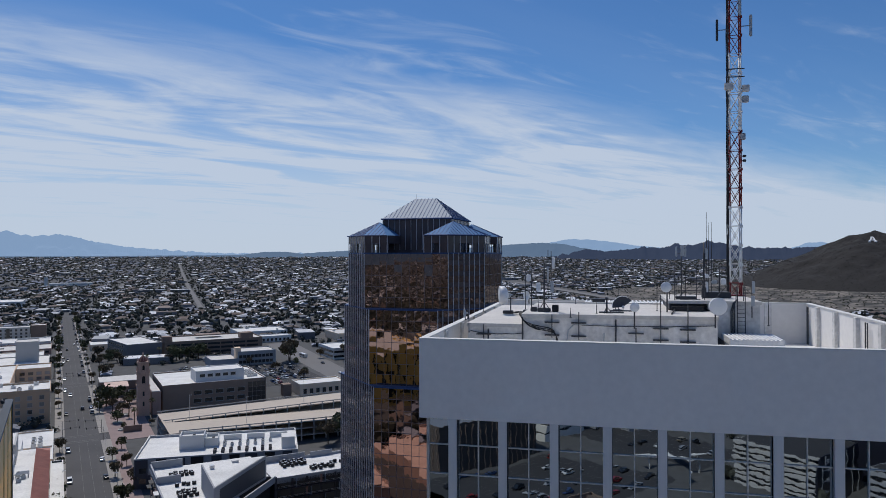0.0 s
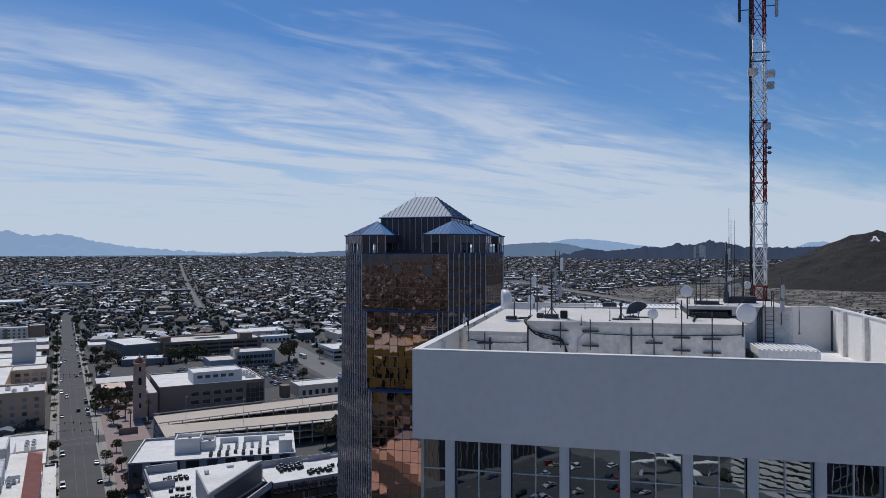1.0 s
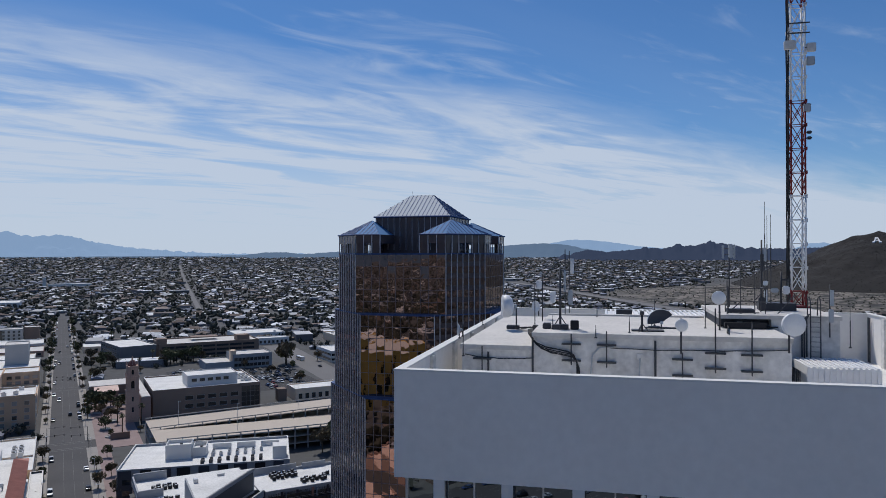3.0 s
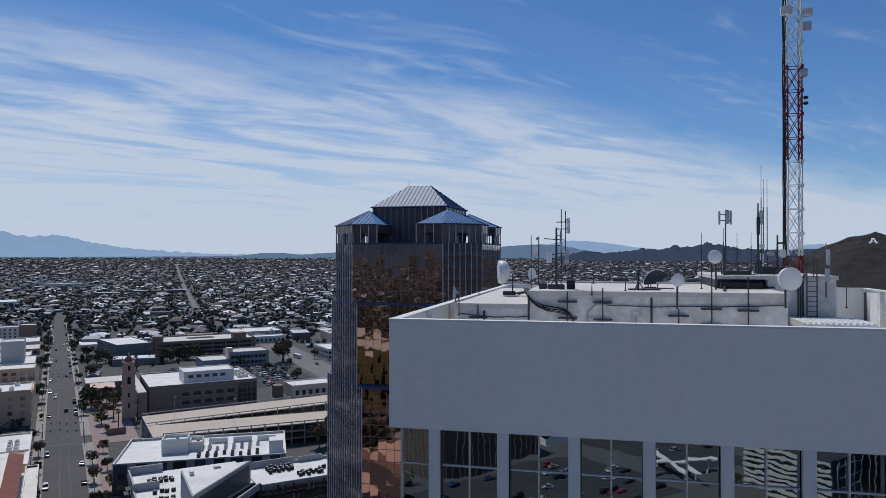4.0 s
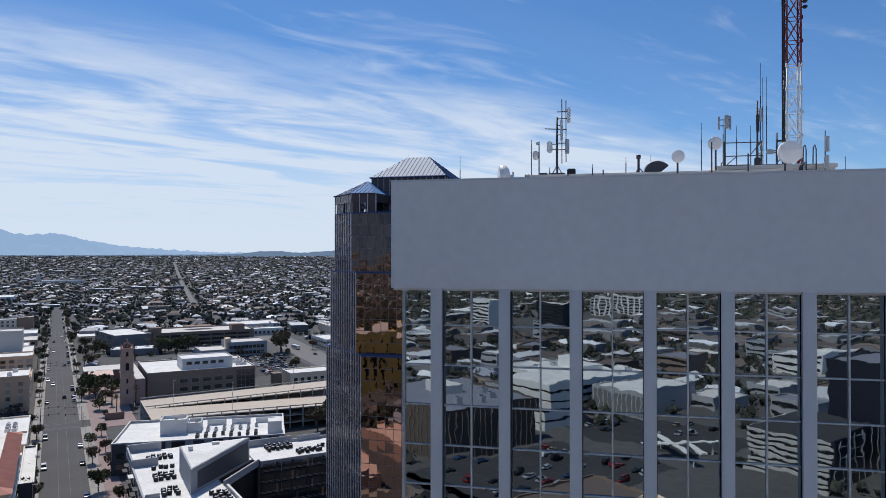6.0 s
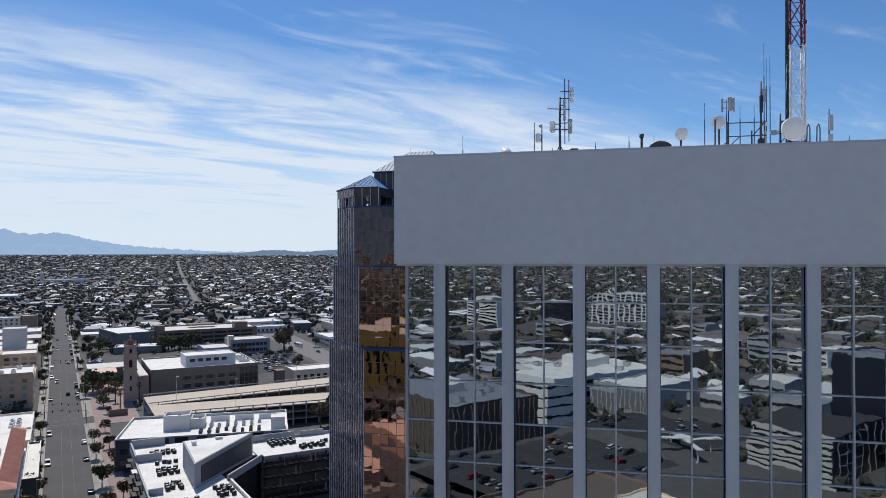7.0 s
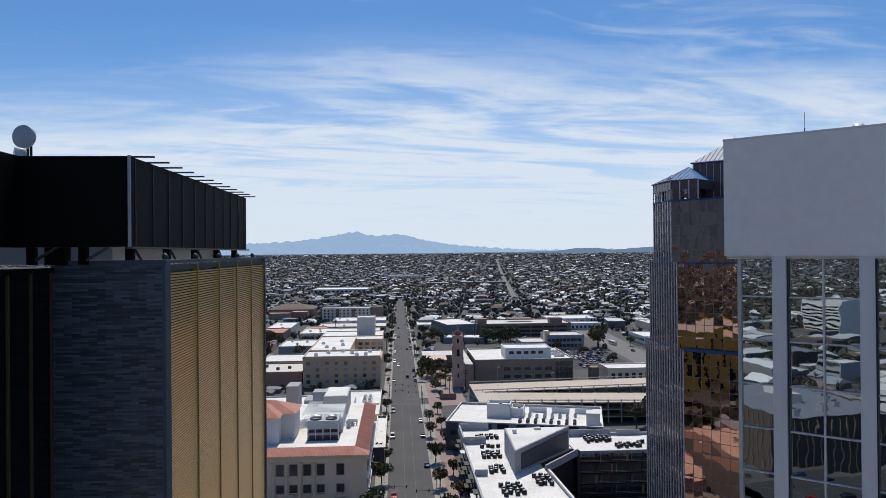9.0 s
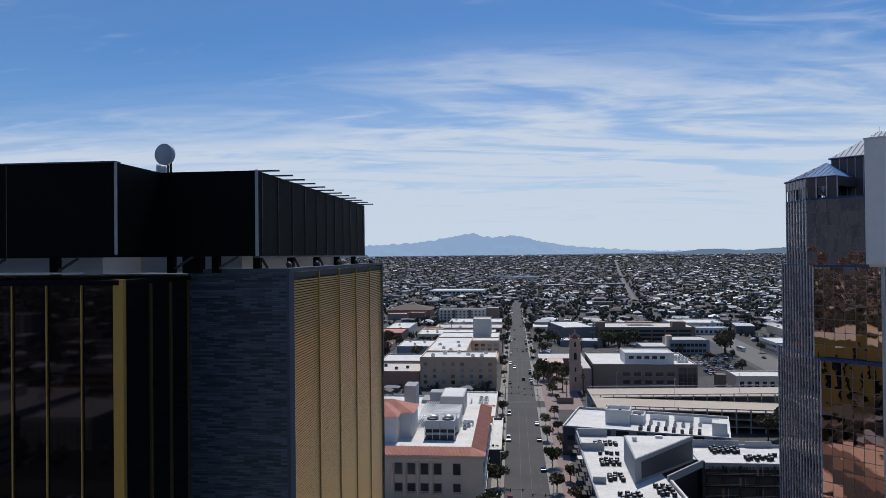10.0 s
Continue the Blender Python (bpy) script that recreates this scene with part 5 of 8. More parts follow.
def window_set(parent, face, w, d, xs, zs, ww, wh, frame=None, pane=None, sill=True):
    """Framed windows on one face of a box building: front, back, left or right."""
    frame, pane = frame or FRAME, pane or WIN
    key = (round(ww, 2), round(wh, 2), frame.name, pane.name, sill)
    if key not in WINDOW_MESH:
        bm = bmesh.new()
        t = 0.09
        box(bm, -ww / 2 - t, -ww / 2, -0.10, 0, 0, wh)
        box(bm, ww / 2, ww / 2 + t, -0.10, 0, 0, wh)
        box(bm, -ww / 2 - t, ww / 2 + t, -0.12, 0, wh, wh + t)
        if sill:
            box(bm, -ww / 2 - t - 0.08, ww / 2 + t + 0.08, -0.22, 0, -0.16, 0)
        else:
            box(bm, -ww / 2 - t, ww / 2 + t, -0.10, 0, -t, 0)
        fm = data("window", bm, frame)
        bm = bmesh.new()
        box(bm, -ww / 2, ww / 2, -0.03, 0.02, 0, wh)
        WINDOW_MESH[key] = (fm, data("pane", bm, pane))
    fm, pm = WINDOW_MESH[key]
    base = {"front": pose(0, 0, 0), "right": pose(w, 0, 0, 0, 0, 90), "back": pose(w, d, 0, 0, 0, 180), "left": pose(0, d, 0, 0, 0, -90)}[face]
    for z in zs:
        for x in xs:
            wd = part("window", fm, None, parent, at=base @ pose(x, 0, z))
            part("pane", pm, None, wd)


def building(name, label, x0, x1, y0, y1, h, wall, roof, parapet=0.7, turn=0.0, category="building", at=None):
    """A flat-roofed block with parapet and roof sheet; its frame starts at the near left corner."""
    t = thing(name, label, category, (at or AV) @ pose(x0, y0, 0, 0, 0, turn))
    w, d = x1 - x0, y1 - y0
    bm = bmesh.new()
    box(bm, 0, w, 0, d, 0, h - parapet)
    p = 0.3
    for a in ((0, w, 0, p), (0, w, d - p, d), (0, p, p, d - p), (w - p, w, p, d - p)):
        box(bm, *a, h - parapet, h)
    part("wall", bm, wall, t)
    part("roof", B(p + 0.004, w - p - 0.004, p + 0.004, d - p - 0.004, h - parapet, h - parapet + 0.06), roof, t)
    bm = bmesh.new()
    for a in ((-0.05, w + 0.05, -0.05, p + 0.05), (-0.05, w + 0.05, d - p - 0.05, d + 0.05), (-0.05, p + 0.05, p + 0.05, d - p - 0.05), (w - p - 0.05, w + 0.05, p + 0.05, d - p - 0.05)):
        box(bm, *a, h, h + 0.08)
    part("coping", bm, WHITE_WALL if roof is WHITE_ROOF else wall, t)
    return t, w, d


UNIT_ME = {}


def roof_unit(at, w=1.6, d=1.2, h=1.1, m=None, fan=True):
    """A rooftop air handler: cabinet, grille and round fan on top."""
    m = m or LIGHT_STEEL
    key = (w, d, h, m.name, fan)
    if key not in UNIT_ME:
        bm = bmesh.new()
        box(bm, -w / 2, w / 2, -d / 2, d / 2, 0.15, h)
        box(bm, -w / 2 + 0.1, w / 2 - 0.1, -d / 2 + 0.1, d / 2 - 0.1, 0, 0.15)
        a = data("cabinet", bm, m)
        bm = bmesh.new()
        lathe(bm, [(min(w, d) * 0.36, h), (min(w, d) * 0.38, h + 0.12), (min(w, d) * 0.3, h + 0.12), (0.1, h + 0.06)], 12)
        b = data("fan", bm, BLACK)
        bm = bmesh.new()
        box(bm, -w / 2 + 0.15, w / 2 - 0.15, -d / 2 - 0.03, -d / 2 + 0.02, 0.3, h - 0.2)
        UNIT_ME[key] = (a, b, data("grille", bm, STEEL))
    a, b, c = UNIT_ME[key]
    t = thing("air_handler", "metal air conditioning unit on a flat roof", "air conditioner", at, "rooftop air conditioners")
    part("cabinet", a, None, t)
    if fan:
        part("fan", b, None, t)


def block(nm, lab, x0, x1, y0, y1, z0, z1, m, cat="roof structure", at=AV, bev=0.06):
    bm = bmesh.new()
    box(bm, x0, x1, y0, y1, z0, z1)
    bevel(bm, bev, 1)
    return solo(nm, bm, m, lab, cat, at)


def tile_strip(bm, a, b, up, n, rise):
    """Barrel tiles: ridged rows running up a slope from the eave a-b by the vector up."""
    a, b, up = Vector(a), Vector(b), Vector(up)
    for i in range(n):
        p, q = a + (b - a) * (i + 0.15) / n, a + (b - a) * (i + 0.85) / n
        m_ = (p + q) / 2 + Vector((0, 0, rise))
        vs = [bm.verts.new(c) for c in (p, m_, q, p + up, m_ + up, q + up)]
        for f in ((0, 1, 4, 3), (1, 2, 5, 4), (0, 2, 1), (3, 4, 5)):
            bm.faces.new([vs[k] for k in f])


def red_tile_building():
    x0, x1, y0, y1, h = -66.0, -12.3, -5.0, 67.0, 14.6
    t = thing("tile_roof_building", "cream stone office building with red clay tile roof edge", "building", AV @ pose(x0, y0, 0))
    w, d = x1 - x0, y1 - y0
    part("wall", B(0.8, w - 0.8, 0.8, d - 0.8, 0, h), CREAM, t)
    part("cornice", B(0.2, w - 0.2, 0.2, d - 0.2, h, h + 0.35), CREAM, t)
    part("roof", B(4.3, w - 4.3, 4.3, d - 0.6, h + 0.35, h + 0.75), WHITE_ROOF, t, "white flat roof behind the tiles")
    rw, rz = 4.4, 1.5
    z = h + 0.35
    for nm, (a, b, up, n) in {"tile_slope": ((0, 0, z), (w, 0, z), (0, rw, rz), 110), "tile_slope_side": ((w, 0, z), (w, d, z), (-rw, 0, rz), 130), "tile_slope_east": ((0, d, z), (0, 0, z), (rw, 0, rz), 130)}.items():
        bm = bmesh.new()
        A, Bv, U = Vector(a), Vector(b), Vector(up)
        k = (Bv - A).normalized() * rw
        q = [bm.verts.new(p) for p in (A, Bv, Bv + U - k, A + U + k)]
        bm.faces.new(q)
        sl = part(nm, bm, TILE, t, "red clay tile roof slope")
        bm = bmesh.new()
        tile_strip(bm, A + k * 1.0, Bv - k * 1.0, U, n, 0.15)
        ob = part("roof_tiling", bm, TILE, sl)
        ob["kind"] = "stuff"
    for x in (w - 8.6, w - 14.3, w - 18.3, w - 22.3, w - 26.2, w - 31.9, w - 37.6, w - 41.6, w - 45.6):
        wd = part("window_bay", B(x - 1.2, x + 1.2, 0.62, 0.8, 9.0, 12.5), FRAME, t)
        part("pane", B(x - 1.05, x + 1.05, 0.58, 0.64, 9.15, 12.35), WIN, wd)
        wd = part("window_bay", B(x - 1.2, x + 1.2, 0.62, 0.8, 3.6, 6.5), FRAME, t)
        part("pane", B(x - 1.05, x + 1.05, 0.58, 0.64, 3.75, 6.35), WIN, wd)
        bal = part("balcony_rail", B(x - 1.6, x + 1.6, -0.1, 0.0, 4.1, 4.25), CREAM, t)
        for i in range(7):
            part("baluster", B(x - 1.5 + i * 0.48, x - 1.38 + i * 0.48, -0.08, -0.02, 3.1, 4.1), CREAM, bal)
        part("balcony_slab", B(x - 1.7, x + 1.7, -0.2, 0.8, 2.8, 3.1), CREAM, t)
    for x in (w - 16.3, w - 20.3, w - 24.3, w - 28.2, w - 39.6, w - 43.6):
        bm = bmesh.new()
        lathe(bm, [(0.62, 3.0), (0.58, 3.4), (0.52, 12.2), (0.66, 12.5), (0.72, 13.0)], 14, pose(x, 0.45, 0))
        part("column", bm, CREAM, t)
    part("band", B(0.3, w - 0.3, 0.35, 0.8, 13.2, 13.9), CREAM, t)
    for i in range(12):
        y = 5 + i * 5.3
        for zz, hh in ((3.6, 3.0), (9.0, 3.4)):
            wd = part("window_bay", B(w - 0.8, w - 0.62, y - 1.2, y + 1.2, zz, zz + hh), FRAME, t)
            part("pane", B(w - 0.66, w - 0.58, y - 1.0, y + 1.0, zz + 0.2, zz + hh - 0.2), WIN, wd)
    for z in (2.4, 7.6, 13.4):
        part("ledge", B(w - 0.8, w - 0.2, 0.5, d - 0.5, z, z + 0.4), WHITE_WALL, t)
    # stair tower with hip roof
    s = thing("stair_tower", "white stucco stair tower with red tile hip roof", "building", AV @ pose(-56, 8, 0))
    part("wall", B(0, 15, 0, 16, 15.0, 23.4), WHITE_WALL, s)
    part("wall", B(2, 19.2, 6, 19, 15.0, 23.3), WHITE_WALL, s)
    for y in (3, 5.5):
        part("downpipe", B(15.0, 15.12, y, y + 0.12, 15.2, 22), CREAM, s)
    for (a0, a1, b0, b1, z) in ((-0.6, 15.6, -0.6, 16.6, 23.4), (1.4, 19.8, 5.4, 19.6, 23.3)):
        bm = bmesh.new()
        c = [bm.verts.new(p) for p in ((a0, b0, z), (a1, b0, z), (a1, b1, z), (a0, b1, z))]
        mx, my = (a0 + a1) / 2, (b0 + b1) / 2
        r = [bm.verts.new((mx - 1.5, my, z + 3.2)), bm.verts.new((mx + 1.5, my, z + 3.2))]
        bm.faces.new((c[0], c[1], r[1], r[0])), bm.faces.new((c[1], c[2], r[1])), bm.faces.new((c[2], c[3], r[0], r[1])), bm.faces.new((c[3], c[0], r[0]))
        rf = part("roof", bm, TILE, s, "red clay tile hip roof")
        bm = bmesh.new()
        for i in range(34):
            x = a0 + (a1 - a0) * (i + 0.5) / 34
            f = min(1, (x - a0) / (mx - 1.5 - a0), (a1 - x) / (a1 - mx - 1.5))
            rod(bm, (x, b0, z + 0.06), (x, b0 + (my - b0) * f, z + 0.06 + 3.2 * f), 0.13, 5)
        ob = part("roof_tiling", bm, TILE, rf)
        ob["kind"] = "stuff"
    # cooling plant on the roof
    g = thing("chiller", "large grey cooling unit with two fans on legs", "chiller", AV @ pose(-32.4, 10.8, 15.35))
    for i in range(2):
        part("cabinet", B(i * 4.95, i * 4.95 + 4.8, 0.6, 9.4, 3.4, 6.1), GREY_PANEL, g)
        bm = bmesh.new()
        prism(bm, [(i * 4.95 + 0.1, 0.2), (i * 4.95 + 4.7, 0.2), (i * 4.95 + 4.7, 9.2), (i * 4.95 + 0.1, 9.2)], 1.6, 2.4)
        part("louvre", bm, GREY_WALL, g)
        part("coil", B(i * 4.95 + 0.3, i * 4.95 + 4.5, 0.5, 9.0, 2.4, 3.4), BLACK, g)
        bm = bmesh.new()
        lathe(bm, [(1.9, 6.1), (1.9, 6.55), (1.7, 6.55), (1.6, 6.2), (0.2, 6.2)], 20, pose(i * 4.95 + 2.4, 3.0, 0))
        part("fan", bm, STEEL, g)
        bm = bmesh.new()
        lathe(bm, [(1.55, 6.1), (1.55, 6.5), (1.4, 6.5), (1.3, 6.2), (0.2, 6.2)], 20, pose(i * 4.95 + 2.4, 7.2, 0))
        part("fan", bm, LIGHT_STEEL, g)
    part("tank", B(0.6, 9.2, 1.0, 9.0, 0.25, 1.2), DARK_WALL, g)
    for x in (0.1, 2.5, 4.9, 7.3, 9.7):
        part("leg", B(x - 0.12, x + 0.12, 0, 0.24, 0, 3.6), LIGHT_STEEL, g)
        part("leg", B(x - 0.12, x + 0.12, 9.2, 9.44, 0, 3.6), LIGHT_STEEL, g)
    part("skid", B(-0.2, 10.0, -0.1, 9.6, 0, 0.22), STEEL, g)
    for z in (6.6, 7.1):
        part("rail", B(0, 9.8, 9.3, 9.36, z, z + 0.06), LIGHT_STEEL, g)
    for x in (0.0, 3.2, 6.4, 9.74):
        part("rail_post", B(x, x + 0.06, 9.3, 9.36, 6.1, 7.16), LIGHT_STEEL, g)
    h = thing("equipment_shelter", "white ribbed roof shelter behind the cooling units", "shed", AV @ pose(-31.5, 21.5, 15.35))
    bm = bmesh.new()
    prism(bm, [(0, 0), (9.4, 0), (9.4, 16), (0, 16)], 0, [4.6, 4.6, 6.0, 6.0])
    part("wall", bm, WHITE_WALL, h)
    for i in range(13):
        bm = bmesh.new()
        rod(bm, (-0.3, 0.2 + 1.28 * i, 4.72 + 0.112 * i), (9.7, 0.2 + 1.28 * i, 4.66 + 0.112 * i), 0.06, 5)
        part("roof_rib", bm, WHITE_PAINT, h)
    block("penthouse", "pale rendered penthouse with a sunken roof", -31, -22.2, 47, 65, 15.35, 22.0, PALE_WALL)
    block("penthouse", "white flat cap of the penthouse", -30.5, -22.7, 47.5, 64.5, 22.002, 22.15, WHITE_ROOF)
    block("penthouse", "grey rendered stair house on the roof", -37.2, -31.5, 66, 73, 14.8, 20, GREY_WALL)
    for i, (x, y) in enumerate(((-20.5, 26), (-19.4, 29), (-20.8, 33), (-35, 30), (-36.5, 36))):
        roof_unit(AV @ pose(x, y, 15.38), 1.4, 1.2, 1.2, m=GREY_PANEL)
    bm = bmesh.new()
    for x in (-39.5, -33.2):
        rod(bm, (x, 24, 15.3), (x, 24, 17.6), 0.09, 6)
    for z in (16.4, 17.0, 17.6):
        rod(bm, (-39.5, 24, z), (-33.2, 24, z), 0.1, 6)
    solo("pipe_rack", bm, LIGHT_STEEL, "grey steel rack carrying pipes on the roof", "pipe rack", AV)
    for i in range(7):
        bm = bmesh.new()
        rod(bm, (-38.6 + i * 0.75, 25 + i * 0.4, 16.4 + 0.05 * i), (-37 + i * 0.75, 58, 18.0), 0.2, 8)
        rod(bm, (-38.6 + i * 0.75, 25 + i * 0.4, 15.3), (-38.6 + i * 0.75, 25 + i * 0.4, 16.5), 0.15, 6)
        rod(bm, (-37 + i * 0.75, 58, 15.3), (-37 + i * 0.75, 58, 18.0), 0.15, 6)
        solo("roof_pipe", bm, LIGHT_STEEL, "silver insulated pipe crossing the roof", "pipe", AV, "roof pipes")
    for i in range(4):
        bm = bmesh.new()
        rod(bm, (-22 + i * 0.5, 30 + i, 15.3), (-22 + i * 0.5, 30 + i, 16.6), 0.18, 6)
        rod(bm, (-22 + i * 0.5, 30 + i, 16.6), (-18, 30 + i, 16.6), 0.18, 6)
        rod(bm, (-18, 30 + i, 16.6), (-18, 30 + i, 15.3), 0.18, 6)
        solo("roof_pipe", bm, LIGHT_STEEL, "bent silver duct on the roof", "pipe", AV, "roof pipes")


red_tile_building()
t, w, d = building("annex", "narrow white-roofed annex with a dark side wall", -12.25, -8.2, 28, 75, 8, DARK_WALL, WHITE_ROOF)
building("shop_block", "low grey shop with white roof and parapet", -70, -46, 76, 128, 6.5, GREY_WALL, WHITE_ROOF)
building("shop_block", "low brown shop with dark roof", -45.9, -28, 98, 128, 7.2, BROWN, TAN_ROOF)
t, w, d = building("shop_block", "low white-roofed shop building", -45.9, -11.6, 76, 97.9, 8.5, CREAM, WHITE_ROOF)
t, w, d = building("shop_block", "low white-roofed shop building", -27.9, -11.6, 98, 128, 8.5, CREAM, WHITE_ROOF)
window_set(t, "right", w, d, [3 + 5 * i for i in range(6)], [1.0, 4.6], 2.4, 2.2)
block("penthouse", "pale stair house with equipment on a flat roof", -50, -45, 82, 92, 5.6, 19.5, GREY_WALL)
block("plant_house", "grey plant room on a flat roof", -44, -36, 92, 104, 7.8, 11.5, GREY_WALL)
block("plant_house", "white plant room on a flat roof", -35, -22, 80, 96, 7.8, 12.5, WHITE_WALL)
for x in (-18.5, -16.2):
    for y in (98, 103, 108):
        roof_unit(AV @ pose(x, y, 7.9), 1.7, 2.4, 2.2)


HOTEL_PANE = mat("curtained_hotel_window", (0.22, 0.205, 0.19), 0.25, var=0.3, jitter=1.3)


def hotel():
    t, w, d = building("hotel", "four-storey buff hotel with rows of framed windows", -56.4, -13.6, 182, 208, 17.3, BUFF, WHITE_ROOF, 0.9)
    window_set(t, "front", w, d, [2.9 + 5.2 * i for i in range(8)], [2.3, 5.5, 8.9, 12.4], 2.0, 1.9, PALE_WALL, HOTEL_PANE)
    window_set(t, "right", w, d, [3.0 + 5.25 * i for i in range(5)], [2.3, 5.5, 8.9, 12.4], 1.9, 1.9, PALE_WALL, HOTEL_PANE)
    # rear wings round a sunken court
    for a, hh in (((0, 24.5, 26.01, 97), 17.2), ((24.51, 42.8, 76, 97), 17.2), ((24.51, 42.8, 26.01, 75.99), 9.8)):
        part("wing_wall", B(*a, 0, hh - 0.5), BUFF, t)
        part("wing_roof", B(a[0] + 0.4, a[1] - 0.4, a[2] + 0.4, a[3] - 0.4, hh - 0.5, hh - 0.42), WHITE_ROOF, t)
        for e in ((a[0], a[1], a[2], a[2] + 0.39), (a[0], a[1], a[3] - 0.39, a[3]), (a[0], a[0] + 0.39, a[2] + 0.4, a[3] - 0.4), (a[1] - 0.39, a[1], a[2] + 0.4, a[3] - 0.4)):
            part("parapet", B(*e, hh - 0.5, hh + 0.3), BUFF, t)
    for i in range(4):
        for z in (10.4, 13.4):
            wd = part("window", B(26.5 + 4.3 * i, 29.3 + 4.3 * i, 75.85, 75.99, z, z + 2.0), PINK, t)
            part("pane", B(26.7 + 4.3 * i, 29.1 + 4.3 * i, 75.8, 75.86, z + 0.2, z + 1.8), HOTEL_PANE, wd)
    for z in (15.9,):
        part("cornice", B(-0.35, w + 0.35, -0.35, d - 0.5, z, z + 0.5), BUFF, t)
    part("lower_band", B(-0.1, w + 0.1, -0.1, d - 0.5, 4.9, 5.2), BUFF, t)
    for x, y in ((-50, 190), (-44, 200), (-47, 222), (-30, 196), (-36, 204), (-22, 190), (-20, 202), (-51, 240), (-38, 232), (-42, 214), (-27, 188), (-40, 250)):
        roof_unit(AV @ pose(x, y, 16.5), 2.2, 1.6, 1.6)


hotel()
t, w, d = building("shop_block", "red-brown brick shop with grey roof", -118, -57, 183, 216, 9, BRICK, TAN_ROOF)
for x, y in ((-72, 194), (-66, 198), (-80, 204), (-90, 192)):
    roof_unit(AV @ pose(x, y, 8.4), 1.8, 1.6, 1.4, m=STEEL)
building("shop_block", "low white-roofed shop beside the theatre", -92, -66, 316, 356, 6, GREY_WALL, WHITE_ROOF)
building("shop_block", "low shop with red tile roof", -88, -70, 444, 460, 6, CREAM, TILE)
building("shop_block", "long low white-roofed shop", -126, -104, 440, 515, 5, WHITE_WALL, WHITE_ROOF)
building("shop_block", "small pink stucco block", -150, -127, 600, 616, 7, PINK, PINK_ROOF)
building("shop_block", "small red-brown brick block", -126, -108, 612, 628, 7.5, BRICK, TAN_ROOF)
for x, y, z in ((-80, 330, 5.4), (-74, 342, 5.4), (-86, 346, 5.4), (-112, 460, 4.4), (-118, 490, 4.4)):
    roof_unit(AV @ pose(x, y, z), 2.0, 1.6, 1.4)
h = thing("school_hall", "large brick hall with a brown hip roof", "building", AV @ pose(-156, 634, 0))
part("wall", B(0, 52, 0, 46, 0, 8.6), BRICK, h)
bm = bmesh.new()
hv_ = [bm.verts.new(p) for p in ((-1, -1, 8.6), (53, -1, 8.6), (53, 47, 8.6), (-1, 47, 8.6), (18, 23, 14), (34, 23, 14))]
for q in ((0, 1, 5, 4), (1, 2, 5), (2, 3, 4, 5), (3, 0, 4)):
    bm.faces.new([hv_[i] for i in q])
part("roof", bm, FAR_BROWN, h, "brown hip roof")
t, w, d = building("shop_block", "low grey shop with white roof", -90, -60, 236, 268, 7, GREY_WALL, WHITE_ROOF)
t, w, d = building("theatre", "white theatre hall with flat roof", -63, -15.5, 306, 378, 10, PALE_WALL, WHITE_ROOF)
t, w, d = building("theatre_tower", "white windowless fly tower", -36, -22, 350, 372, 23.5, PALE_WALL, TAN_ROOF)
t, w, d = building("shop_block", "low shop with red tile roof", -130, -98, 318, 345, 6, CREAM, TILE)
t, w, d = building("apartment_block", "white four-storey apartment block with dark window strips", -86, -34, 562, 580, 15, PALE_WALL, TAN_ROOF)
window_set(t, "front", w, d, [3 + 4.2 * i for i in range(12)], [1.5, 4.8, 8.1, 11.4], 1.8, 1.9)
for x in (17, 34):
    part("window_strip", B(x - 1.6, x + 1.6, -0.12, 0, 0.5, 14), WIN, t)
t, w, d = building("brick_block", "brown brick block beside the apartments", -33, -20, 566, 584, 16, BROWN, TAN_ROOF)


def arch_panel(w, h, ow, oh):
    """Wall panel with a round-headed opening, standing in the xz plane, 0.5 m thick."""
    r = ow / 2
    pts = [(-w / 2, 0), (-r, 0)] + [(-r * math.cos(math.pi * k / 8), oh - r + r * math.sin(math.pi * k / 8)) for k in range(9)] + [(r, 0), (w / 2, 0), (w / 2, h), (-w / 2, h)]
    bm = bmesh.new()
    prism(bm, pts, 0, 0.5)
    bmesh.ops.recalc_face_normals(bm, faces=bm.faces)
    bm.transform(pose(0, 0, 0, 90))
    return bm


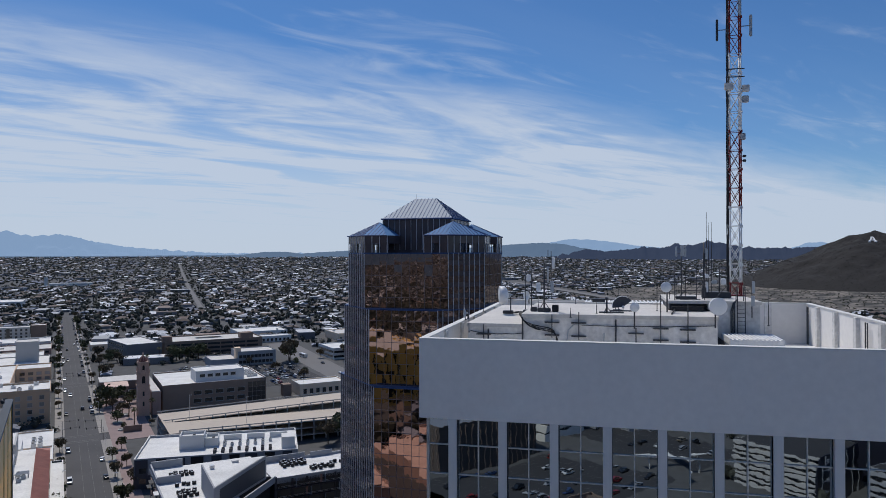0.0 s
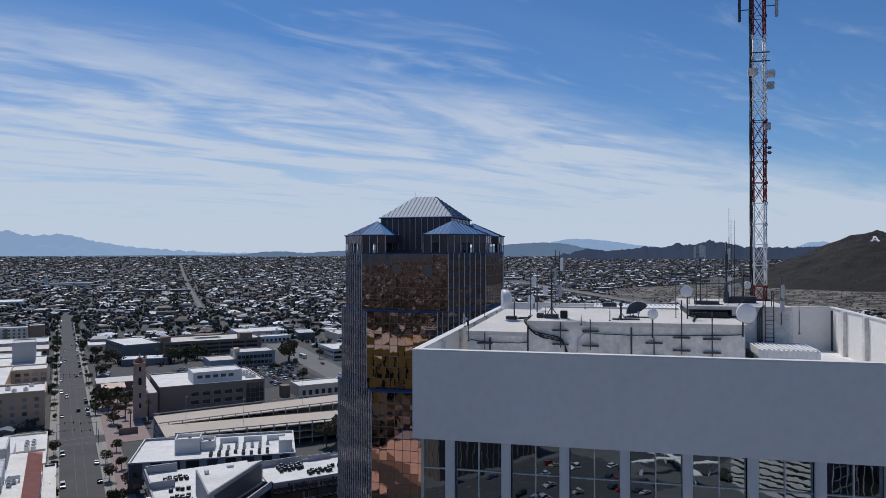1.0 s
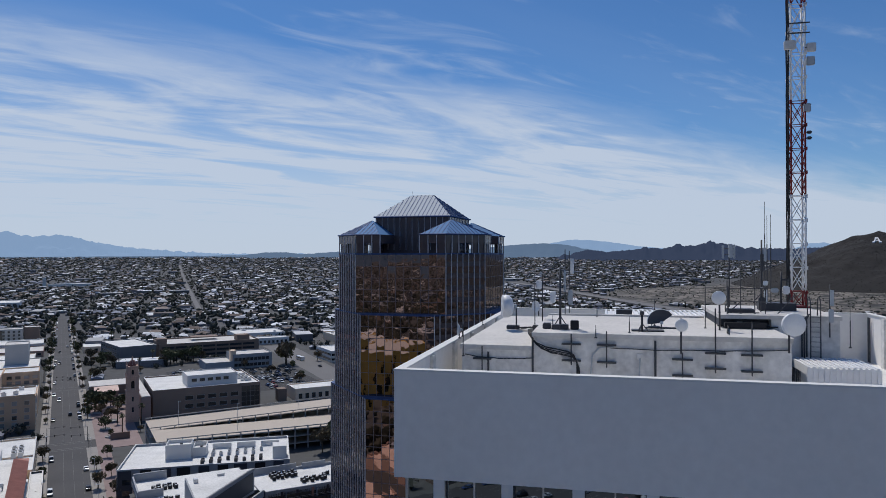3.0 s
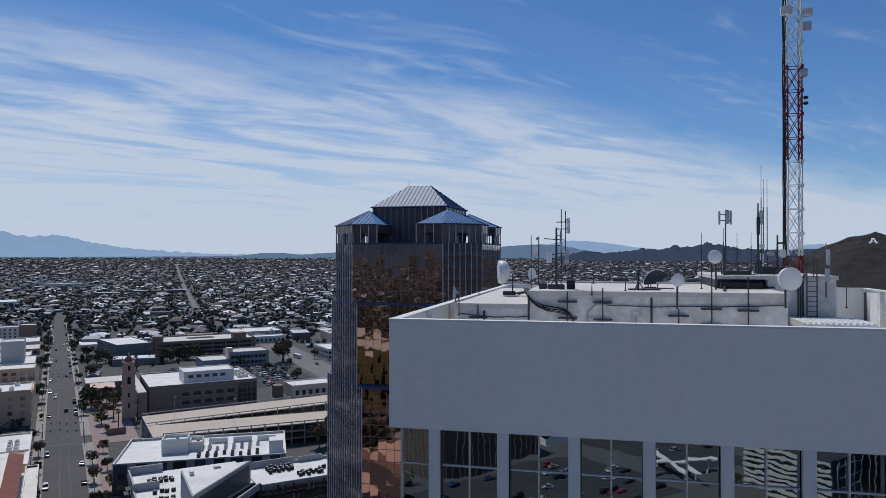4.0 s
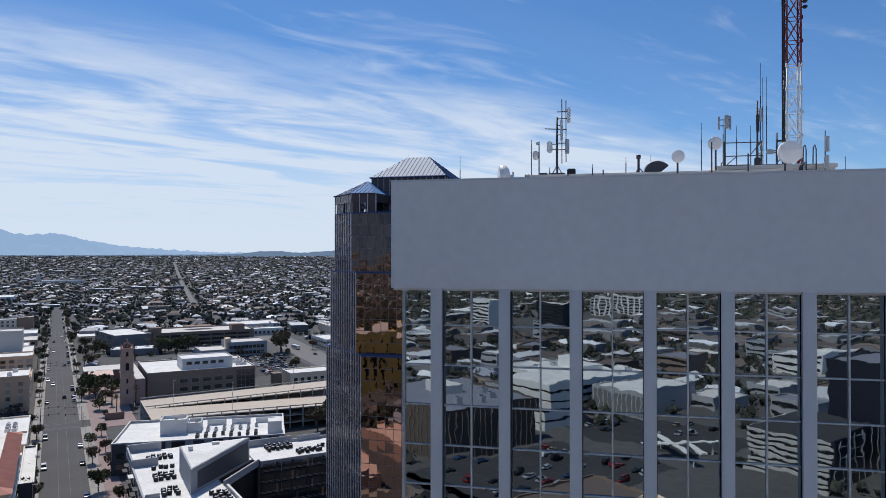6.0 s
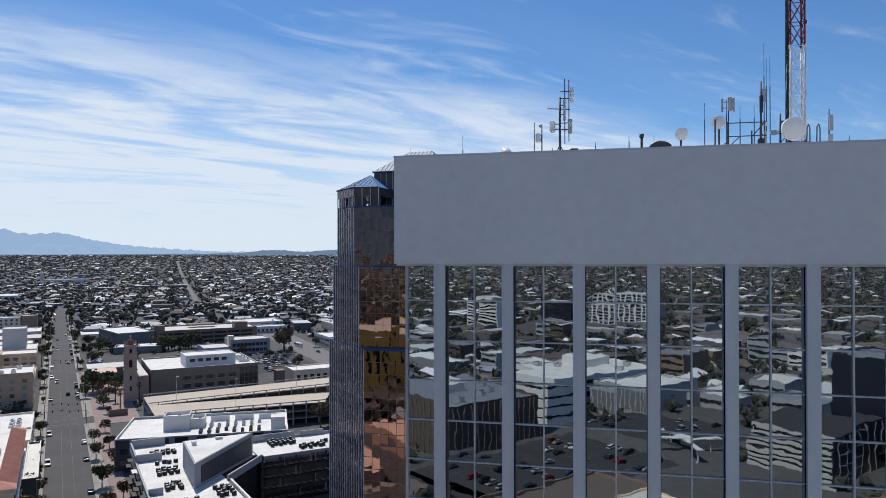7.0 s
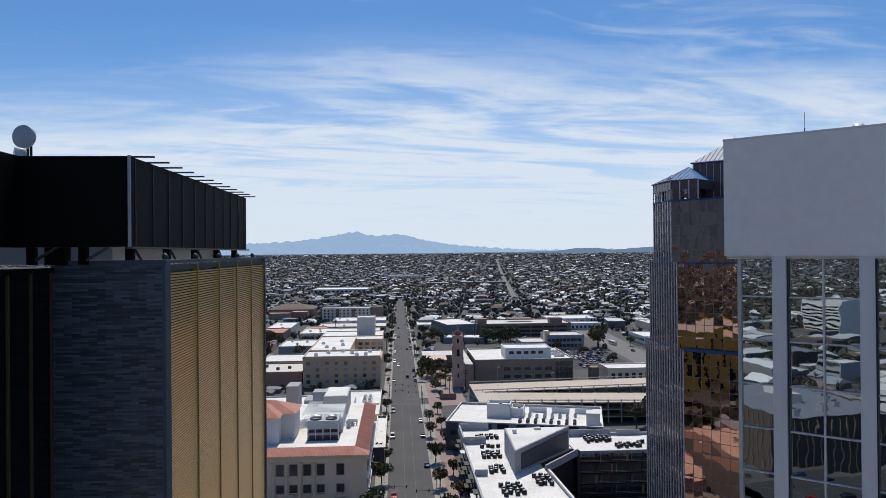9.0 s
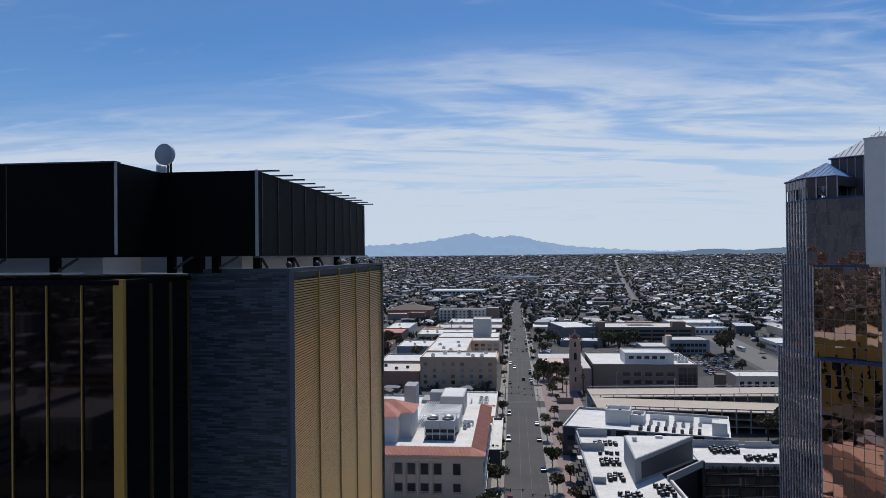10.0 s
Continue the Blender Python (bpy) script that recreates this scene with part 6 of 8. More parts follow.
def cathedral():
    t = thing("church_tower", "tan carved stone church tower with open belfry and red dome", "church", AV @ pose(29.5, 178, 0) @ Matrix.Diagonal((0.74, 0.74, 1.06, 1)))
    part("shaft", B(-4, 4, -4, 4, 0, 14.6), STONE, t)
    part("cornice", B(-4.4, 4.4, -4.4, 4.4, 14.6, 15.2), STONE, t)
    for z, r, h, ow, oh in ((15.2, 3.75, 6.0, 2.2, 4.6), (21.8, 3.4, 4.4, 1.5, 3.3)):
        # solid black block paints the shade inside the open belfry
        part("bell_chamber", B(-r + 1.3, r - 1.3, -r + 1.3, r - 1.3, z, z + h), BLACK, t)
        for i in range(4):
            q = pose(0, 0, 0, 0, 0, 90 * i)
            part("belfry_arch", arch_panel(2 * r - 1.9, h, ow, oh), STONE, t, at=q @ pose(0, -r + 0.5, z))
            part("corner_pier", B(r - 1.2, r - 0.1, -r + 0.1, -r + 1.2, z, z + h), STONE, t, at=q)
            part("parapet", B(-ow / 2, ow / 2, -r - 0.25, -r - 0.02, z, z + 1.0), STONE, t, at=q)
            for s in (-1, 1):
                bm = bmesh.new()
                lathe(bm, [(0.3, 0), (0.3, 0.25), (0.2, 0.35), (0.2, h - 0.7), (0.32, h - 0.5), (0.32, h)], 8)
                part("column", bm, STONE, t, at=q @ pose(s * (ow / 2 + 0.35), -r - 0.15, z))
            bm = bmesh.new()
            lathe(bm, [(0.42, 0), (0.42, 0.5), (0.25, 0.6), (0.36, 1.0), (0.05, 1.9)], 8)
            part("pinnacle", bm, STONE, t, at=q @ pose(r + 0.1, -r - 0.1, z + h + 0.6))
        part("cornice", B(-r - 0.5, r + 0.5, -r - 0.5, r + 0.5, z + h, z + h + 0.6), STONE, t)
    bm = bmesh.new()
    lathe(bm, [(2.75, 26.8), (2.7, 27.4), (2.3, 28.3), (1.5, 29.0), (0.55, 29.4)], 16)
    part("dome", bm, DOME, t, "dark red ribbed dome")
    for i in range(8):
        bm = bmesh.new()
        for p, q in zip(((2.72, 27.4), (2.33, 28.3), (1.53, 29.0)), ((2.33, 28.3), (1.53, 29.0), (0.55, 29.42))):
            rod(bm, (p[0], 0, p[1]), (q[0], 0, q[1]), 0.1, 5)
        part("dome_rib", bm, STONE, t, at=pose(0, 0, 0, 0, 0, 45 * i))
    bm = bmesh.new()
    lathe(bm, [(0.6, 29.3), (0.5, 30.4), (0.72, 30.5), (0.1, 31.3)], 8)
    part("lantern", bm, STONE, t)
    for z in (5, 10):
        for q in (0, -90):
            # black plate on the shaft draws the shade of a niche
            part("niche", B(-0.6, 0.6, -4.06, -3.9, z, z + 2.2), BLACK, t, at=pose(0, 0, 0, 0, 0, q))
            part("niche_hood", B(-0.9, 0.9, -4.25, -4.0, z + 2.25, z + 2.5), STONE, t, at=pose(0, 0, 0, 0, 0, q))
    n = thing("church_nave", "pink stucco church nave with low side wings", "church", AV @ pose(33.6, 176, 0))
    part("wall", B(0, 4.5, 0, 60, 0, 12), PINK, n)
    part("roof", B(0.2, 4.3, 0.2, 59.8, 12, 12.4), TAN_ROOF, n)
    h = thing("parish_house", "pink stucco parish house with red tile roof", "house", AV @ pose(13, 238, 0))
    part("wall", B(2, 14, 0, 10, 0, 5.5), PINK, h)
    bm = bmesh.new()
    prism(bm, rect(1.5, 14.5, -0.5, 10.5), 5.5, [5.9, 5.9, 7.2, 7.2])
    part("roof", bm, PINK_ROOF, h)
    h = thing("parish_house", "low brown parish hall with grey roof", "house", AV @ pose(13, 262, 0))
    part("wall", B(0, 22, 0, 20, 0, 5), BROWN, h)
    part("roof", B(-0.3, 22.3, -0.3, 20.3, 5, 5.4), TAN_ROOF, h)


cathedral()
t, w, d = building("office_block", "brown two-storey office block with white roof and rows of dark windows", 39.6, 95.4, 181, 228, 14.0, OFFICE, WHITE_ROOF)
window_set(t, "front", w, d, [18 + 5.9 * i for i in range(5)], [3.2, 7.6], 4.0, 2.1, PALE_WALL)
part("glass_corner", B(45.6, 55.2, -0.15, 0, 1.5, 12.2), WIN, t, "large dark glass corner")
for x in (48, 50.4, 52.8):
    part("mullion", B(x - 0.07, x + 0.07, -0.22, -0.15, 1.5, 12.2), FRAME, t)
for z in (4, 6.7, 9.4):
    part("mullion", B(45.6, 55.2, -0.22, -0.15, z - 0.06, z + 0.06), FRAME, t)
window_set(t, "left", w, d, [8 + 8 * i for i in range(5)], [3.6, 8.2], 3.3, 2.0, BROWN)
t, w, d = building("penthouse", "white plant storey on the office roof", 57.5, 84, 186, 204, 19.5, WHITE_WALL, WHITE_ROOF, 0.5)
window_set(t, "front", w, d, [3.5 + 4.2 * i for i in range(5)], [16.2], 2.6, 1.5)
for x in (88, 90, 92):
    for y in (192, 200, 208):
        roof_unit(AV @ pose(x, y, 13.4), 1.8, 1.8, 1.6)


def garage():
    t = thing("parking_garage", "tan concrete parking garage with sloping open decks and dark gaps", "parking garage", AV)
    x0, x1, L = 31.0, 128.0, 97.0
    def ramp(nm, xa, xb, ya, yb, za, zb, m):
        bm = bmesh.new()
        v = [bm.verts.new(p) for p in ((xa, ya, za - 0.4), (xb, ya, zb - 0.4), (xb, yb, zb - 0.4), (xa, yb, za - 0.4), (xa, ya, za), (xb, ya, zb), (xb, yb, zb), (xa, yb, za))]
        for q in ((0, 3, 2, 1), (4, 5, 6, 7), (0, 1, 5, 4), (1, 2, 6, 5), (2, 3, 7, 6), (3, 0, 4, 7)):
            bm.faces.new([v[i] for i in q])
        return part(nm, bm, m, t)
    ramp("deck", x0, x1, 110, 130, 10.0, 11.6, DECK)
    ramp("deck", x0 + 4, x1, 87.5, 108.5, 10.0, 8.0, DECK)
    for k, (za, zb) in enumerate(((6.8, 5.0), (3.6, 1.9))):
        ramp("deck", x0 + 4, x1, 87.5, 108.5, za, zb, DECK)
        ramp("deck", x0, x1, 110, 130, za, zb + 3, DECK)
    part("end_deck", B(x0, x0 + 5, 87.5, 110, 9.6, 10.004), DECK, t)
    part("back_wall", B(x0, x1, 128, 130.2, 0, 9.0), CONCRETE, t)
    # edge beams, rails and posts
    n = 16
    for i in range(n + 1):
        f = i / n
        x = x0 + 4 + (L - 4) * f
        zf = 10.0 - 2.0 * f
        part("post", B(x - 0.25, x + 0.25, 87.1, 87.6, 0, zf + 1.2), CONCRETE, t)
        zb = 10.0 + 1.6 * f
        part("post", B(x - 0.2, x + 0.2, 109.6, 110.0, 0, zb + 1.1), CONCRETE, t)
    ramp("rail", x0 + 4, x1, 87.2, 87.45, 11.1, 9.1, CONCRETE)
    ramp("edge_beam", x0 + 4, x1, 87.2, 87.5, 9.95, 7.95, CONCRETE)
    ramp("rail", x0, x1, 109.7, 109.95, 11.1, 12.7, CONCRETE)
    ramp("rail", x0, x1, 130, 130.3, 11.1, 12.7, CONCRETE)
    ramp("edge_beam", x0 + 4, x1, 87.2, 87.5, 6.9, 5.1, CONCRETE)
    ramp("edge_beam", x0 + 4, x1, 87.2, 87.5, 3.7, 2.0, CONCRETE)
    for x, y, z in ((42.2, 108.9, 9.9), (64.3, 94.9, 9.35), (98, 118, 11.0), (112, 98, 8.4)):
        lamp_post(AV @ pose(x, y, z), 11.5)


def lamp_post(at, h=8.0):
    t = thing("street_lamp", "grey steel street lamp with a flat head", "lamp", at, "street lamps")
    bm = bmesh.new()
    rod(bm, (0, 0, 0), (0, 0, h), 0.1, 6, 0.06)
    part("pole", bm, LIGHT_STEEL, t)
    part("head", B(-0.15, 0.9, -0.15, 0.15, h - 0.05, h + 0.12), GREY_PANEL, t)


garage()


def hollow(lab, x0, x1, y0, y1, z0, z1, at):
    """A roof room whose walls rise past its sunken roof."""
    t = thing("penthouse", lab, "building", at @ pose(x0, y0, z0))
    w, d, h = x1 - x0, y1 - y0, z1 - z0
    for a in ((0, w, 0, 0.3), (0, w, d - 0.3, d), (0, 0.3, 0.3, d - 0.3), (w - 0.3, w, 0.3, d - 0.3)):
        part("wall", B(*a, 0, h), WHITE_WALL, t)
    part("roof", B(0.3, w - 0.3, 0.3, d - 0.3, h - 1.3, h - 1.2), WHITE_ROOF, t)
    part("hatch", B(w * 0.5, w * 0.5 + 1, d * 0.5, d * 0.5 + 1, h - 1.2, h - 0.5), STEEL, t)


def white_block():
    at = AV @ pose(14.1, 51.3, 0, 0, 0, -15)
    t, w, d = building("white_roof_block", "dark-fronted building with bright white roof and rows of roof units", 0, 58, 0, 34, 11.0, GREY_WALL, WHITE_ROOF, 0.9, at=at)
    for i in range(9):
        x = 3 + 6.4 * i
        wd = part("dark_bay", B(x - (1.9 if i % 3 else 2.7), x + 1.7, -0.25, 0, 0.5, 10.55), BLACK if i % 2 else DARK_WALL, t)
        part("pane", B(x - 1.2, x + 1.2, -0.32, -0.25, 5.8, 7.6), WIN, wd)
        part("pane", B(x - 1.2, x + 1.2, -0.32, -0.25, 2.0, 3.8), WIN, wd)
    part("dark_base", B(-0.1, w + 0.1, -0.15, 0, 0, 5.0), DARK_WALL, t)
    for i in range(5):
        wd = part("dark_bay", B(-0.2, 0, 3 + 6 * i, 6.5 + 6 * i, 0.5, 9.5), DARK_WALL, t)
    hollow("white stair house with an open parapet top", 14, 23, 12, 20, 10.1, 15.5, at)
    hollow("low white stair house with a parapet top", 23.1, 28, 14, 22, 10.1, 13.6, at)
    block("plant_house", "white plant box on the roof", 52, 57, 5, 11, 10.1, 14.6, WHITE_WALL, at=at)
    for i in range(3):
        block("windbreak", "white roof screen wall", 29.5 + i * 9, 36.5 + i * 9, 23.5, 23.9, 10.1, 12.2, WHITE_WALL, at=at)
    for i in range(8):
        for k, y in enumerate((4.5, 7.2, 14.0, 17.0)):
            if (i * 3 + k) % 7 != 2:
                roof_unit(at @ pose(27.5 + i * 2.9, y + (i % 2) * 0.3, 10.15), 1.2, 1.1, 1.3, m=GREY_PANEL if k > 1 else STEEL)


white_block()


def tri_block():
    t = thing("angular_building", "dark glass building with bright white roof terraces", "building", AV)
    H = 13.6
    left = [(16.9, -70), (40, -70), (37.5, -22), (36.5, 0), (50, 0), (50, 26), (16.9, 26)]
    bm = bmesh.new()
    prism(bm, left, 0, H)
    part("wall", bm, DARK_WALL, t)
    bm = bmesh.new()
    prism(bm, [(17.3, -69.5), (39.6, -69.5), (37.1, -22), (36.1, 0.4), (49.6, 0.4), (49.6, 25.6), (17.3, 25.6)], H, H + 0.1)
    part("roof", bm, WHITE_ROOF, t)
    right = [(50.02, -4.5), (80, -4.5), (80, 15), (50.02, 15)]
    bm = bmesh.new()
    prism(bm, right, 0, H - 0.1)
    part("wall", bm, BLACK, t)
    bm = bmesh.new()
    prism(bm, [(50.1, -4.1), (79.6, -4.1), (79.6, 14.6), (50.1, 14.6)], H - 0.1, H)
    part("roof", bm, WHITE_ROOF, t)
    for a in ((50.0, 80, -4.7, -4.3, H - 1.2, H + 0.6), (50, 80, 14.6, 15.1, H, H + 0.9), (52, 66, 14.5, 14.9, H, H + 2.2), (68, 76, 14.5, 14.9, H, H + 1.9), (16.7, 17.2, -70, 26, H - 0.5, H + 0.5), (17.2, 27, 25.4, 26.0, H, H + 2.6), (17.0, 24, 8, 8.5, H, H + 2.4), (16.8, 17.3, 8.5, 25.4, H, H + 2.0), (17.0, 20.5, -24, -23.5, H, H + 1.8), (36.3, 36.9, -0.2, 6, H, H + 1.5)):
        part("parapet", B(*a), GREY_WALL, t)
    bm = bmesh.new()
    prism(bm, [(39.9, -70), (40.4, -70), (38.0, -22), (37.4, -22)], H - 0.6, H + 0.9)
    part("parapet", bm, WHITE_WALL, t)
    bm = bmesh.new()
    prism(bm, [(37.0, -20), (50, -4.6), (50.4, -4.9), (37.4, -20.4)], H - 0.6, H + 1.4)
    bmesh.ops.recalc_face_normals(bm, faces=bm.faces)
    part("parapet", bm, GREY_WALL, t)
    bm = bmesh.new()
    prism(bm, [(50.1, -5.0), (50.8, -5.0), (50.8, -4.3), (50.1, -4.3)], 0, H + 1.0)
    part("column", bm, DARK_WALL, t)
    # storeys and balconies on the street side
    for k in range(4):
        z = 1.0 + 3.2 * k
        for i in range(15):
            y = -66 + 6.1 * i
            wd = part("window_strip", B(16.6, 16.9, y - 2.2, y + 2.2, z + 0.6, z + 2.6), WIN, t)
            if i % 2 == k % 2:
                part("awning", B(15.2, 16.6, y - 1.9, y + 1.9, z + 2.7, z + 2.86), WHITE_WALL if (i * 5 + k * 3) % 7 == 1 else BLACK, t)
    for k in range(4):
        z = 1.0 + 3.2 * k
        part("floor_edge", B(50.6, 80.1, -5.6, -4.5, z - 0.2, z + 0.15), NAVY, t)
        for zz in (0.55, 0.95):
            part("balcony_rail", B(50.9, 80.0, -5.56, -5.5, z + zz, z + zz + 0.06), LIGHT_STEEL, t)
        for i in range(6):
            part("brick_panel", B(55.5 + 4.8 * i, 56.2 + 4.8 * i, -4.8, -4.5, z + 0.16, z + 2.9), BRICK if (i * 3 + k) % 4 == 1 else NAVY, t)
            if (i + k) % 2:
                part("balcony_screen", B(57.0 + 4.8 * i, 57.1 + 4.8 * i, -5.5, -4.7, z + 0.16, z + 2.9), GREY_WALL, t)
        for i in range(6):
            part("window_strip", B(51.5 + 4.8 * i, 55.4 + 4.8 * i, -4.7, -4.5, z + 0.5, z + 2.6), WIN, t)
    # wedge-shaped roof house
    s = thing("wedge_penthouse", "grey wedge-shaped roof house with a dark glazed side and white top", "building", AV)
    a, b, c = (28.4, -2.0), (48.3, -1.8), (28.0, -24.0)
    bm = bmesh.new()
    prism(bm, [a, c, b], H + 0.1, [21.0, 20.2, 21.0])
    bmesh.ops.recalc_face_normals(bm, faces=bm.faces)
    part("wall", bm, GREY_WALL, s)
    k = lambda p, q, f: (p[0] + (q[0] - p[0]) * f, p[1] + (q[1] - p[1]) * f)
    g = ((a[0] + b[0] + c[0]) / 3, (a[1] + b[1] + c[1]) / 3)
    bm = bmesh.new()
    prism(bm, [k(a, g, 0.06), k(c, g, 0.06), k(b, g, 0.06)], 20.0, [21.12, 20.36, 21.12])
    bmesh.ops.recalc_face_normals(bm, faces=bm.faces)
    part("roof", bm, WHITE_ROOF, s)
    n = Vector((b[1] - c[1], -(b[0] - c[0]), 0)).normalized()
    p0, p1 = k(c, b, 0.10), k(c, b, 0.97)
    bm = bmesh.new()
    q = [(p0[0] + n.x * f, p0[1] + n.y * f) for f in (-0.05, 0.12)] + [(p1[0] + n.x * f, p1[1] + n.y * f) for f in (0.12, -0.05)]
    prism(bm, q, H + 0.9, [19.0, 19.0, 20.0, 20.0])
    bmesh.ops.recalc_face_normals(bm, faces=bm.faces)
    part("glazing", bm, DARK_WALL, s, "dark glazed side")
    block("vent_box", "small grey vent box on the wedge roof", 30, 31.2, -8, -6.4, 20.6, 22.0, LIGHT_STEEL)
    block("vent_box", "small white vent box on the wedge roof", 37, 39, -5, -3.8, 20.7, 21.7, WHITE_WALL)
    rng = random.Random(3)
    for cx, cy, nx, ny in ((22, -22, 3, 3), (21.5, -8, 4, 3), (22, 13.5, 5, 2), (33, -33, 3, 4), (23, -40, 4, 4), (56.5, 7, 6, 3), (64, 0, 6, 2), (72, 4, 3, 1), (22.5, 3, 4, 1)):
        for i in range(nx):
            for j in range(ny):
                condenser(AV @ pose(cx + i * 1.5 + rng.uniform(-0.32, 0.32), cy + j * 2.15 + (i % 2) * 0.8 + rng.uniform(-0.4, 0.4), H + 0.1))


COND = []


def condenser(at):
    """A round-cornered black condensing unit with a top fan."""
    if not COND:
        bm = bmesh.new()
        lathe(bm, [(0.60, 0.0), (0.64, 0.12), (0.64, 0.92), (0.56, 1.04), (0.05, 1.0)], 12)
        COND.append(data("cabinet", bm, BLACK))
        bm = bmesh.new()
        lathe(bm, [(0.36, 1.0), (0.36, 1.07), (0.24, 1.07), (0.05, 1.04)], 10)
        COND.append(data("fan", bm, GREY_PANEL))
    t = thing("condenser", "black condensing unit on a white roof", "air conditioner", at, "roof condensers")
    for n, me in zip(("cabinet", "fan"), COND):
        part(n, me, None, t)


tri_block()

t, w, d = building("blue_grey_block", "blue-grey block with white roof beside trees", 38.5, 66, 392, 446, 12.4, BLUE_WALL, WHITE_ROOF, turn=12)
window_set(t, "left", w, d, [6 + 6 * i for i in range(7)], [2, 5.5, 9], 3.5, 1.6)
t, w, d = building("long_garage", "long brown parking structure with dark horizontal openings", 67.5, 148, 398, 440, 12, BROWN, TAN_ROOF, 0.9)
for k in range(3):
    for i in range(7):
        # black plates on the solid wall paint the shade of open decks
        part("opening", B(2 + 10.8 * i, 11.8 + 10.8 * i, -0.1, 0.0, 1.2 + 3.4 * k, 2.9 + 3.4 * k), BLACK, t)
block("penthouse", "brown stair tower on the garage", 130, 141, 402, 412, 11.2, 16, BROWN)
block("penthouse", "brown lift housing on the garage", 66, 74, 402, 410, 11.2, 16, BROWN)
block("sun_canopy", "dark canopy on the garage roof", 96, 118, 420, 432, 13.5, 14.2, BROWN)
t, w, d = building("office_block", "grey two-storey office with window bands", 110, 139, 321, 345, 10.5, GREY_WALL, TAN_ROOF)
window_set(t, "front", w, d, [2.2 + 2.9 * i for i in range(9)], [1.4, 5.6], 2.4, 2.2)
t, w, d = building("shop_block", "low grey shop with pale roof", 90, 110, 318, 345, 6, GREY_WALL, TAN_ROOF)
block("penthouse", "pale square stair tower", 108.5, 112.5, 322, 328, 5.5, 13.5, CREAM)
t, w, d = building("shop_block", "ornate low white building", 117, 146, 186, 204, 7, CREAM, WHITE_ROOF)
window_set(t, "front", w, d, [3 + 4 * i for i in range(7)], [1.2], 2, 2.8)
block("pavilion_box", "brown brick entrance box", 108, 113, 190, 196, 0, 7, BROWN, "building")
t, w, d = building("office_block", "white low office with dark window bands", 184, 216, 315, 352, 9, WHITE_WALL, WHITE_ROOF)
for z in (1.5, 5.2):
    part("window_strip", B(0.6, w - 0.6, -0.1, 0, z, z + 1.7), WIN, t)
    part("window_strip", B(-0.1, 0, 0.6, d - 0.6, z, z + 1.7), WIN, t)
t, w, d = building("shop_block", "yellow and white low shop", 152, 190, 452, 468, 6, WHITE_WALL, WHITE_ROOF)
window_set(t, "front", w, d, [3 + 4 * i for i in range(9)], [1.2], 2, 2.4)
t, w, d = building("warehouse", "long white-roofed warehouse among houses", -160, -60, 1110, 1180, 8, WHITE_WALL, WHITE_ROOF)
window_set(t, "front", w, d, [5 + 8 * i for i in range(12)], [2.5], 5, 3)
t, w, d = building("warehouse", "long white mill building", -30, 70, 1850, 1890, 9, WHITE_WALL, WHITE_ROOF)
block("mill_tower", "white square tower on a low building", -42, -34, 1850, 1860, 0, 26, WHITE_WALL, "building")
NORTH = [(-222, -170, -366, -314), (-208, -181, -403, -382), (-110, -60, -396, -330), (-100, -70, -431, -397), (-254, -202, -483, -425), (-92, -48, -470, -440), (-60, -46, -440, -414), (-170, -108, -440, -294), (-545, -465, -830, -600)]
# further blocks round the avenue, seen in part and in the mirror glass
rng = random.Random(12)
OTHERS = [(-190, -130, 186, 240, 7, BROWN, TAN_ROOF), (-180, -125, 250, 280, 8, WHITE_WALL, WHITE_ROOF), (-230, -140, 300, 340, 6, CREAM, WHITE_ROOF), (-210, -120, 350, 372, 7, GREY_WALL, TAN_ROOF),
          (-150, -82, 60, 120, 9, WHITE_WALL, WHITE_ROOF), (-150, -80, -10, 50, 11, BROWN, TAN_ROOF), (-140, -100, 390, 430, 8, BROWN, TILE), (-88, -20, 400, 440, 6, CREAM, WHITE_ROOF), (-80, -15, 462, 500, 5, PINK, TAN_ROOF), (-70, -16, 510, 550, 6, WHITE_WALL, WHITE_ROOF),
          (15, 60, 470, 500, 5, CREAM, WHITE_ROOF), (90, 130, 470, 500, 6, BROWN, WHITE_ROOF), (150, 200, 500, 540, 6, WHITE_WALL, WHITE_ROOF), (225, 300, 340, 400, 8, GREY_WALL, WHITE_ROOF), (230, 320, 430, 470, 7, CREAM, TAN_ROOF), (150, 210, 60, 120, 14, BROWN, TAN_ROOF), (220, 300, 150, 210, 9, GREY_WALL, WHITE_ROOF), (330, 420, 250, 330, 9, WHITE_WALL, WHITE_ROOF),
          (15, 60, -320, -268, 14, CREAM, WHITE_ROOF), (70, 130, -322, -268, 9, BROWN, TAN_ROOF), (14, 70, -244, -215, 7, WHITE_WALL, WHITE_ROOF), (-80, -16, -320, -268, 12, CREAM, TAN_ROOF), (-108, -86, -330, -270, 8, BROWN, FAR_BROWN), (-80, -16, -244, -200, 10, CREAM, WHITE_ROOF)]
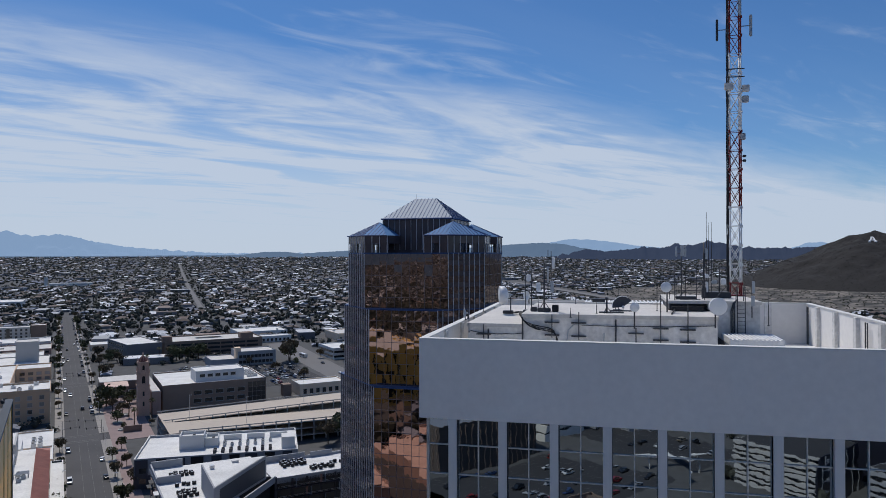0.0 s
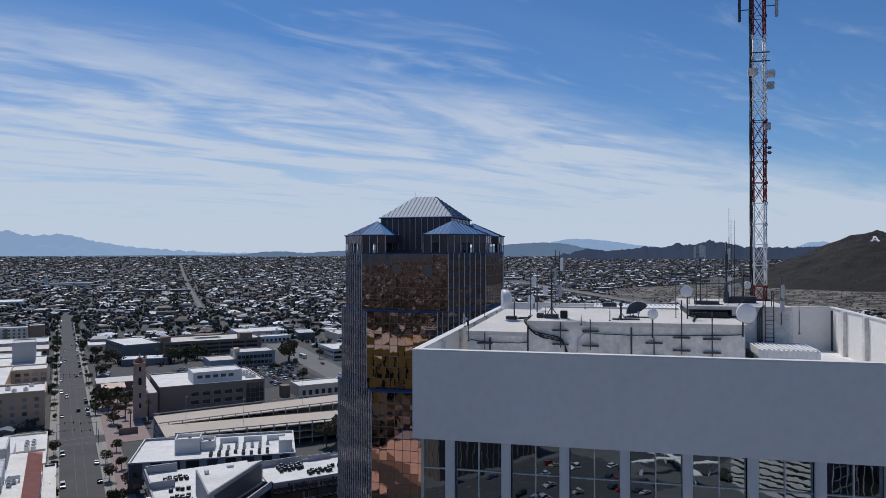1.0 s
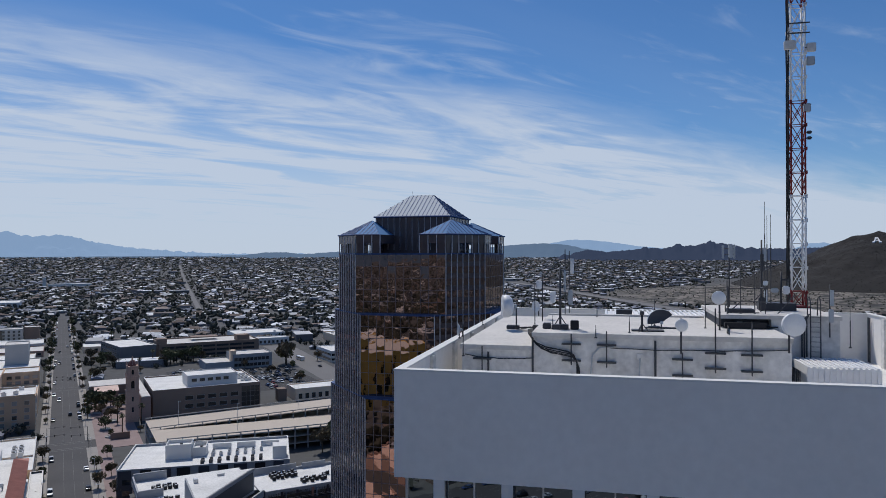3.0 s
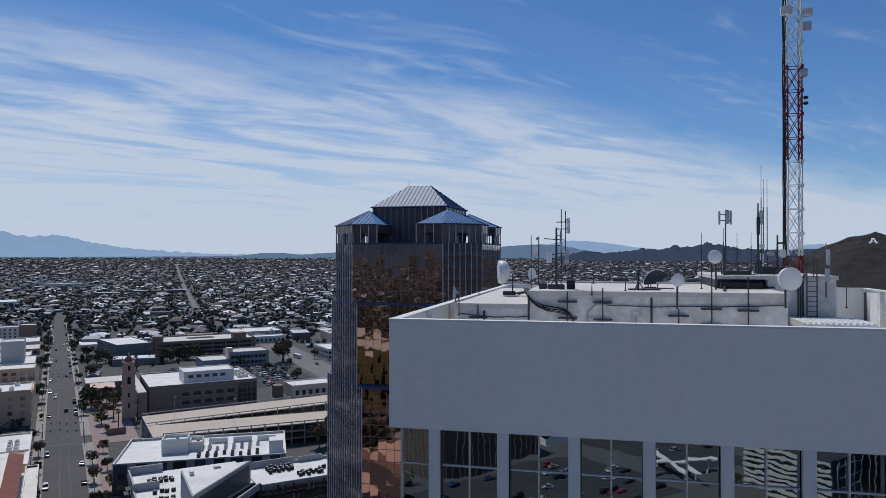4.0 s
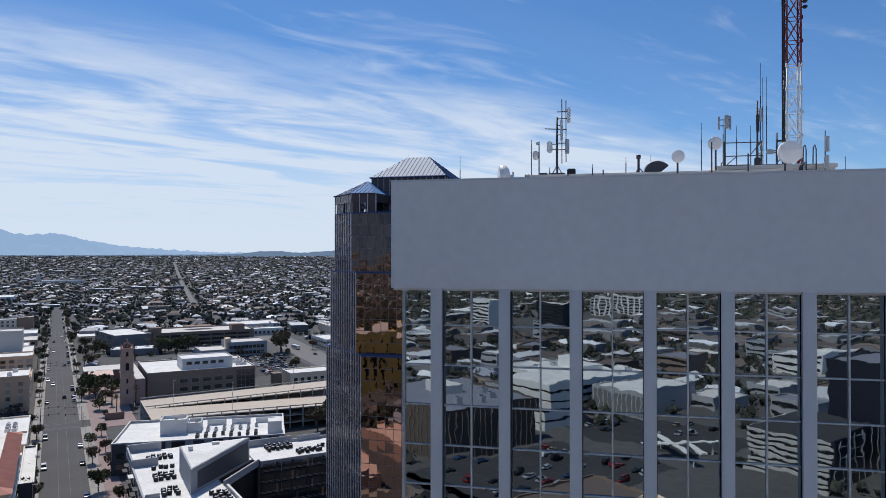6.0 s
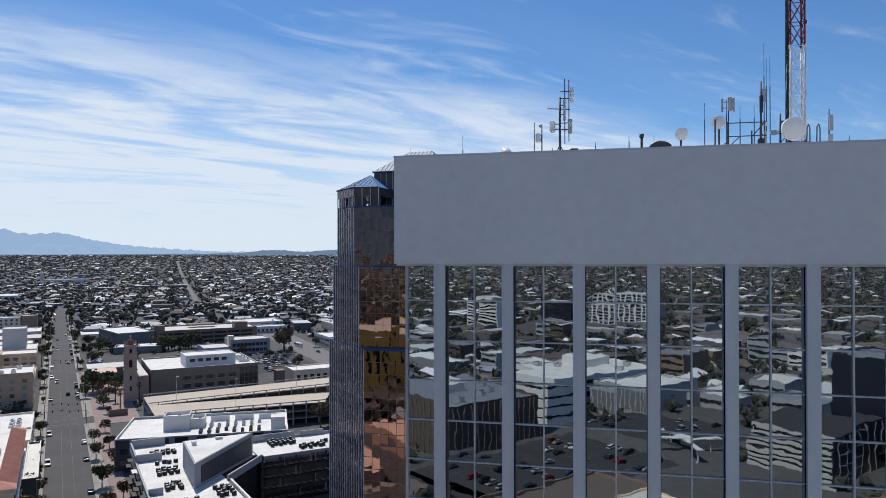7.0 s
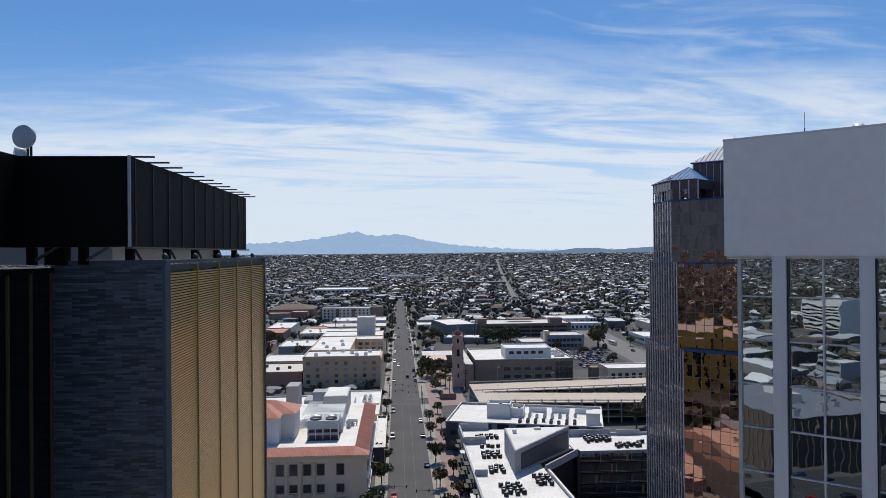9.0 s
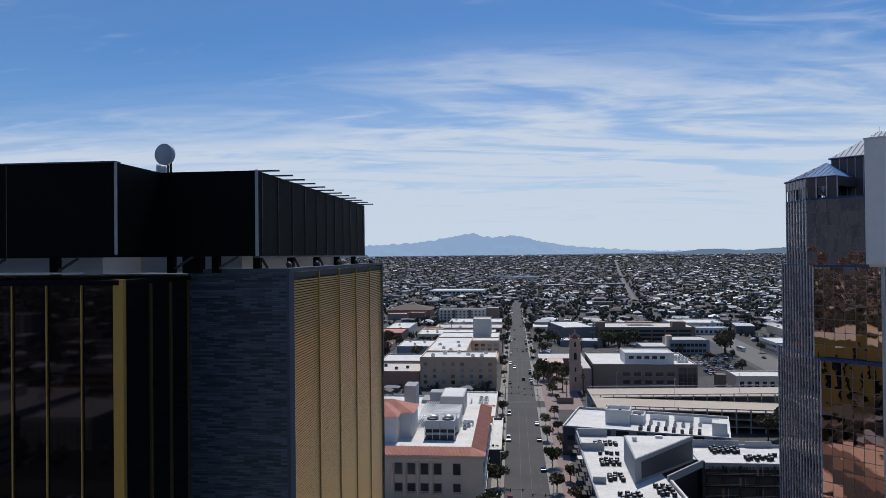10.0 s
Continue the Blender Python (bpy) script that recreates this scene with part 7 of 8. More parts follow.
for i, (x0, x1, y0, y1, h, wm, rm) in enumerate(OTHERS):
    t, w, d = building("town_block", {WHITE_ROOF: "flat white-roofed town building with plain walls", TAN_ROOF: "flat grey-tan roofed town building with plain walls", FAR_BROWN: "flat brown-roofed town building with plain walls", TILE: "town building with red tile roof"}[rm], x0, x1, y0, y1, h, wm, rm)
    n = int(w / 6) if y0 > -200 else 0
    window_set(t, "front", w, d, [w * (k + 0.5) / n for k in range(n)], [1.4 + 3.6 * k for k in range(int(h / 3.8))], 2.6, 1.8)
    for k in range(int(w * d / 500)):
        roof_unit(AV @ pose(x0 + rng.uniform(4, w - 4), y0 + rng.uniform(4, d - 4), h - 0.65), 2.2, 1.6, 1.5)


def ribbon_block(label, x0, x1, y0, y1, h, at=AV, step=3.3, band=None, share=0.5, top=None):
    """White banded block: solid white strips with dark ribbon openings."""
    t = thing("banded_garage", label, "building", at @ pose(x0, y0, 0))
    w, d = x1 - x0, y1 - y0
    part("core", B(0.6, w - 0.6, 0.6, d - 0.6, 0, h - 1.0), BLACK, t)
    z = 0.0
    while z < h:
        part("white_band", B(0, w, 0, d, z, z + step * share), band or WHITE_WALL, t)
        z += step
    part("roof", B(0.4, w - 0.4, 0.4, d - 0.4, z - step * (1 - share) - 0.05, z - step * (1 - share) + 0.08), top or LOT, t)
    return t, w, d


# blocks to the north-east, which the mirror glass shows
ribbon_block("white banded office block with dark ribbon windows", -208, -181, -403, -382, 18, step=4.3, share=0.76, top=WHITE_ROOF)
t, w, d = ribbon_block("white banded parking garage with dark openings", -100, -70, -431, -397, 17, step=1.9, band=PALE_WALL)
part("stair_wall", B(w, w + 0.5, 0.3, d - 0.3, 0, 16.6), NAVY, t, "dark glazed end wall")
for i in range(6):
    part("stair_frame", B(w + 0.5, w + 0.65, 4 + 5.2 * i, 4.3 + 5.2 * i, 0, 16), GREY_WALL, t)
for i in range(4):
    part("stair_frame", B(w + 0.5, w + 0.62, 14, 30.4, 3.4 + 3.6 * i, 3.7 + 3.6 * i), GREY_WALL, t)
t, w, d = building("brown_hall", "brown hall with ribbed walls and a pale flat roof", -222, -170, -366, -314, 18.5, DARK_BROWN, FAR_GREY)
for i in range(18):
    part("wall_rib", B(1.5 + 2.9 * i, 1.75 + 2.9 * i, d, d + 0.3, 0, 17.6), BROWN, t)
for i in range(16):
    part("wall_rib", B(w, w + 0.3, 1.5 + 2.9 * i, 1.75 + 2.9 * i, 0, 17.6), BROWN, t)
block("plant_house", "tan plant room on a flat roof", -205, -194, -345, -335, 17.8, 21.5, TAN_ROOF)
for x, y in ((-212, -350), (-200, -346), (-186, -352), (-178, -330), (-182, -344), (-196, -356), (-248, -437), (-240, -443), (-216, -437), (-210, -461), (-216, -473)):
    roof_unit(AV @ pose(x, y, 17.85 if y > -400 else 13.4), 3.2, 2.4, 2.2)
t, w, d = building("white_hall", "large white-roofed civic hall with window bands", -254, -202, -483, -425, 14, WHITE_WALL, WHITE_ROOF)
for z in (2, 6, 10):
    part("window_strip", B(0.6, w - 0.6, d, d + 0.1, z, z + 1.8), WIN, t)
    part("window_strip", B(w, w + 0.1, 0.6, d - 0.6, z, z + 1.8), WIN, t)
block("plant_house", "white plant room on a flat roof", -244, -224, -470, -450, 13.2, 18, WHITE_WALL)
t, w, d = building("slab_tower", "dark navy office slab with a pale roof", -92, -48, -470, -440, 36, NAVY, FAR_GREY)
ribbon_block("grey gridded office block with dark openings", -60, -46, -440, -414, 15, step=2.6, band=GREY_WALL)
t, w, d = building("slab_tower", "buff apartment tower with windows", -528, -500, -632, -608, 30, WHITE_WALL, TAN_ROOF)
for k in range(8):
    part("window_strip", B(0.8, w - 0.8, d, d + 0.1, 2 + 3.3 * k, 3.6 + 3.3 * k), WIN, t)
t, w, d = building("slab_tower", "buff apartment slab with windows", -512, -470, -714, -690, 26, NAVY, TAN_ROOF)
for k in range(7):
    part("window_strip", B(0.8, w - 0.8, d, d + 0.1, 2 + 3.3 * k, 3.6 + 3.3 * k), WIN, t)
t, w, d = building("slab_tower", "white apartment slab with windows", -545, -465, -830, -806, 22, GREY_WALL, TAN_ROOF)
for k in range(6):
    part("window_strip", B(0.8, w - 0.8, d, d + 0.1, 1.4 + 3.5 * k, 3.2 + 3.5 * k), WIN, t)
for i in range(9):
    part("pier", B(6 + 8 * i, 8 + 8 * i, d + 0.1, d + 0.5, 0, 21.6), WHITE_WALL, t)
rng = random.Random(40)
for bx, by in ((-300, -622), (-240, -642), (-180, -560), (-330, -480), (-290, -560), (-100, -540), (-170, -490), (-400, -560), (-440, -640), (-130, -640), (-420, -430), (-330, -330), (-360, -720), (-220, -730), (-60, -470), (-380, -500), (-270, -440), (-480, -520)):
    for k in range(2):
        x0, y0 = bx + k * 34 + rng.uniform(-4, 4), by + rng.uniform(-6, 18)
        w, d, h = rng.uniform(14, 30), rng.uniform(12, 26), rng.choice((5, 6, 8, 9, 12))
        rm = rng.choice((WHITE_ROOF, TAN_ROOF, FAR_GREY, FAR_GREY, FAR_BROWN))
        t, w, d = building("town_block", {WHITE_ROOF: "flat white-roofed town building with plain walls", TAN_ROOF: "flat tan-roofed town building with plain walls", FAR_GREY: "flat grey-roofed town building with plain walls", FAR_BROWN: "flat brown-roofed town building with plain walls"}[rm], x0, x0 + w, y0, y0 + d, h, rng.choice((GREY_WALL, BROWN, GREY_WALL, WHITE_WALL, DARK_BROWN)), rm)
        for z in range(1, h - 2, 4):
            part("window_strip", B(0.8, w - 0.8, d, d + 0.1, z + 0.4, z + 2.0), WIN, t)
        NORTH.append((x0, x0 + w, y0, y0 + d))
t = thing("canopy", "white cross-shaped canopy roof on posts over a car park", "canopy", AV @ pose(-121, -392, 0, 0, 0, 30))
part("roof", B(-15, 15, -1.3, 1.3, 4.8, 5.2), WHITE_WALL, t)
part("roof", B(-1.3, 1.3, -15, 15, 5.2, 5.5), WHITE_WALL, t)
for x, y in ((-12, 0), (12, 0), (0, -11), (0, 11)):
    part("post", B(x - 0.2, x + 0.2, y - 0.2, y + 0.2, 0, 4.8), WHITE_WALL, t)
t, w, d = building("office_block", "pale green glass office block with vertical ribs", -198, -168, -470, -430, 12.5, GREY_WALL, WHITE_ROOF)
for i in range(11):
    part("wall_rib", B(1.2 + 2.7 * i, 1.6 + 2.7 * i, d, d + 0.3, 0, 12), PALE_WALL, t)
part("window_strip", B(0.5, w - 0.5, d, d + 0.12, 0.8, 10.6), BLUE_WALL, t)
NORTH.append((-198, -168, -470, -430))
slab("parking_lot", "dark asphalt car park", "road", rect(-166, -112, -378, -296), -0.3, 0.035, LOT)
slab("parking_lot", "dark asphalt car park", "road", rect(-184, -118, -438, -394), -0.3, 0.035, LOT)
# blocks that the bronze glass shows
# unseen dark lot, added to darken what the bronze glass reflects
slab("parking_lot", "dark asphalt car park", "road", rect(-240, -82, -300, -182), -0.3, 0.035, LOT)
for x0, x1, y0, y1 in ((-70, -13, -162, -126), (-70, -13, -110, -64)):
    building("town_block", "low pink shop building with a pale gravel roof", x0, x1, y0, y1, 5, PINK, PINK_ROOF)
    block("plant_house", "red-brown brick stair house on a gravel roof", x0 + 14, x0 + 22, y0 + 8, y0 + 15, 4.3, 8, BRICK)
    block("plant_house", "tan rendered stair house on a gravel roof", x0 + 36, x0 + 44, y0 + 16, y0 + 22, 4.3, 7.4, BUFF)
    for i in range(6):
        roof_unit(AV @ pose(x0 + 6 + 9 * i, y0 + 6 + (i * 13) % 23, 4.36), 2.6, 2.0, 1.8)
t, w, d = building("gold_block", "tan and gold glazed office block", -216, -165, -208, -152, 31, GOLD_WALL, TAN_ROOF)
for k in range(7):
    part("window_strip", B(w, w + 0.12, 2.5 + 7.6 * k, 3.6 + 7.6 * k, 2, 27), BLACK_GLASS, t)
for y0, z0, z1 in ((6, 3, 8), (14, 4, 12), (22, 2, 6), (30, 8, 16), (44, 3, 10)):
    part("window_strip", B(w, w + 0.14, y0, y0 + 4.5, z0, z1), WIN, t)
NORTH += [(-72, -11, -164, -60), (-218, -160, -210, -150)]
v, f = boxes_mesh([(x, x + 0.12, y, y + 5, 0.036, 0.044) for x0, x1, y0, y1, dy in ((102, 149, 230, 314, 8.4), (66, 103, 288, 328, 8.4), (-164, -113, -376, -298, 11), (-182, -119, -436, -396, 11)) for y in np.arange(y0, y1 - 5, dy) for x in np.arange(x0, x1, 2.9)])
pieces("parking_lines", v, f, [LINE], label="worn white bay lines of the car parks", category="road marking", at=AV)
slab("wide_road", "wide curving grey road", "road", [(-360, -460), (-344, -442), (-218, -570), (-60, -660), (-66, -680), (-234, -590)], -0.3, 0.05, CONCRETE)


# ---- cars ----
PAINTS = [mat("car_paint_" + n, c, 0.3, 0.2, var=0.03, bump=0, spec=0.6) for n, c in (("white", (0.7, 0.7, 0.7)), ("silver", (0.38, 0.39, 0.41)), ("black", (0.015, 0.015, 0.018)), ("red", (0.28, 0.02, 0.02)), ("blue", (0.03, 0.06, 0.16)), ("sand", (0.34, 0.29, 0.22)))]
CAR = {}


def car_proto(k, tall):
    """Body with bonnet and boot, glazed cabin, lamps and four wheels."""
    Lg, Wd, Ht = (4.9, 1.9, 1.78) if tall else (4.6, 1.8, 1.42)
    bm = bmesh.new()
    prof = [(-Lg / 2, 0.35), (Lg / 2, 0.35), (Lg / 2, 0.78), (Lg / 2 - 0.3, 0.92), (-Lg / 2 + 0.2, 0.98), (-Lg / 2, 0.8)]
    lf = [bm.verts.new((-Wd / 2, y, z)) for y, z in prof]
    rt = [bm.verts.new((Wd / 2, y, z)) for y, z in prof]
    bm.faces.new(lf), bm.faces.new(rt[::-1])
    for i in range(6):
        bm.faces.new((lf[i], rt[i], rt[(i + 1) % 6], lf[(i + 1) % 6]))
    bmesh.ops.recalc_face_normals(bm, faces=bm.faces)
    bevel(bm, 0.08, 1)
    body = data("body", bm, PAINTS[k])
    bm = bmesh.new()
    y0, y1 = (-Lg / 2 + 0.15, Lg / 2 - 1.2) if tall else (-Lg / 2 + 0.7, Lg / 2 - 1.15)
    b = [bm.verts.new(p) for p in ((-Wd / 2 + 0.06, y0, 0.92), (Wd / 2 - 0.06, y0, 0.92), (Wd / 2 - 0.06, y1, 0.9), (-Wd / 2 + 0.06, y1, 0.9))]
    c = [bm.verts.new(p) for p in ((-Wd / 2 + 0.22, y0 + 0.45, Ht - 0.04), (Wd / 2 - 0.22, y0 + 0.45, Ht - 0.04), (Wd / 2 - 0.22, y1 - 0.8, Ht - 0.04), (-Wd / 2 + 0.22, y1 - 0.8, Ht - 0.04))]
    bm.faces.new(c)
    for i in range(4):
        bm.faces.new((b[i], b[(i + 1) % 4], c[(i + 1) % 4], c[i]))
    cabin = data("cabin", bm, WIN)
    bm = bmesh.new()
    box(bm, -Wd / 2 + 0.2, Wd / 2 - 0.2, y0 + 0.4, y1 - 0.75, Ht - 0.05, Ht)
    roof = data("roof", bm, PAINTS[k])
    bm = bmesh.new()
    rod(bm, (-0.11, 0, 0), (0.11, 0, 0), 0.33, 12)
    wheel = data("wheel", bm, BLACK)
    bm = bmesh.new()
    rod(bm, (-0.12, 0, 0), (0.12, 0, 0), 0.19, 8)
    rim = data("rim", bm, LIGHT_STEEL)
    return body, cabin, roof, wheel, rim, Lg, Wd


CAR_NAMES = ("white", "silver", "black", "red", "blue", "sand-coloured")


def car(x, y, turn, k, tall=False, at=AV, z=0.035):
    if (k, tall) not in CAR:
        CAR[(k, tall)] = car_proto(k, tall)
    body, cabin, roof, wheel, rim, Lg, Wd = CAR[(k, tall)]
    t = thing("car", "%s %s on the asphalt" % (CAR_NAMES[k], "tall van or sport utility car" if tall else "saloon car"), "car", at @ pose(x, y, z, 0, 0, turn), "cars in the streets")
    part("body", body, None, t)
    part("cabin", cabin, None, t)
    part("roof", roof, None, t)
    for sx in (-1, 1):
        for sy in (-1, 1):
            wh = part("wheel", wheel, None, t, at=pose(sx * (Wd / 2 - 0.1), sy * (Lg / 2 - 0.85), 0.33))
            if abs(x) < 8 and -40 < y < 150:
                part("rim", rim, None, wh)


rng = random.Random(21)
kk = lambda: (rng.choice((0, 0, 0, 1, 1, 1, 1, 1, 1, 2, 2, 2, 2, 2, 2, 1, 2, 2, 4, 4, 5, 3)), rng.random() < 0.45)
taken = [y for y, w in CROSS]
for s in (-1, 1):
    y = -120.0
    while y < 820:
        if all(abs(y - c) > 13 for c in taken) and rng.random() < (0.30 if s > 0 else 0.14):
            car(s * 6.1, y, 0 if s > 0 else 180, *kk())
        y += 6.6
for x, y, a in ((-5.2, 1, 180), (1.8, 208, 0), (-3.4, 252, 180), (3.3, 330, 0), (-3.2, 410, 180), (3.2, 520, 0), (-3.1, 480, 180)):
    car(x, y, a, *kk())
for r, (x0, x1, y0, y1) in enumerate(((102, 148, 230, 314), (66, 102, 288, 328), (-164, -114, -376, -298), (-182, -120, -436, -396))):
    y = y0 + 2.5
    while y < y1 - 2:
        x = x0 + 1.5
        while x < x1 - 1:
            if rng.random() < (0.56 if r < 2 else 0.26):
                car(x, y, rng.choice((0, 180)) + rng.uniform(-2, 2), *kk())
            x += 2.9
        y += 8.4 if r < 2 else 11
car(158, 330, 4, 1, True), car(170, 300, 184, 2), car(166, 250, 180, 0)
t = thing("bus", "white city bus on the wide road", "bus", AV @ pose(167, 340, 0.05, 0, 0, 4))
part("body", B(-1.3, 1.3, -6, 6, 0.4, 3.1), PAINTS[0], t)
part("window_band", B(-1.33, 1.33, -5.8, 5.8, 1.5, 2.5), WIN, t)
bm = bmesh.new()
for y in (-4, 4):
    rod(bm, (-1.32, y, 0.5), (1.32, y, 0.5), 0.5, 12)
part("wheels", bm, BLACK, t)


# ---- street furniture ----
def signal(x, y, side):
    t = thing("traffic_signal", "dark traffic signal on a long mast arm", "traffic light", AV @ pose(x, y, 0.15), "traffic signals")
    bm = bmesh.new()
    rod(bm, (0, 0, 0), (0, 0, 6.2), 0.12, 8)
    part("pole", bm, STEEL, t)
    bm = bmesh.new()
    rod(bm, (0, 0, 5.9), (side * 7.5, 0, 6.3), 0.05, 6)
    part("arm", bm, STEEL, t)
    for d in (3.2, 6.8):
        part("signal_head", B(side * d - 0.15, side * d + 0.15, -0.15, 0.15, 5.6, 6.55), BLACK, t)


for y in (-12, 132, 148, 286, 298):
    signal(8.2, y, -1)
    signal(-8.2, y + 4, 1)
for y in range(-90, 620, 34):
    if all(abs(y - c) > 9 for c in taken):
        lamp_post(AV @ pose(8.4, y, 0.15, 0, 0, 180), 8.5)
        lamp_post(AV @ pose(-8.4, y + 11, 0.15), 8.5)
for x, y, r in ((16.5, 165, 2.4), (20, 182, 3.2), (14.5, 205, 2.2), (18, 148, 2.6)):
    bm = bmesh.new()
    lathe(bm, [(r, 0), (r, 0.55), (r - 0.3, 0.55), (r - 0.3, 0.4), (0.1, 0.45)], 20)
    solo("planter", bm, CONCRETE, "round concrete planter on the brick plaza", "planter", AV @ pose(x, y, 0.16))
block("sign_board", "long brown notice board on the plaza", 17.4, 25.6, 142.4, 142.8, 0.16, 3.1, BROWN, "sign")


# ---- trees ----
def leaf_crown(rng, r, h, n, m, flat=0.8):
    """A crown of many small leaf tufts gathered on limbs, with gaps and an uneven outline."""
    bm = bmesh.new()
    lobes = [(rng.uniform(-0.55, 0.55) * r, rng.uniform(-0.55, 0.55) * r, h + rng.uniform(-0.45, 0.5) * r * flat, r * rng.uniform(0.38, 0.62)) for _ in range(8)]
    for i in range(n):
        lx, ly, lz, lr = rng.choice(lobes)
        d = Vector((rng.gauss(0, 1), rng.gauss(0, 1), rng.gauss(0, 0.8))).normalized() * lr * rng.uniform(0.55, 1.05)
        p = Vector((lx, ly, lz)) + Vector((d.x, d.y, d.z * flat))
        s = r * rng.uniform(0.08, 0.18)
        a, b = Vector((rng.gauss(0, 1), rng.gauss(0, 1), rng.gauss(0, 1))).normalized() * s, Vector((rng.gauss(0, 1), rng.gauss(0, 1), rng.gauss(0, 1))).normalized() * s
        vs = [bm.verts.new(q) for q in (p + a, p + b, p - a * 0.8, p - b)]
        bm.faces.new(vs)
    return data("crown", bm, m), lobes


def tree_proto(seed, r, h, m):
    rng = random.Random(seed)
    crown, lobes = leaf_crown(rng, r * 1.15, h, 620, m)
    bm = bmesh.new()
    rod(bm, (0, 0, 0), (0.1, 0.05, h * 0.55), r * 0.075, 7, r * 0.05)
    for lx, ly, lz, lr in lobes:
        rod(bm, (0.1, 0.05, h * 0.5), (lx * 0.8, ly * 0.8, lz), r * 0.04, 5, r * 0.012)
    return data("trunk", bm, BARK), crown


TREES = [tree_proto(s, r, h, m) for s, r, h, m in ((1, 3.2, 5.2, LEAF), (2, 2.6, 4.6, LEAF_DRY), (3, 4.2, 5.6, LEAF), (4, 3.6, 6.4, LEAF_DRY), (5, 2.2, 4.0, LEAF))]


def palm_proto():
    bm = bmesh.new()
    rod(bm, (0, 0, 0), (0.15, 0, 9.5), 0.32, 8, 0.22)
    trunk = data("trunk", bm, BARK)
    bm = bmesh.new()
    rng = random.Random(8)
    for i in range(46):
        a, e = rng.uniform(0, 6.28), rng.uniform(-0.6, 1.2)
        d = Vector((math.cos(a) * math.cos(e), math.sin(a) * math.cos(e), math.sin(e)))
        s = d.cross(Vector((0, 0, 1))).normalized() * 0.3
        p0 = Vector((0.15, 0, 9.5))
        p1, p2 = p0 + d * 1.4, p0 + d * 2.1 + Vector((0, 0, -0.7))
        vs = [bm.verts.new(q) for q in (p0, p1 + s, p2, p1 - s)]
        bm.faces.new(vs)
    return trunk, data("crown", bm, LEAF)


PALM = palm_proto()


def tree(x, y, k, s, at=AV, z=0.0, label="leafy street tree with dusty green crown"):
    rng_t = random.Random(int(x * 13 + y * 7))
    trunk, crown = PALM if k == "palm" else TREES[k % len(TREES)]
    t = thing("palm_tree" if k == "palm" else "tree", "tall fan palm with a shaggy crown" if k == "palm" else label, "tree", at @ pose(x, y, z, 0, 0, rng_t.uniform(0, 360)) @ Matrix.Diagonal((s, s, s, 1)), "palms" if k == "palm" else "town trees")
    part("trunk", trunk, None, t)
    part("crown", crown, None, t)


rng = random.Random(5)
for x, y, k, s in ((-9.2, 14, 0, 0.95), (-9.6, 33, 2, 0.85), (-9.2, 52, 0, 0.9), (-9.2, 92, 4, 0.8), (9.3, 8, 1, 1.0), (9.5, 36, 0, 0.95), (9.2, 70, 1, 1.0), (9.8, 96, 4, 0.9), (-9.6, -20, 2, 1.0), (9.3, -22, 0, 1.0), (-9.2, 118, 1, 1.0)):
    tree(x, y, k, s, z=0.1)
for y in range(190, 830, 29):
    tree(-9.4 + rng.uniform(-0.4, 0.4), y + rng.uniform(-4, 4), rng.randrange(5), rng.uniform(0.5, 0.9), z=0.1)
    tree(9.5 + rng.uniform(-0.4, 0.4), y + rng.uniform(-4, 4), rng.randrange(5), rng.uniform(0.5, 0.9), z=0.1)
for x, y, k, s in ((16.5, 165, 2, 0.7), (20, 182, 1, 1.1), (16, 196, 3, 0.7), (18, 216, 0, 1.0), (26, 214, 2, 0.8), (29, 226, 1, 0.9), (31, 152, 1, 0.5), (14.5, 20, 1, 0.9), (14.6, 54, 3, 0.75), (14.4, 84, 1, 0.8), (14.4, 112, 4, 0.9), (14.5, -8, 3, 0.8), (13.6, 209, 2, 1.35), (18, 148, 4, 0.6), (22, 222, 0, 1.1), (24, 204, 1, 1.0), (17, 310, 3, 1.0), (24, 338, 1, 0.9), (18, 376, 1, 0.9), (24, 381, 2, 0.9), (30, 384, 3, 0.9), (34, 386, 1, 0.8), (20, 392, 1, 1.0), (28, 400, 2, 1.0), (18, 410, 3, 1.1), (72, 366, 2, 1.4), (80, 372, 0, 1.3), (70, 378, 3, 1.2), (90, 372, 2, 1.4), (97, 376, 1, 1.2), (66, 360, 1, 1.2), (48, 334, 1, 0.8), (150, 320, 3, 1.9), (151, 326, 2, 1.6), (118, 318, 1, 1.0), (140, 250, 4, 1.1), (136, 240, 1, 1.1), (104, 262, 4, 1.0), (128, 280, 1, 1.1), (149, 300, 4, 1.0), (38, 92, 2, 1.0), (104, 80, 2, 1.4), (112, 78, 0, 1.3), (96, 76, 3, 1.1), (120, 80, 2, 1.2), (-96, 290, 1, 1.3), (-102, 376, 1, 1.3), (-108, 370, 3, 1.3), (-98, 366, 1, 1.1), (-110, 384, 1, 1.4), (-64, 290, 1, 1.0), (-72, 286, 3, 1.1), (-110, 290, 2, 1.5), (-120, 280, 3, 1.4), (-135, 296, 0, 1.6), (-105, 300, 2, 1.5), (-96, 290, 3, 1.3), (-150, 290, 2, 1.5), (192, 308, 3, 1.4), (200, 310, 2, 1.3), (210, 309, 0, 1.4), (178, 330, 1, 1.2)):
    tree(x, y, k, s, z=0.15)
for x, y, s in ((23, 152, 0.9), (22.5, 176, 1.0), (33, 170, 0.95), (48, 340, 1.0), (-12.4, 330, 0.9), (-104, 284, 1.0), (14, 292, 0.9), (60, 372, 1.1), (-62, 452, 1.2), (40, 520, 1.2)):
    tree(x, y, "palm", s)


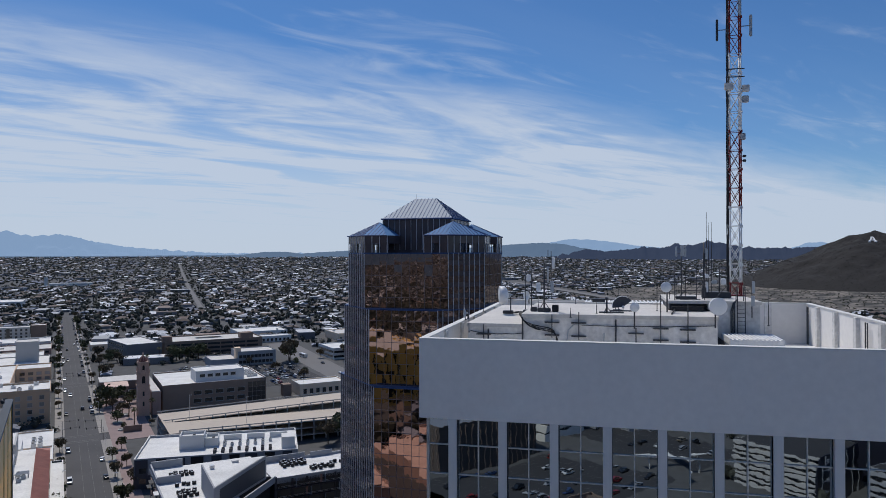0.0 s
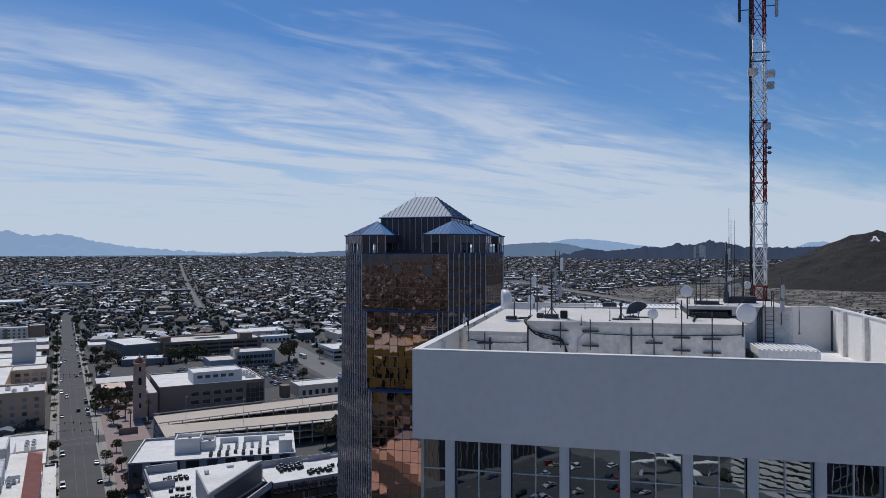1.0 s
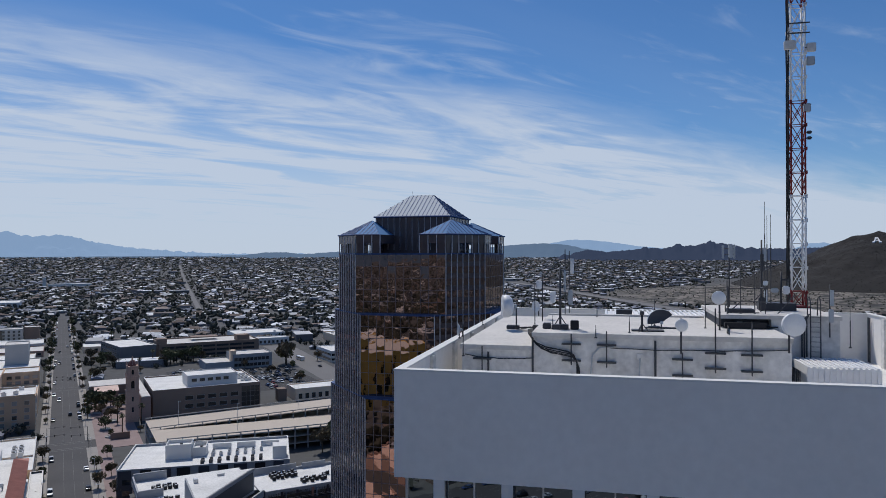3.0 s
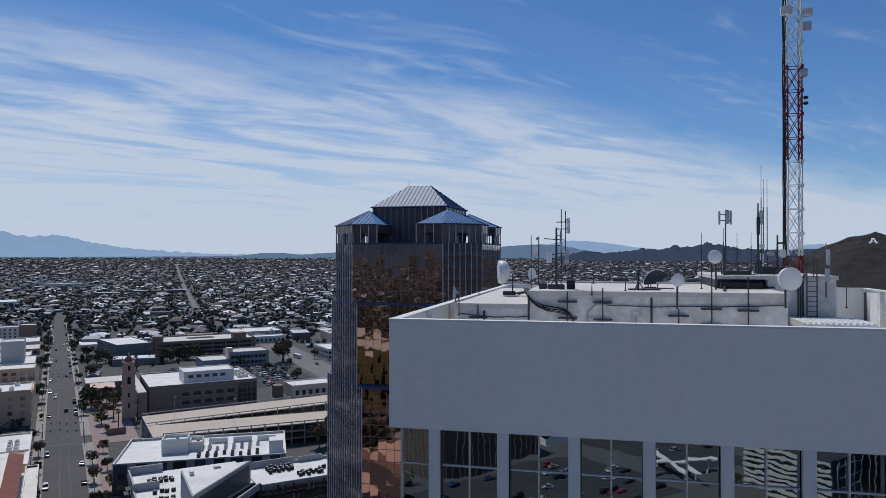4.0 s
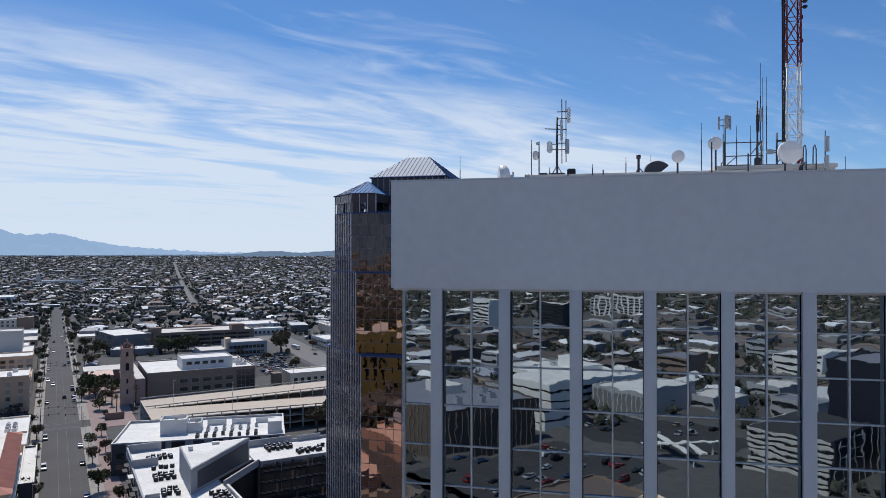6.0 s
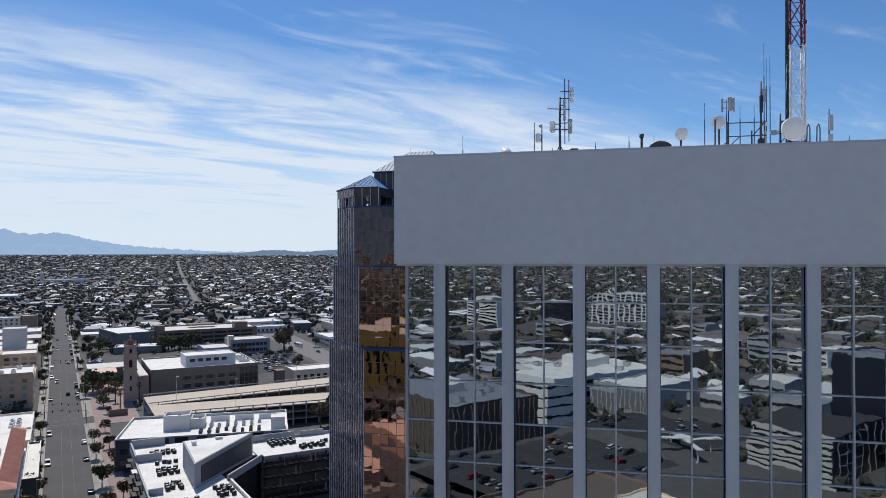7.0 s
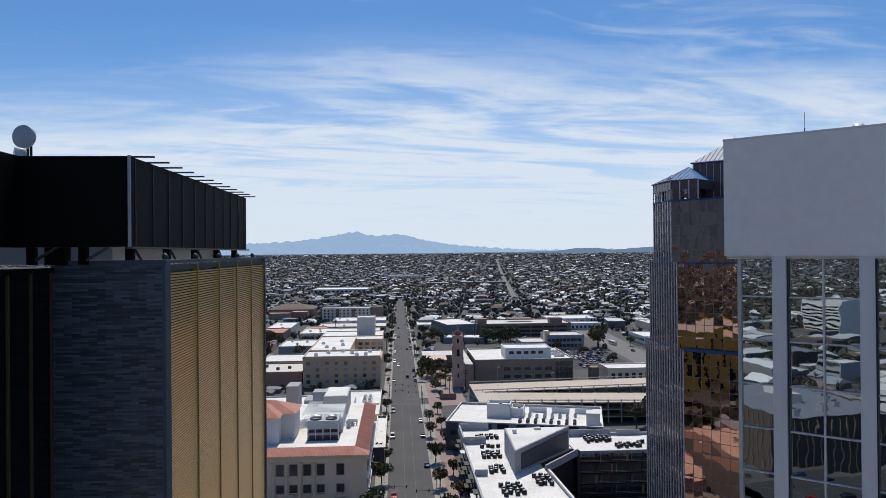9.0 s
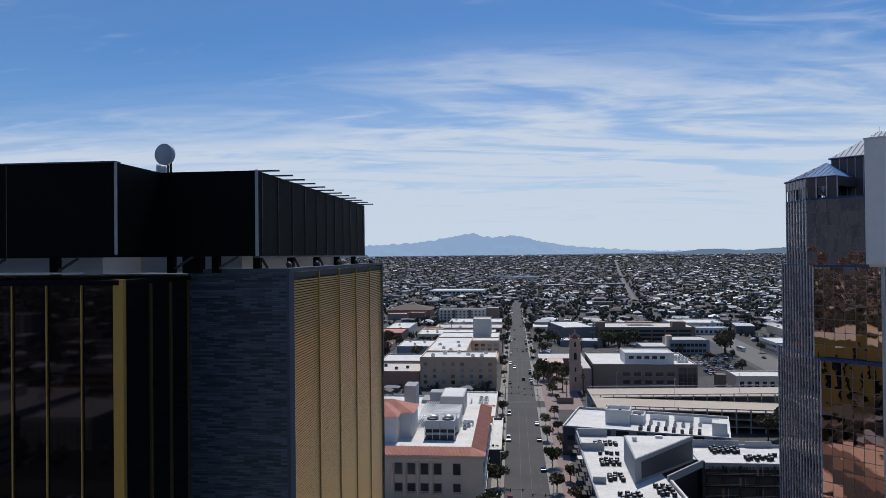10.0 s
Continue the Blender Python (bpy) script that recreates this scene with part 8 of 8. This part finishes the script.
# ---- houses ----
def free(x, y, m=6.0):
    """Whether a spot of the avenue frame is clear of the big buildings and roads."""
    if abs(x) < 12 + m * (0.3 if m < 2 else 1.6) and -720 < y < 870:
        return False
    for a, b, c, e in KEEP:
        if a - m < x < b + m and c - m < y < e + m:
            return False
    fx = 157 + 0.1285 * (y - 700)
    if 900 < y < 3300 and abs(x - fx) < 6 + m * 0.7:
        return False
    f2 = 720 + (y - 300) * 0.3607
    if 280 < y < 1560 and abs(x - f2) < 34:
        return False
    for cy, cw in CROSS:
        if abs(y - cy) < cw / 2 + m and abs(x) < 430:
            return False
    return True


KEEP = [(-72, -8, -8, 130), (-120, -11, 178, 272), (-98, -12, 298, 380), (-128, -68, 438, 518), (-158, -102, 598, 682), (-88, -18, 560, 586), (11, 152, -75, 236), (26, 150, 236, 350), (26, 146, 384, 442), (150, 192, 200, 470), (182, 220, 310, 356), (-46, -11, -195, -160), (-10, 130, -205, -75), (-165, -55, 1105, 1185), (-45, 75, 1845, 1895)] + [o[:4] for o in OTHERS] + NORTH
NB = pose(184, 700, 0, 0, 0, -7.9)
NBW = AV @ NB


def house_mesh(w, d, h, style, rise):
    """Walls and a hipped, gabled or flat parapeted roof, as vertices, faces and face kinds (0 wall, 1 roof)."""
    a, b = w / 2, d / 2
    v = [(-a, -b, 0), (a, -b, 0), (a, b, 0), (-a, b, 0), (-a, -b, h), (a, -b, h), (a, b, h), (-a, b, h)]
    f = [(0, 1, 5, 4), (1, 2, 6, 5), (2, 3, 7, 6), (3, 0, 4, 7)]
    k = [0] * 4
    if style == 2:
        v += [(-a - 0.1, -b - 0.1, h), (a + 0.1, -b - 0.1, h), (a + 0.1, b + 0.1, h), (-a - 0.1, b + 0.1, h), (-a - 0.1, -b - 0.1, h + 0.35), (a + 0.1, -b - 0.1, h + 0.35), (a + 0.1, b + 0.1, h + 0.35), (-a - 0.1, b + 0.1, h + 0.35)]
        f += [(8, 9, 13, 12), (9, 10, 14, 13), (10, 11, 15, 14), (11, 8, 12, 15), (12, 13, 14, 15)]
        k += [1] * 5
    else:
        o = 0.6
        v += [(-a - o, -b - o, h - 0.15), (a + o, -b - o, h - 0.15), (a + o, b + o, h - 0.15), (-a - o, b + o, h - 0.15)]
        inset = min(a, b) if style == 0 else 0.0
        if w >= d:
            v += [(-a - o + inset + (o if style else 0), 0, h + rise), (a + o - inset - (o if style else 0), 0, h + rise)]
            f += [(8, 9, 13, 12), (9, 10, 13), (10, 11, 12, 13), (11, 8, 12)]
        else:
            v += [(0, -b - o + inset, h + rise), (0, b + o - inset, h + rise)]
            f += [(8, 9, 12), (9, 10, 13, 12), (10, 11, 13), (11, 8, 12, 13)]
        k += [1] * 4
    return v, f, k


def build_houses():
    rng = random.Random(77)
    buckets = {m.name: ([], [], [], m) for m in (FAR_WHITE, FAR_GREY, FAR_BROWN)}
    near, protos = 0, {}
    tv, tf = [], []

    def blob(wx, wy, r, h, z0):
        """A small lumpy crown: near the town a cloud of leaf tufts, further off a top, one uneven ring and a foot."""
        d2 = wx * wx + wy * wy
        tufted = (d2 < 7.3e5 and wy > 150) or (d2 < 6.5e5 and wy < -60 and -320 < wx < 260)
        if tufted:
            for _ in range(28 if wy > 0 else 20):
                d = Vector((rng.gauss(0, 1), rng.gauss(0, 1), rng.gauss(0, 1))).normalized() * rng.uniform(0.5, 1.0)
                p = Vector((wx + d.x * r, wy + d.y * r, z0 + h * 0.58 + d.z * h * 0.42))
                o = len(tv)
                for _k in range(3):
                    tv.append(tuple(p + Vector((rng.uniform(-1, 1), rng.uniform(-1, 1), rng.uniform(-0.8, 0.8))) * r * 0.30))
                tf.append((o, o + 1, o + 2))
            r, h = r * 0.62, h * 0.84
        o, n = len(tv), 5
        rings = ((0.75, 0.82), (1.0, 0.42)) if wx * wx + wy * wy < 1.6e6 else ((1.0, 0.6),)
        tv.append((wx + rng.uniform(-0.3, 0.3) * r, wy + rng.uniform(-0.3, 0.3) * r, z0 + h))
        for ring, (fr, fz) in enumerate(rings):
            for i in range(n):
                a = 2 * math.pi * (i + 0.5 * ring + rng.uniform(-0.3, 0.3)) / n
                q = r * fr * rng.uniform(0.6, 1.15)
                tv.append((wx + q * math.cos(a), wy + q * math.sin(a), z0 + h * fz * rng.uniform(0.75, 1.15)))
        tv.append((wx, wy, z0 - 0.2))
        last = o + 1 + n * len(rings)
        for i in range(n):
            j = (i + 1) % n
            tf.append((o, o + 1 + i, o + 1 + j))
            if len(rings) == 2:
                tf.append((o + 1 + i, o + 1 + n + i, o + 1 + j))
                tf.append((o + 1 + j, o + 1 + n + i, o + 1 + n + j))
            tf.append((last, last - n + j, last - n + i))

    jx, iy = 0, 0
    px_, py_ = 46.0, 18.5
    for jx in range(-70, 72):
        for iy in range(-240, 235):
            x, y = jx * px_ + (0 if jx % 2 else 6), iy * py_
            w3 = NBW @ Vector((x, y, 0))
            r = math.hypot(w3.x, w3.y)
            if r > 4650 or r < 45:
                continue
            azi = math.degrees(math.atan2(w3.x, w3.y))
            front = -72 < azi < 42
            north = azi > 135 or azi < -115
            if not front and r > (4300 if north else 1500):
                continue
            if r > 2000 and (iy % 2):
                continue
            if r > 2700 and (jx % 2 == 0 and iy % 4):
                continue
            x += rng.uniform(-15, 15)
            y += rng.uniform(-7, 7) * (1 if r < 1500 else 2.2)
            w3 = NBW @ Vector((x, y, 0))
            lx, ly = (NB @ Vector((x, y, 0))).xy
            desert = math.hypot(w3.x - 760, w3.y - 1430) < 470 or math.hypot(w3.x - HC[0], w3.y - HC[1]) < 420
            z0 = gz(w3.x, w3.y)
            big = 1.0 if r < 2000 else 1.2 if r < 2700 else 1.5
            # trees in yards and along streets
            if not desert:
                for _ in range(8 if north and r < 1300 else 6 if r < 1100 else 3 if north and r > 1800 else 5):
                    tx, ty = w3.x + rng.uniform(-26, 26), w3.y + rng.uniform(-20, 20) * big
                    l2 = AV.inverted() @ Vector((tx, ty, 0))
                    if free(l2.x, l2.y, 1.0) and rng.random() < 0.92:
                        blob(tx, ty, rng.uniform(1.7, 4.2) * big, rng.uniform(3.2, 7.0) * (1 + 0.15 * (big - 1)), gz(tx, ty))
                        if r < 1100:
                            blob(tx + rng.uniform(-2, 2), ty + rng.uniform(-2, 2), rng.uniform(1.5, 3.0), rng.uniform(2.5, 6.5), 0)
            elif rng.random() < 0.75:
                for _ in range(3):
                    blob(w3.x + rng.uniform(-22, 22), w3.y + rng.uniform(-22, 22), rng.uniform(0.8, 3.2), rng.uniform(0.7, 2.2), z0)
                continue
            else:
                continue
            # sheds and carports behind the houses
            if r < 1250 and front:
                for _ in range(2):
                    sx, sy = w3.x + rng.uniform(-20, 20), w3.y + rng.uniform(-9, 9)
                    l3 = AV.inverted() @ Vector((sx, sy, 0))
                    if free(l3.x, l3.y, 4):
                        v, f, k = house_mesh(rng.uniform(3.5, 8), rng.uniform(3.5, 7), rng.uniform(2.2, 2.9), rng.choice((0, 1, 2, 2)), 0.9)
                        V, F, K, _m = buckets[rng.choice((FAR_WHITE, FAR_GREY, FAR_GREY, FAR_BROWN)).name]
                        o, tn = len(V), radians(rng.choice((22.3, 112.3)) + rng.uniform(-3, 3))
                        V.extend((sx + math.cos(tn) * a - math.sin(tn) * b, sy + math.sin(tn) * a + math.cos(tn) * b, e) for a, b, e in v)
                        F.extend(tuple(o + i for i in q) for q in f)
                        K.extend(k)
            works = north and 380 < r < 900 and -330 < w3.x < 300
            if not free(lx, ly, 8 if r < 1600 or abs(lx) > 60 else 12) or rng.random() < (0.12 if works else 0.38 if north and r > 450 else 0.07 if r < 1200 else 0.13):
                continue
            u = rng.random()
            shop = rng.random() < (0.45 if works else 0.06)
            w, d = (rng.uniform(9, 17) * big, rng.uniform(8, 13) * min(big, 1.4)) if not shop else (rng.uniform(22, 42), rng.uniform(14, 17))
            h = rng.uniform(2.5, 3.2) if not shop else rng.uniform(4.5, 7)
            style = 2 if shop or rng.random() < 0.24 else rng.choice((0, 0, 1))
            # white roofs thin out with distance, in place of haze dulling them
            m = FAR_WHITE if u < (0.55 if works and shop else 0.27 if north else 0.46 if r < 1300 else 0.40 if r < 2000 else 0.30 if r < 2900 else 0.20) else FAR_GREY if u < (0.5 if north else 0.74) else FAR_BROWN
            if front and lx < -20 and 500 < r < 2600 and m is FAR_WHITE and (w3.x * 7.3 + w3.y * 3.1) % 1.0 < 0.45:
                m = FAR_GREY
            turn = rng.choice((0, 90)) - 7.9 + 30.2 + rng.uniform(-2, 2)
            if not shop:
                w = w if turn < 60 else w * 0.8
            v, f, k = house_mesh(w, d, h, style, rng.uniform(1.5, 2.8))
            if front and r < 760 and near < 300 and not shop and ly > 240:
                near += 1
                hs = thing("house", {"far_white_roofs": "small house with bright white roof among trees", "far_grey_roofs": "small house with grey roof among trees", "far_brown_roofs": "small house with brown roof among trees"}[m.name], "house", pose(w3.x, w3.y, 0, 0, 0, turn), "houses of the town")
                walls, roofs = [q for q, kind in zip(f, k) if kind == 0], [q for q, kind in zip(f, k) if kind == 1]
                for nm, fl, mm in (("wall", walls, FAR_WALL), ("roof", roofs, m)):
                    used = sorted({i for q in fl for i in q})
                    mp = {i: n for n, i in enumerate(used)}
                    me = bpy.data.meshes.new(nm)
                    me.from_pydata([v[i] for i in used], [], [tuple(mp[i] for i in q) for q in fl])
                    me.materials.append(mm)
                    part(nm, me, None, hs)
                continue
            V, F, K, _ = buckets[m.name]
            o = len(V)
            c, s = math.cos(radians(turn)), math.sin(radians(turn))
            V.extend((w3.x + c * a - s * b, w3.y + s * a + c * b, z0 + e) for a, b, e in v)
            F.extend(tuple(o + i for i in q) for q in f)
            K.extend(k)
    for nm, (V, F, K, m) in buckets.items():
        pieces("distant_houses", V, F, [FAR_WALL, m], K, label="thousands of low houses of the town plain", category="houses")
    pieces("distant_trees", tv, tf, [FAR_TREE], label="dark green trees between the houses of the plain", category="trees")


build_houses()
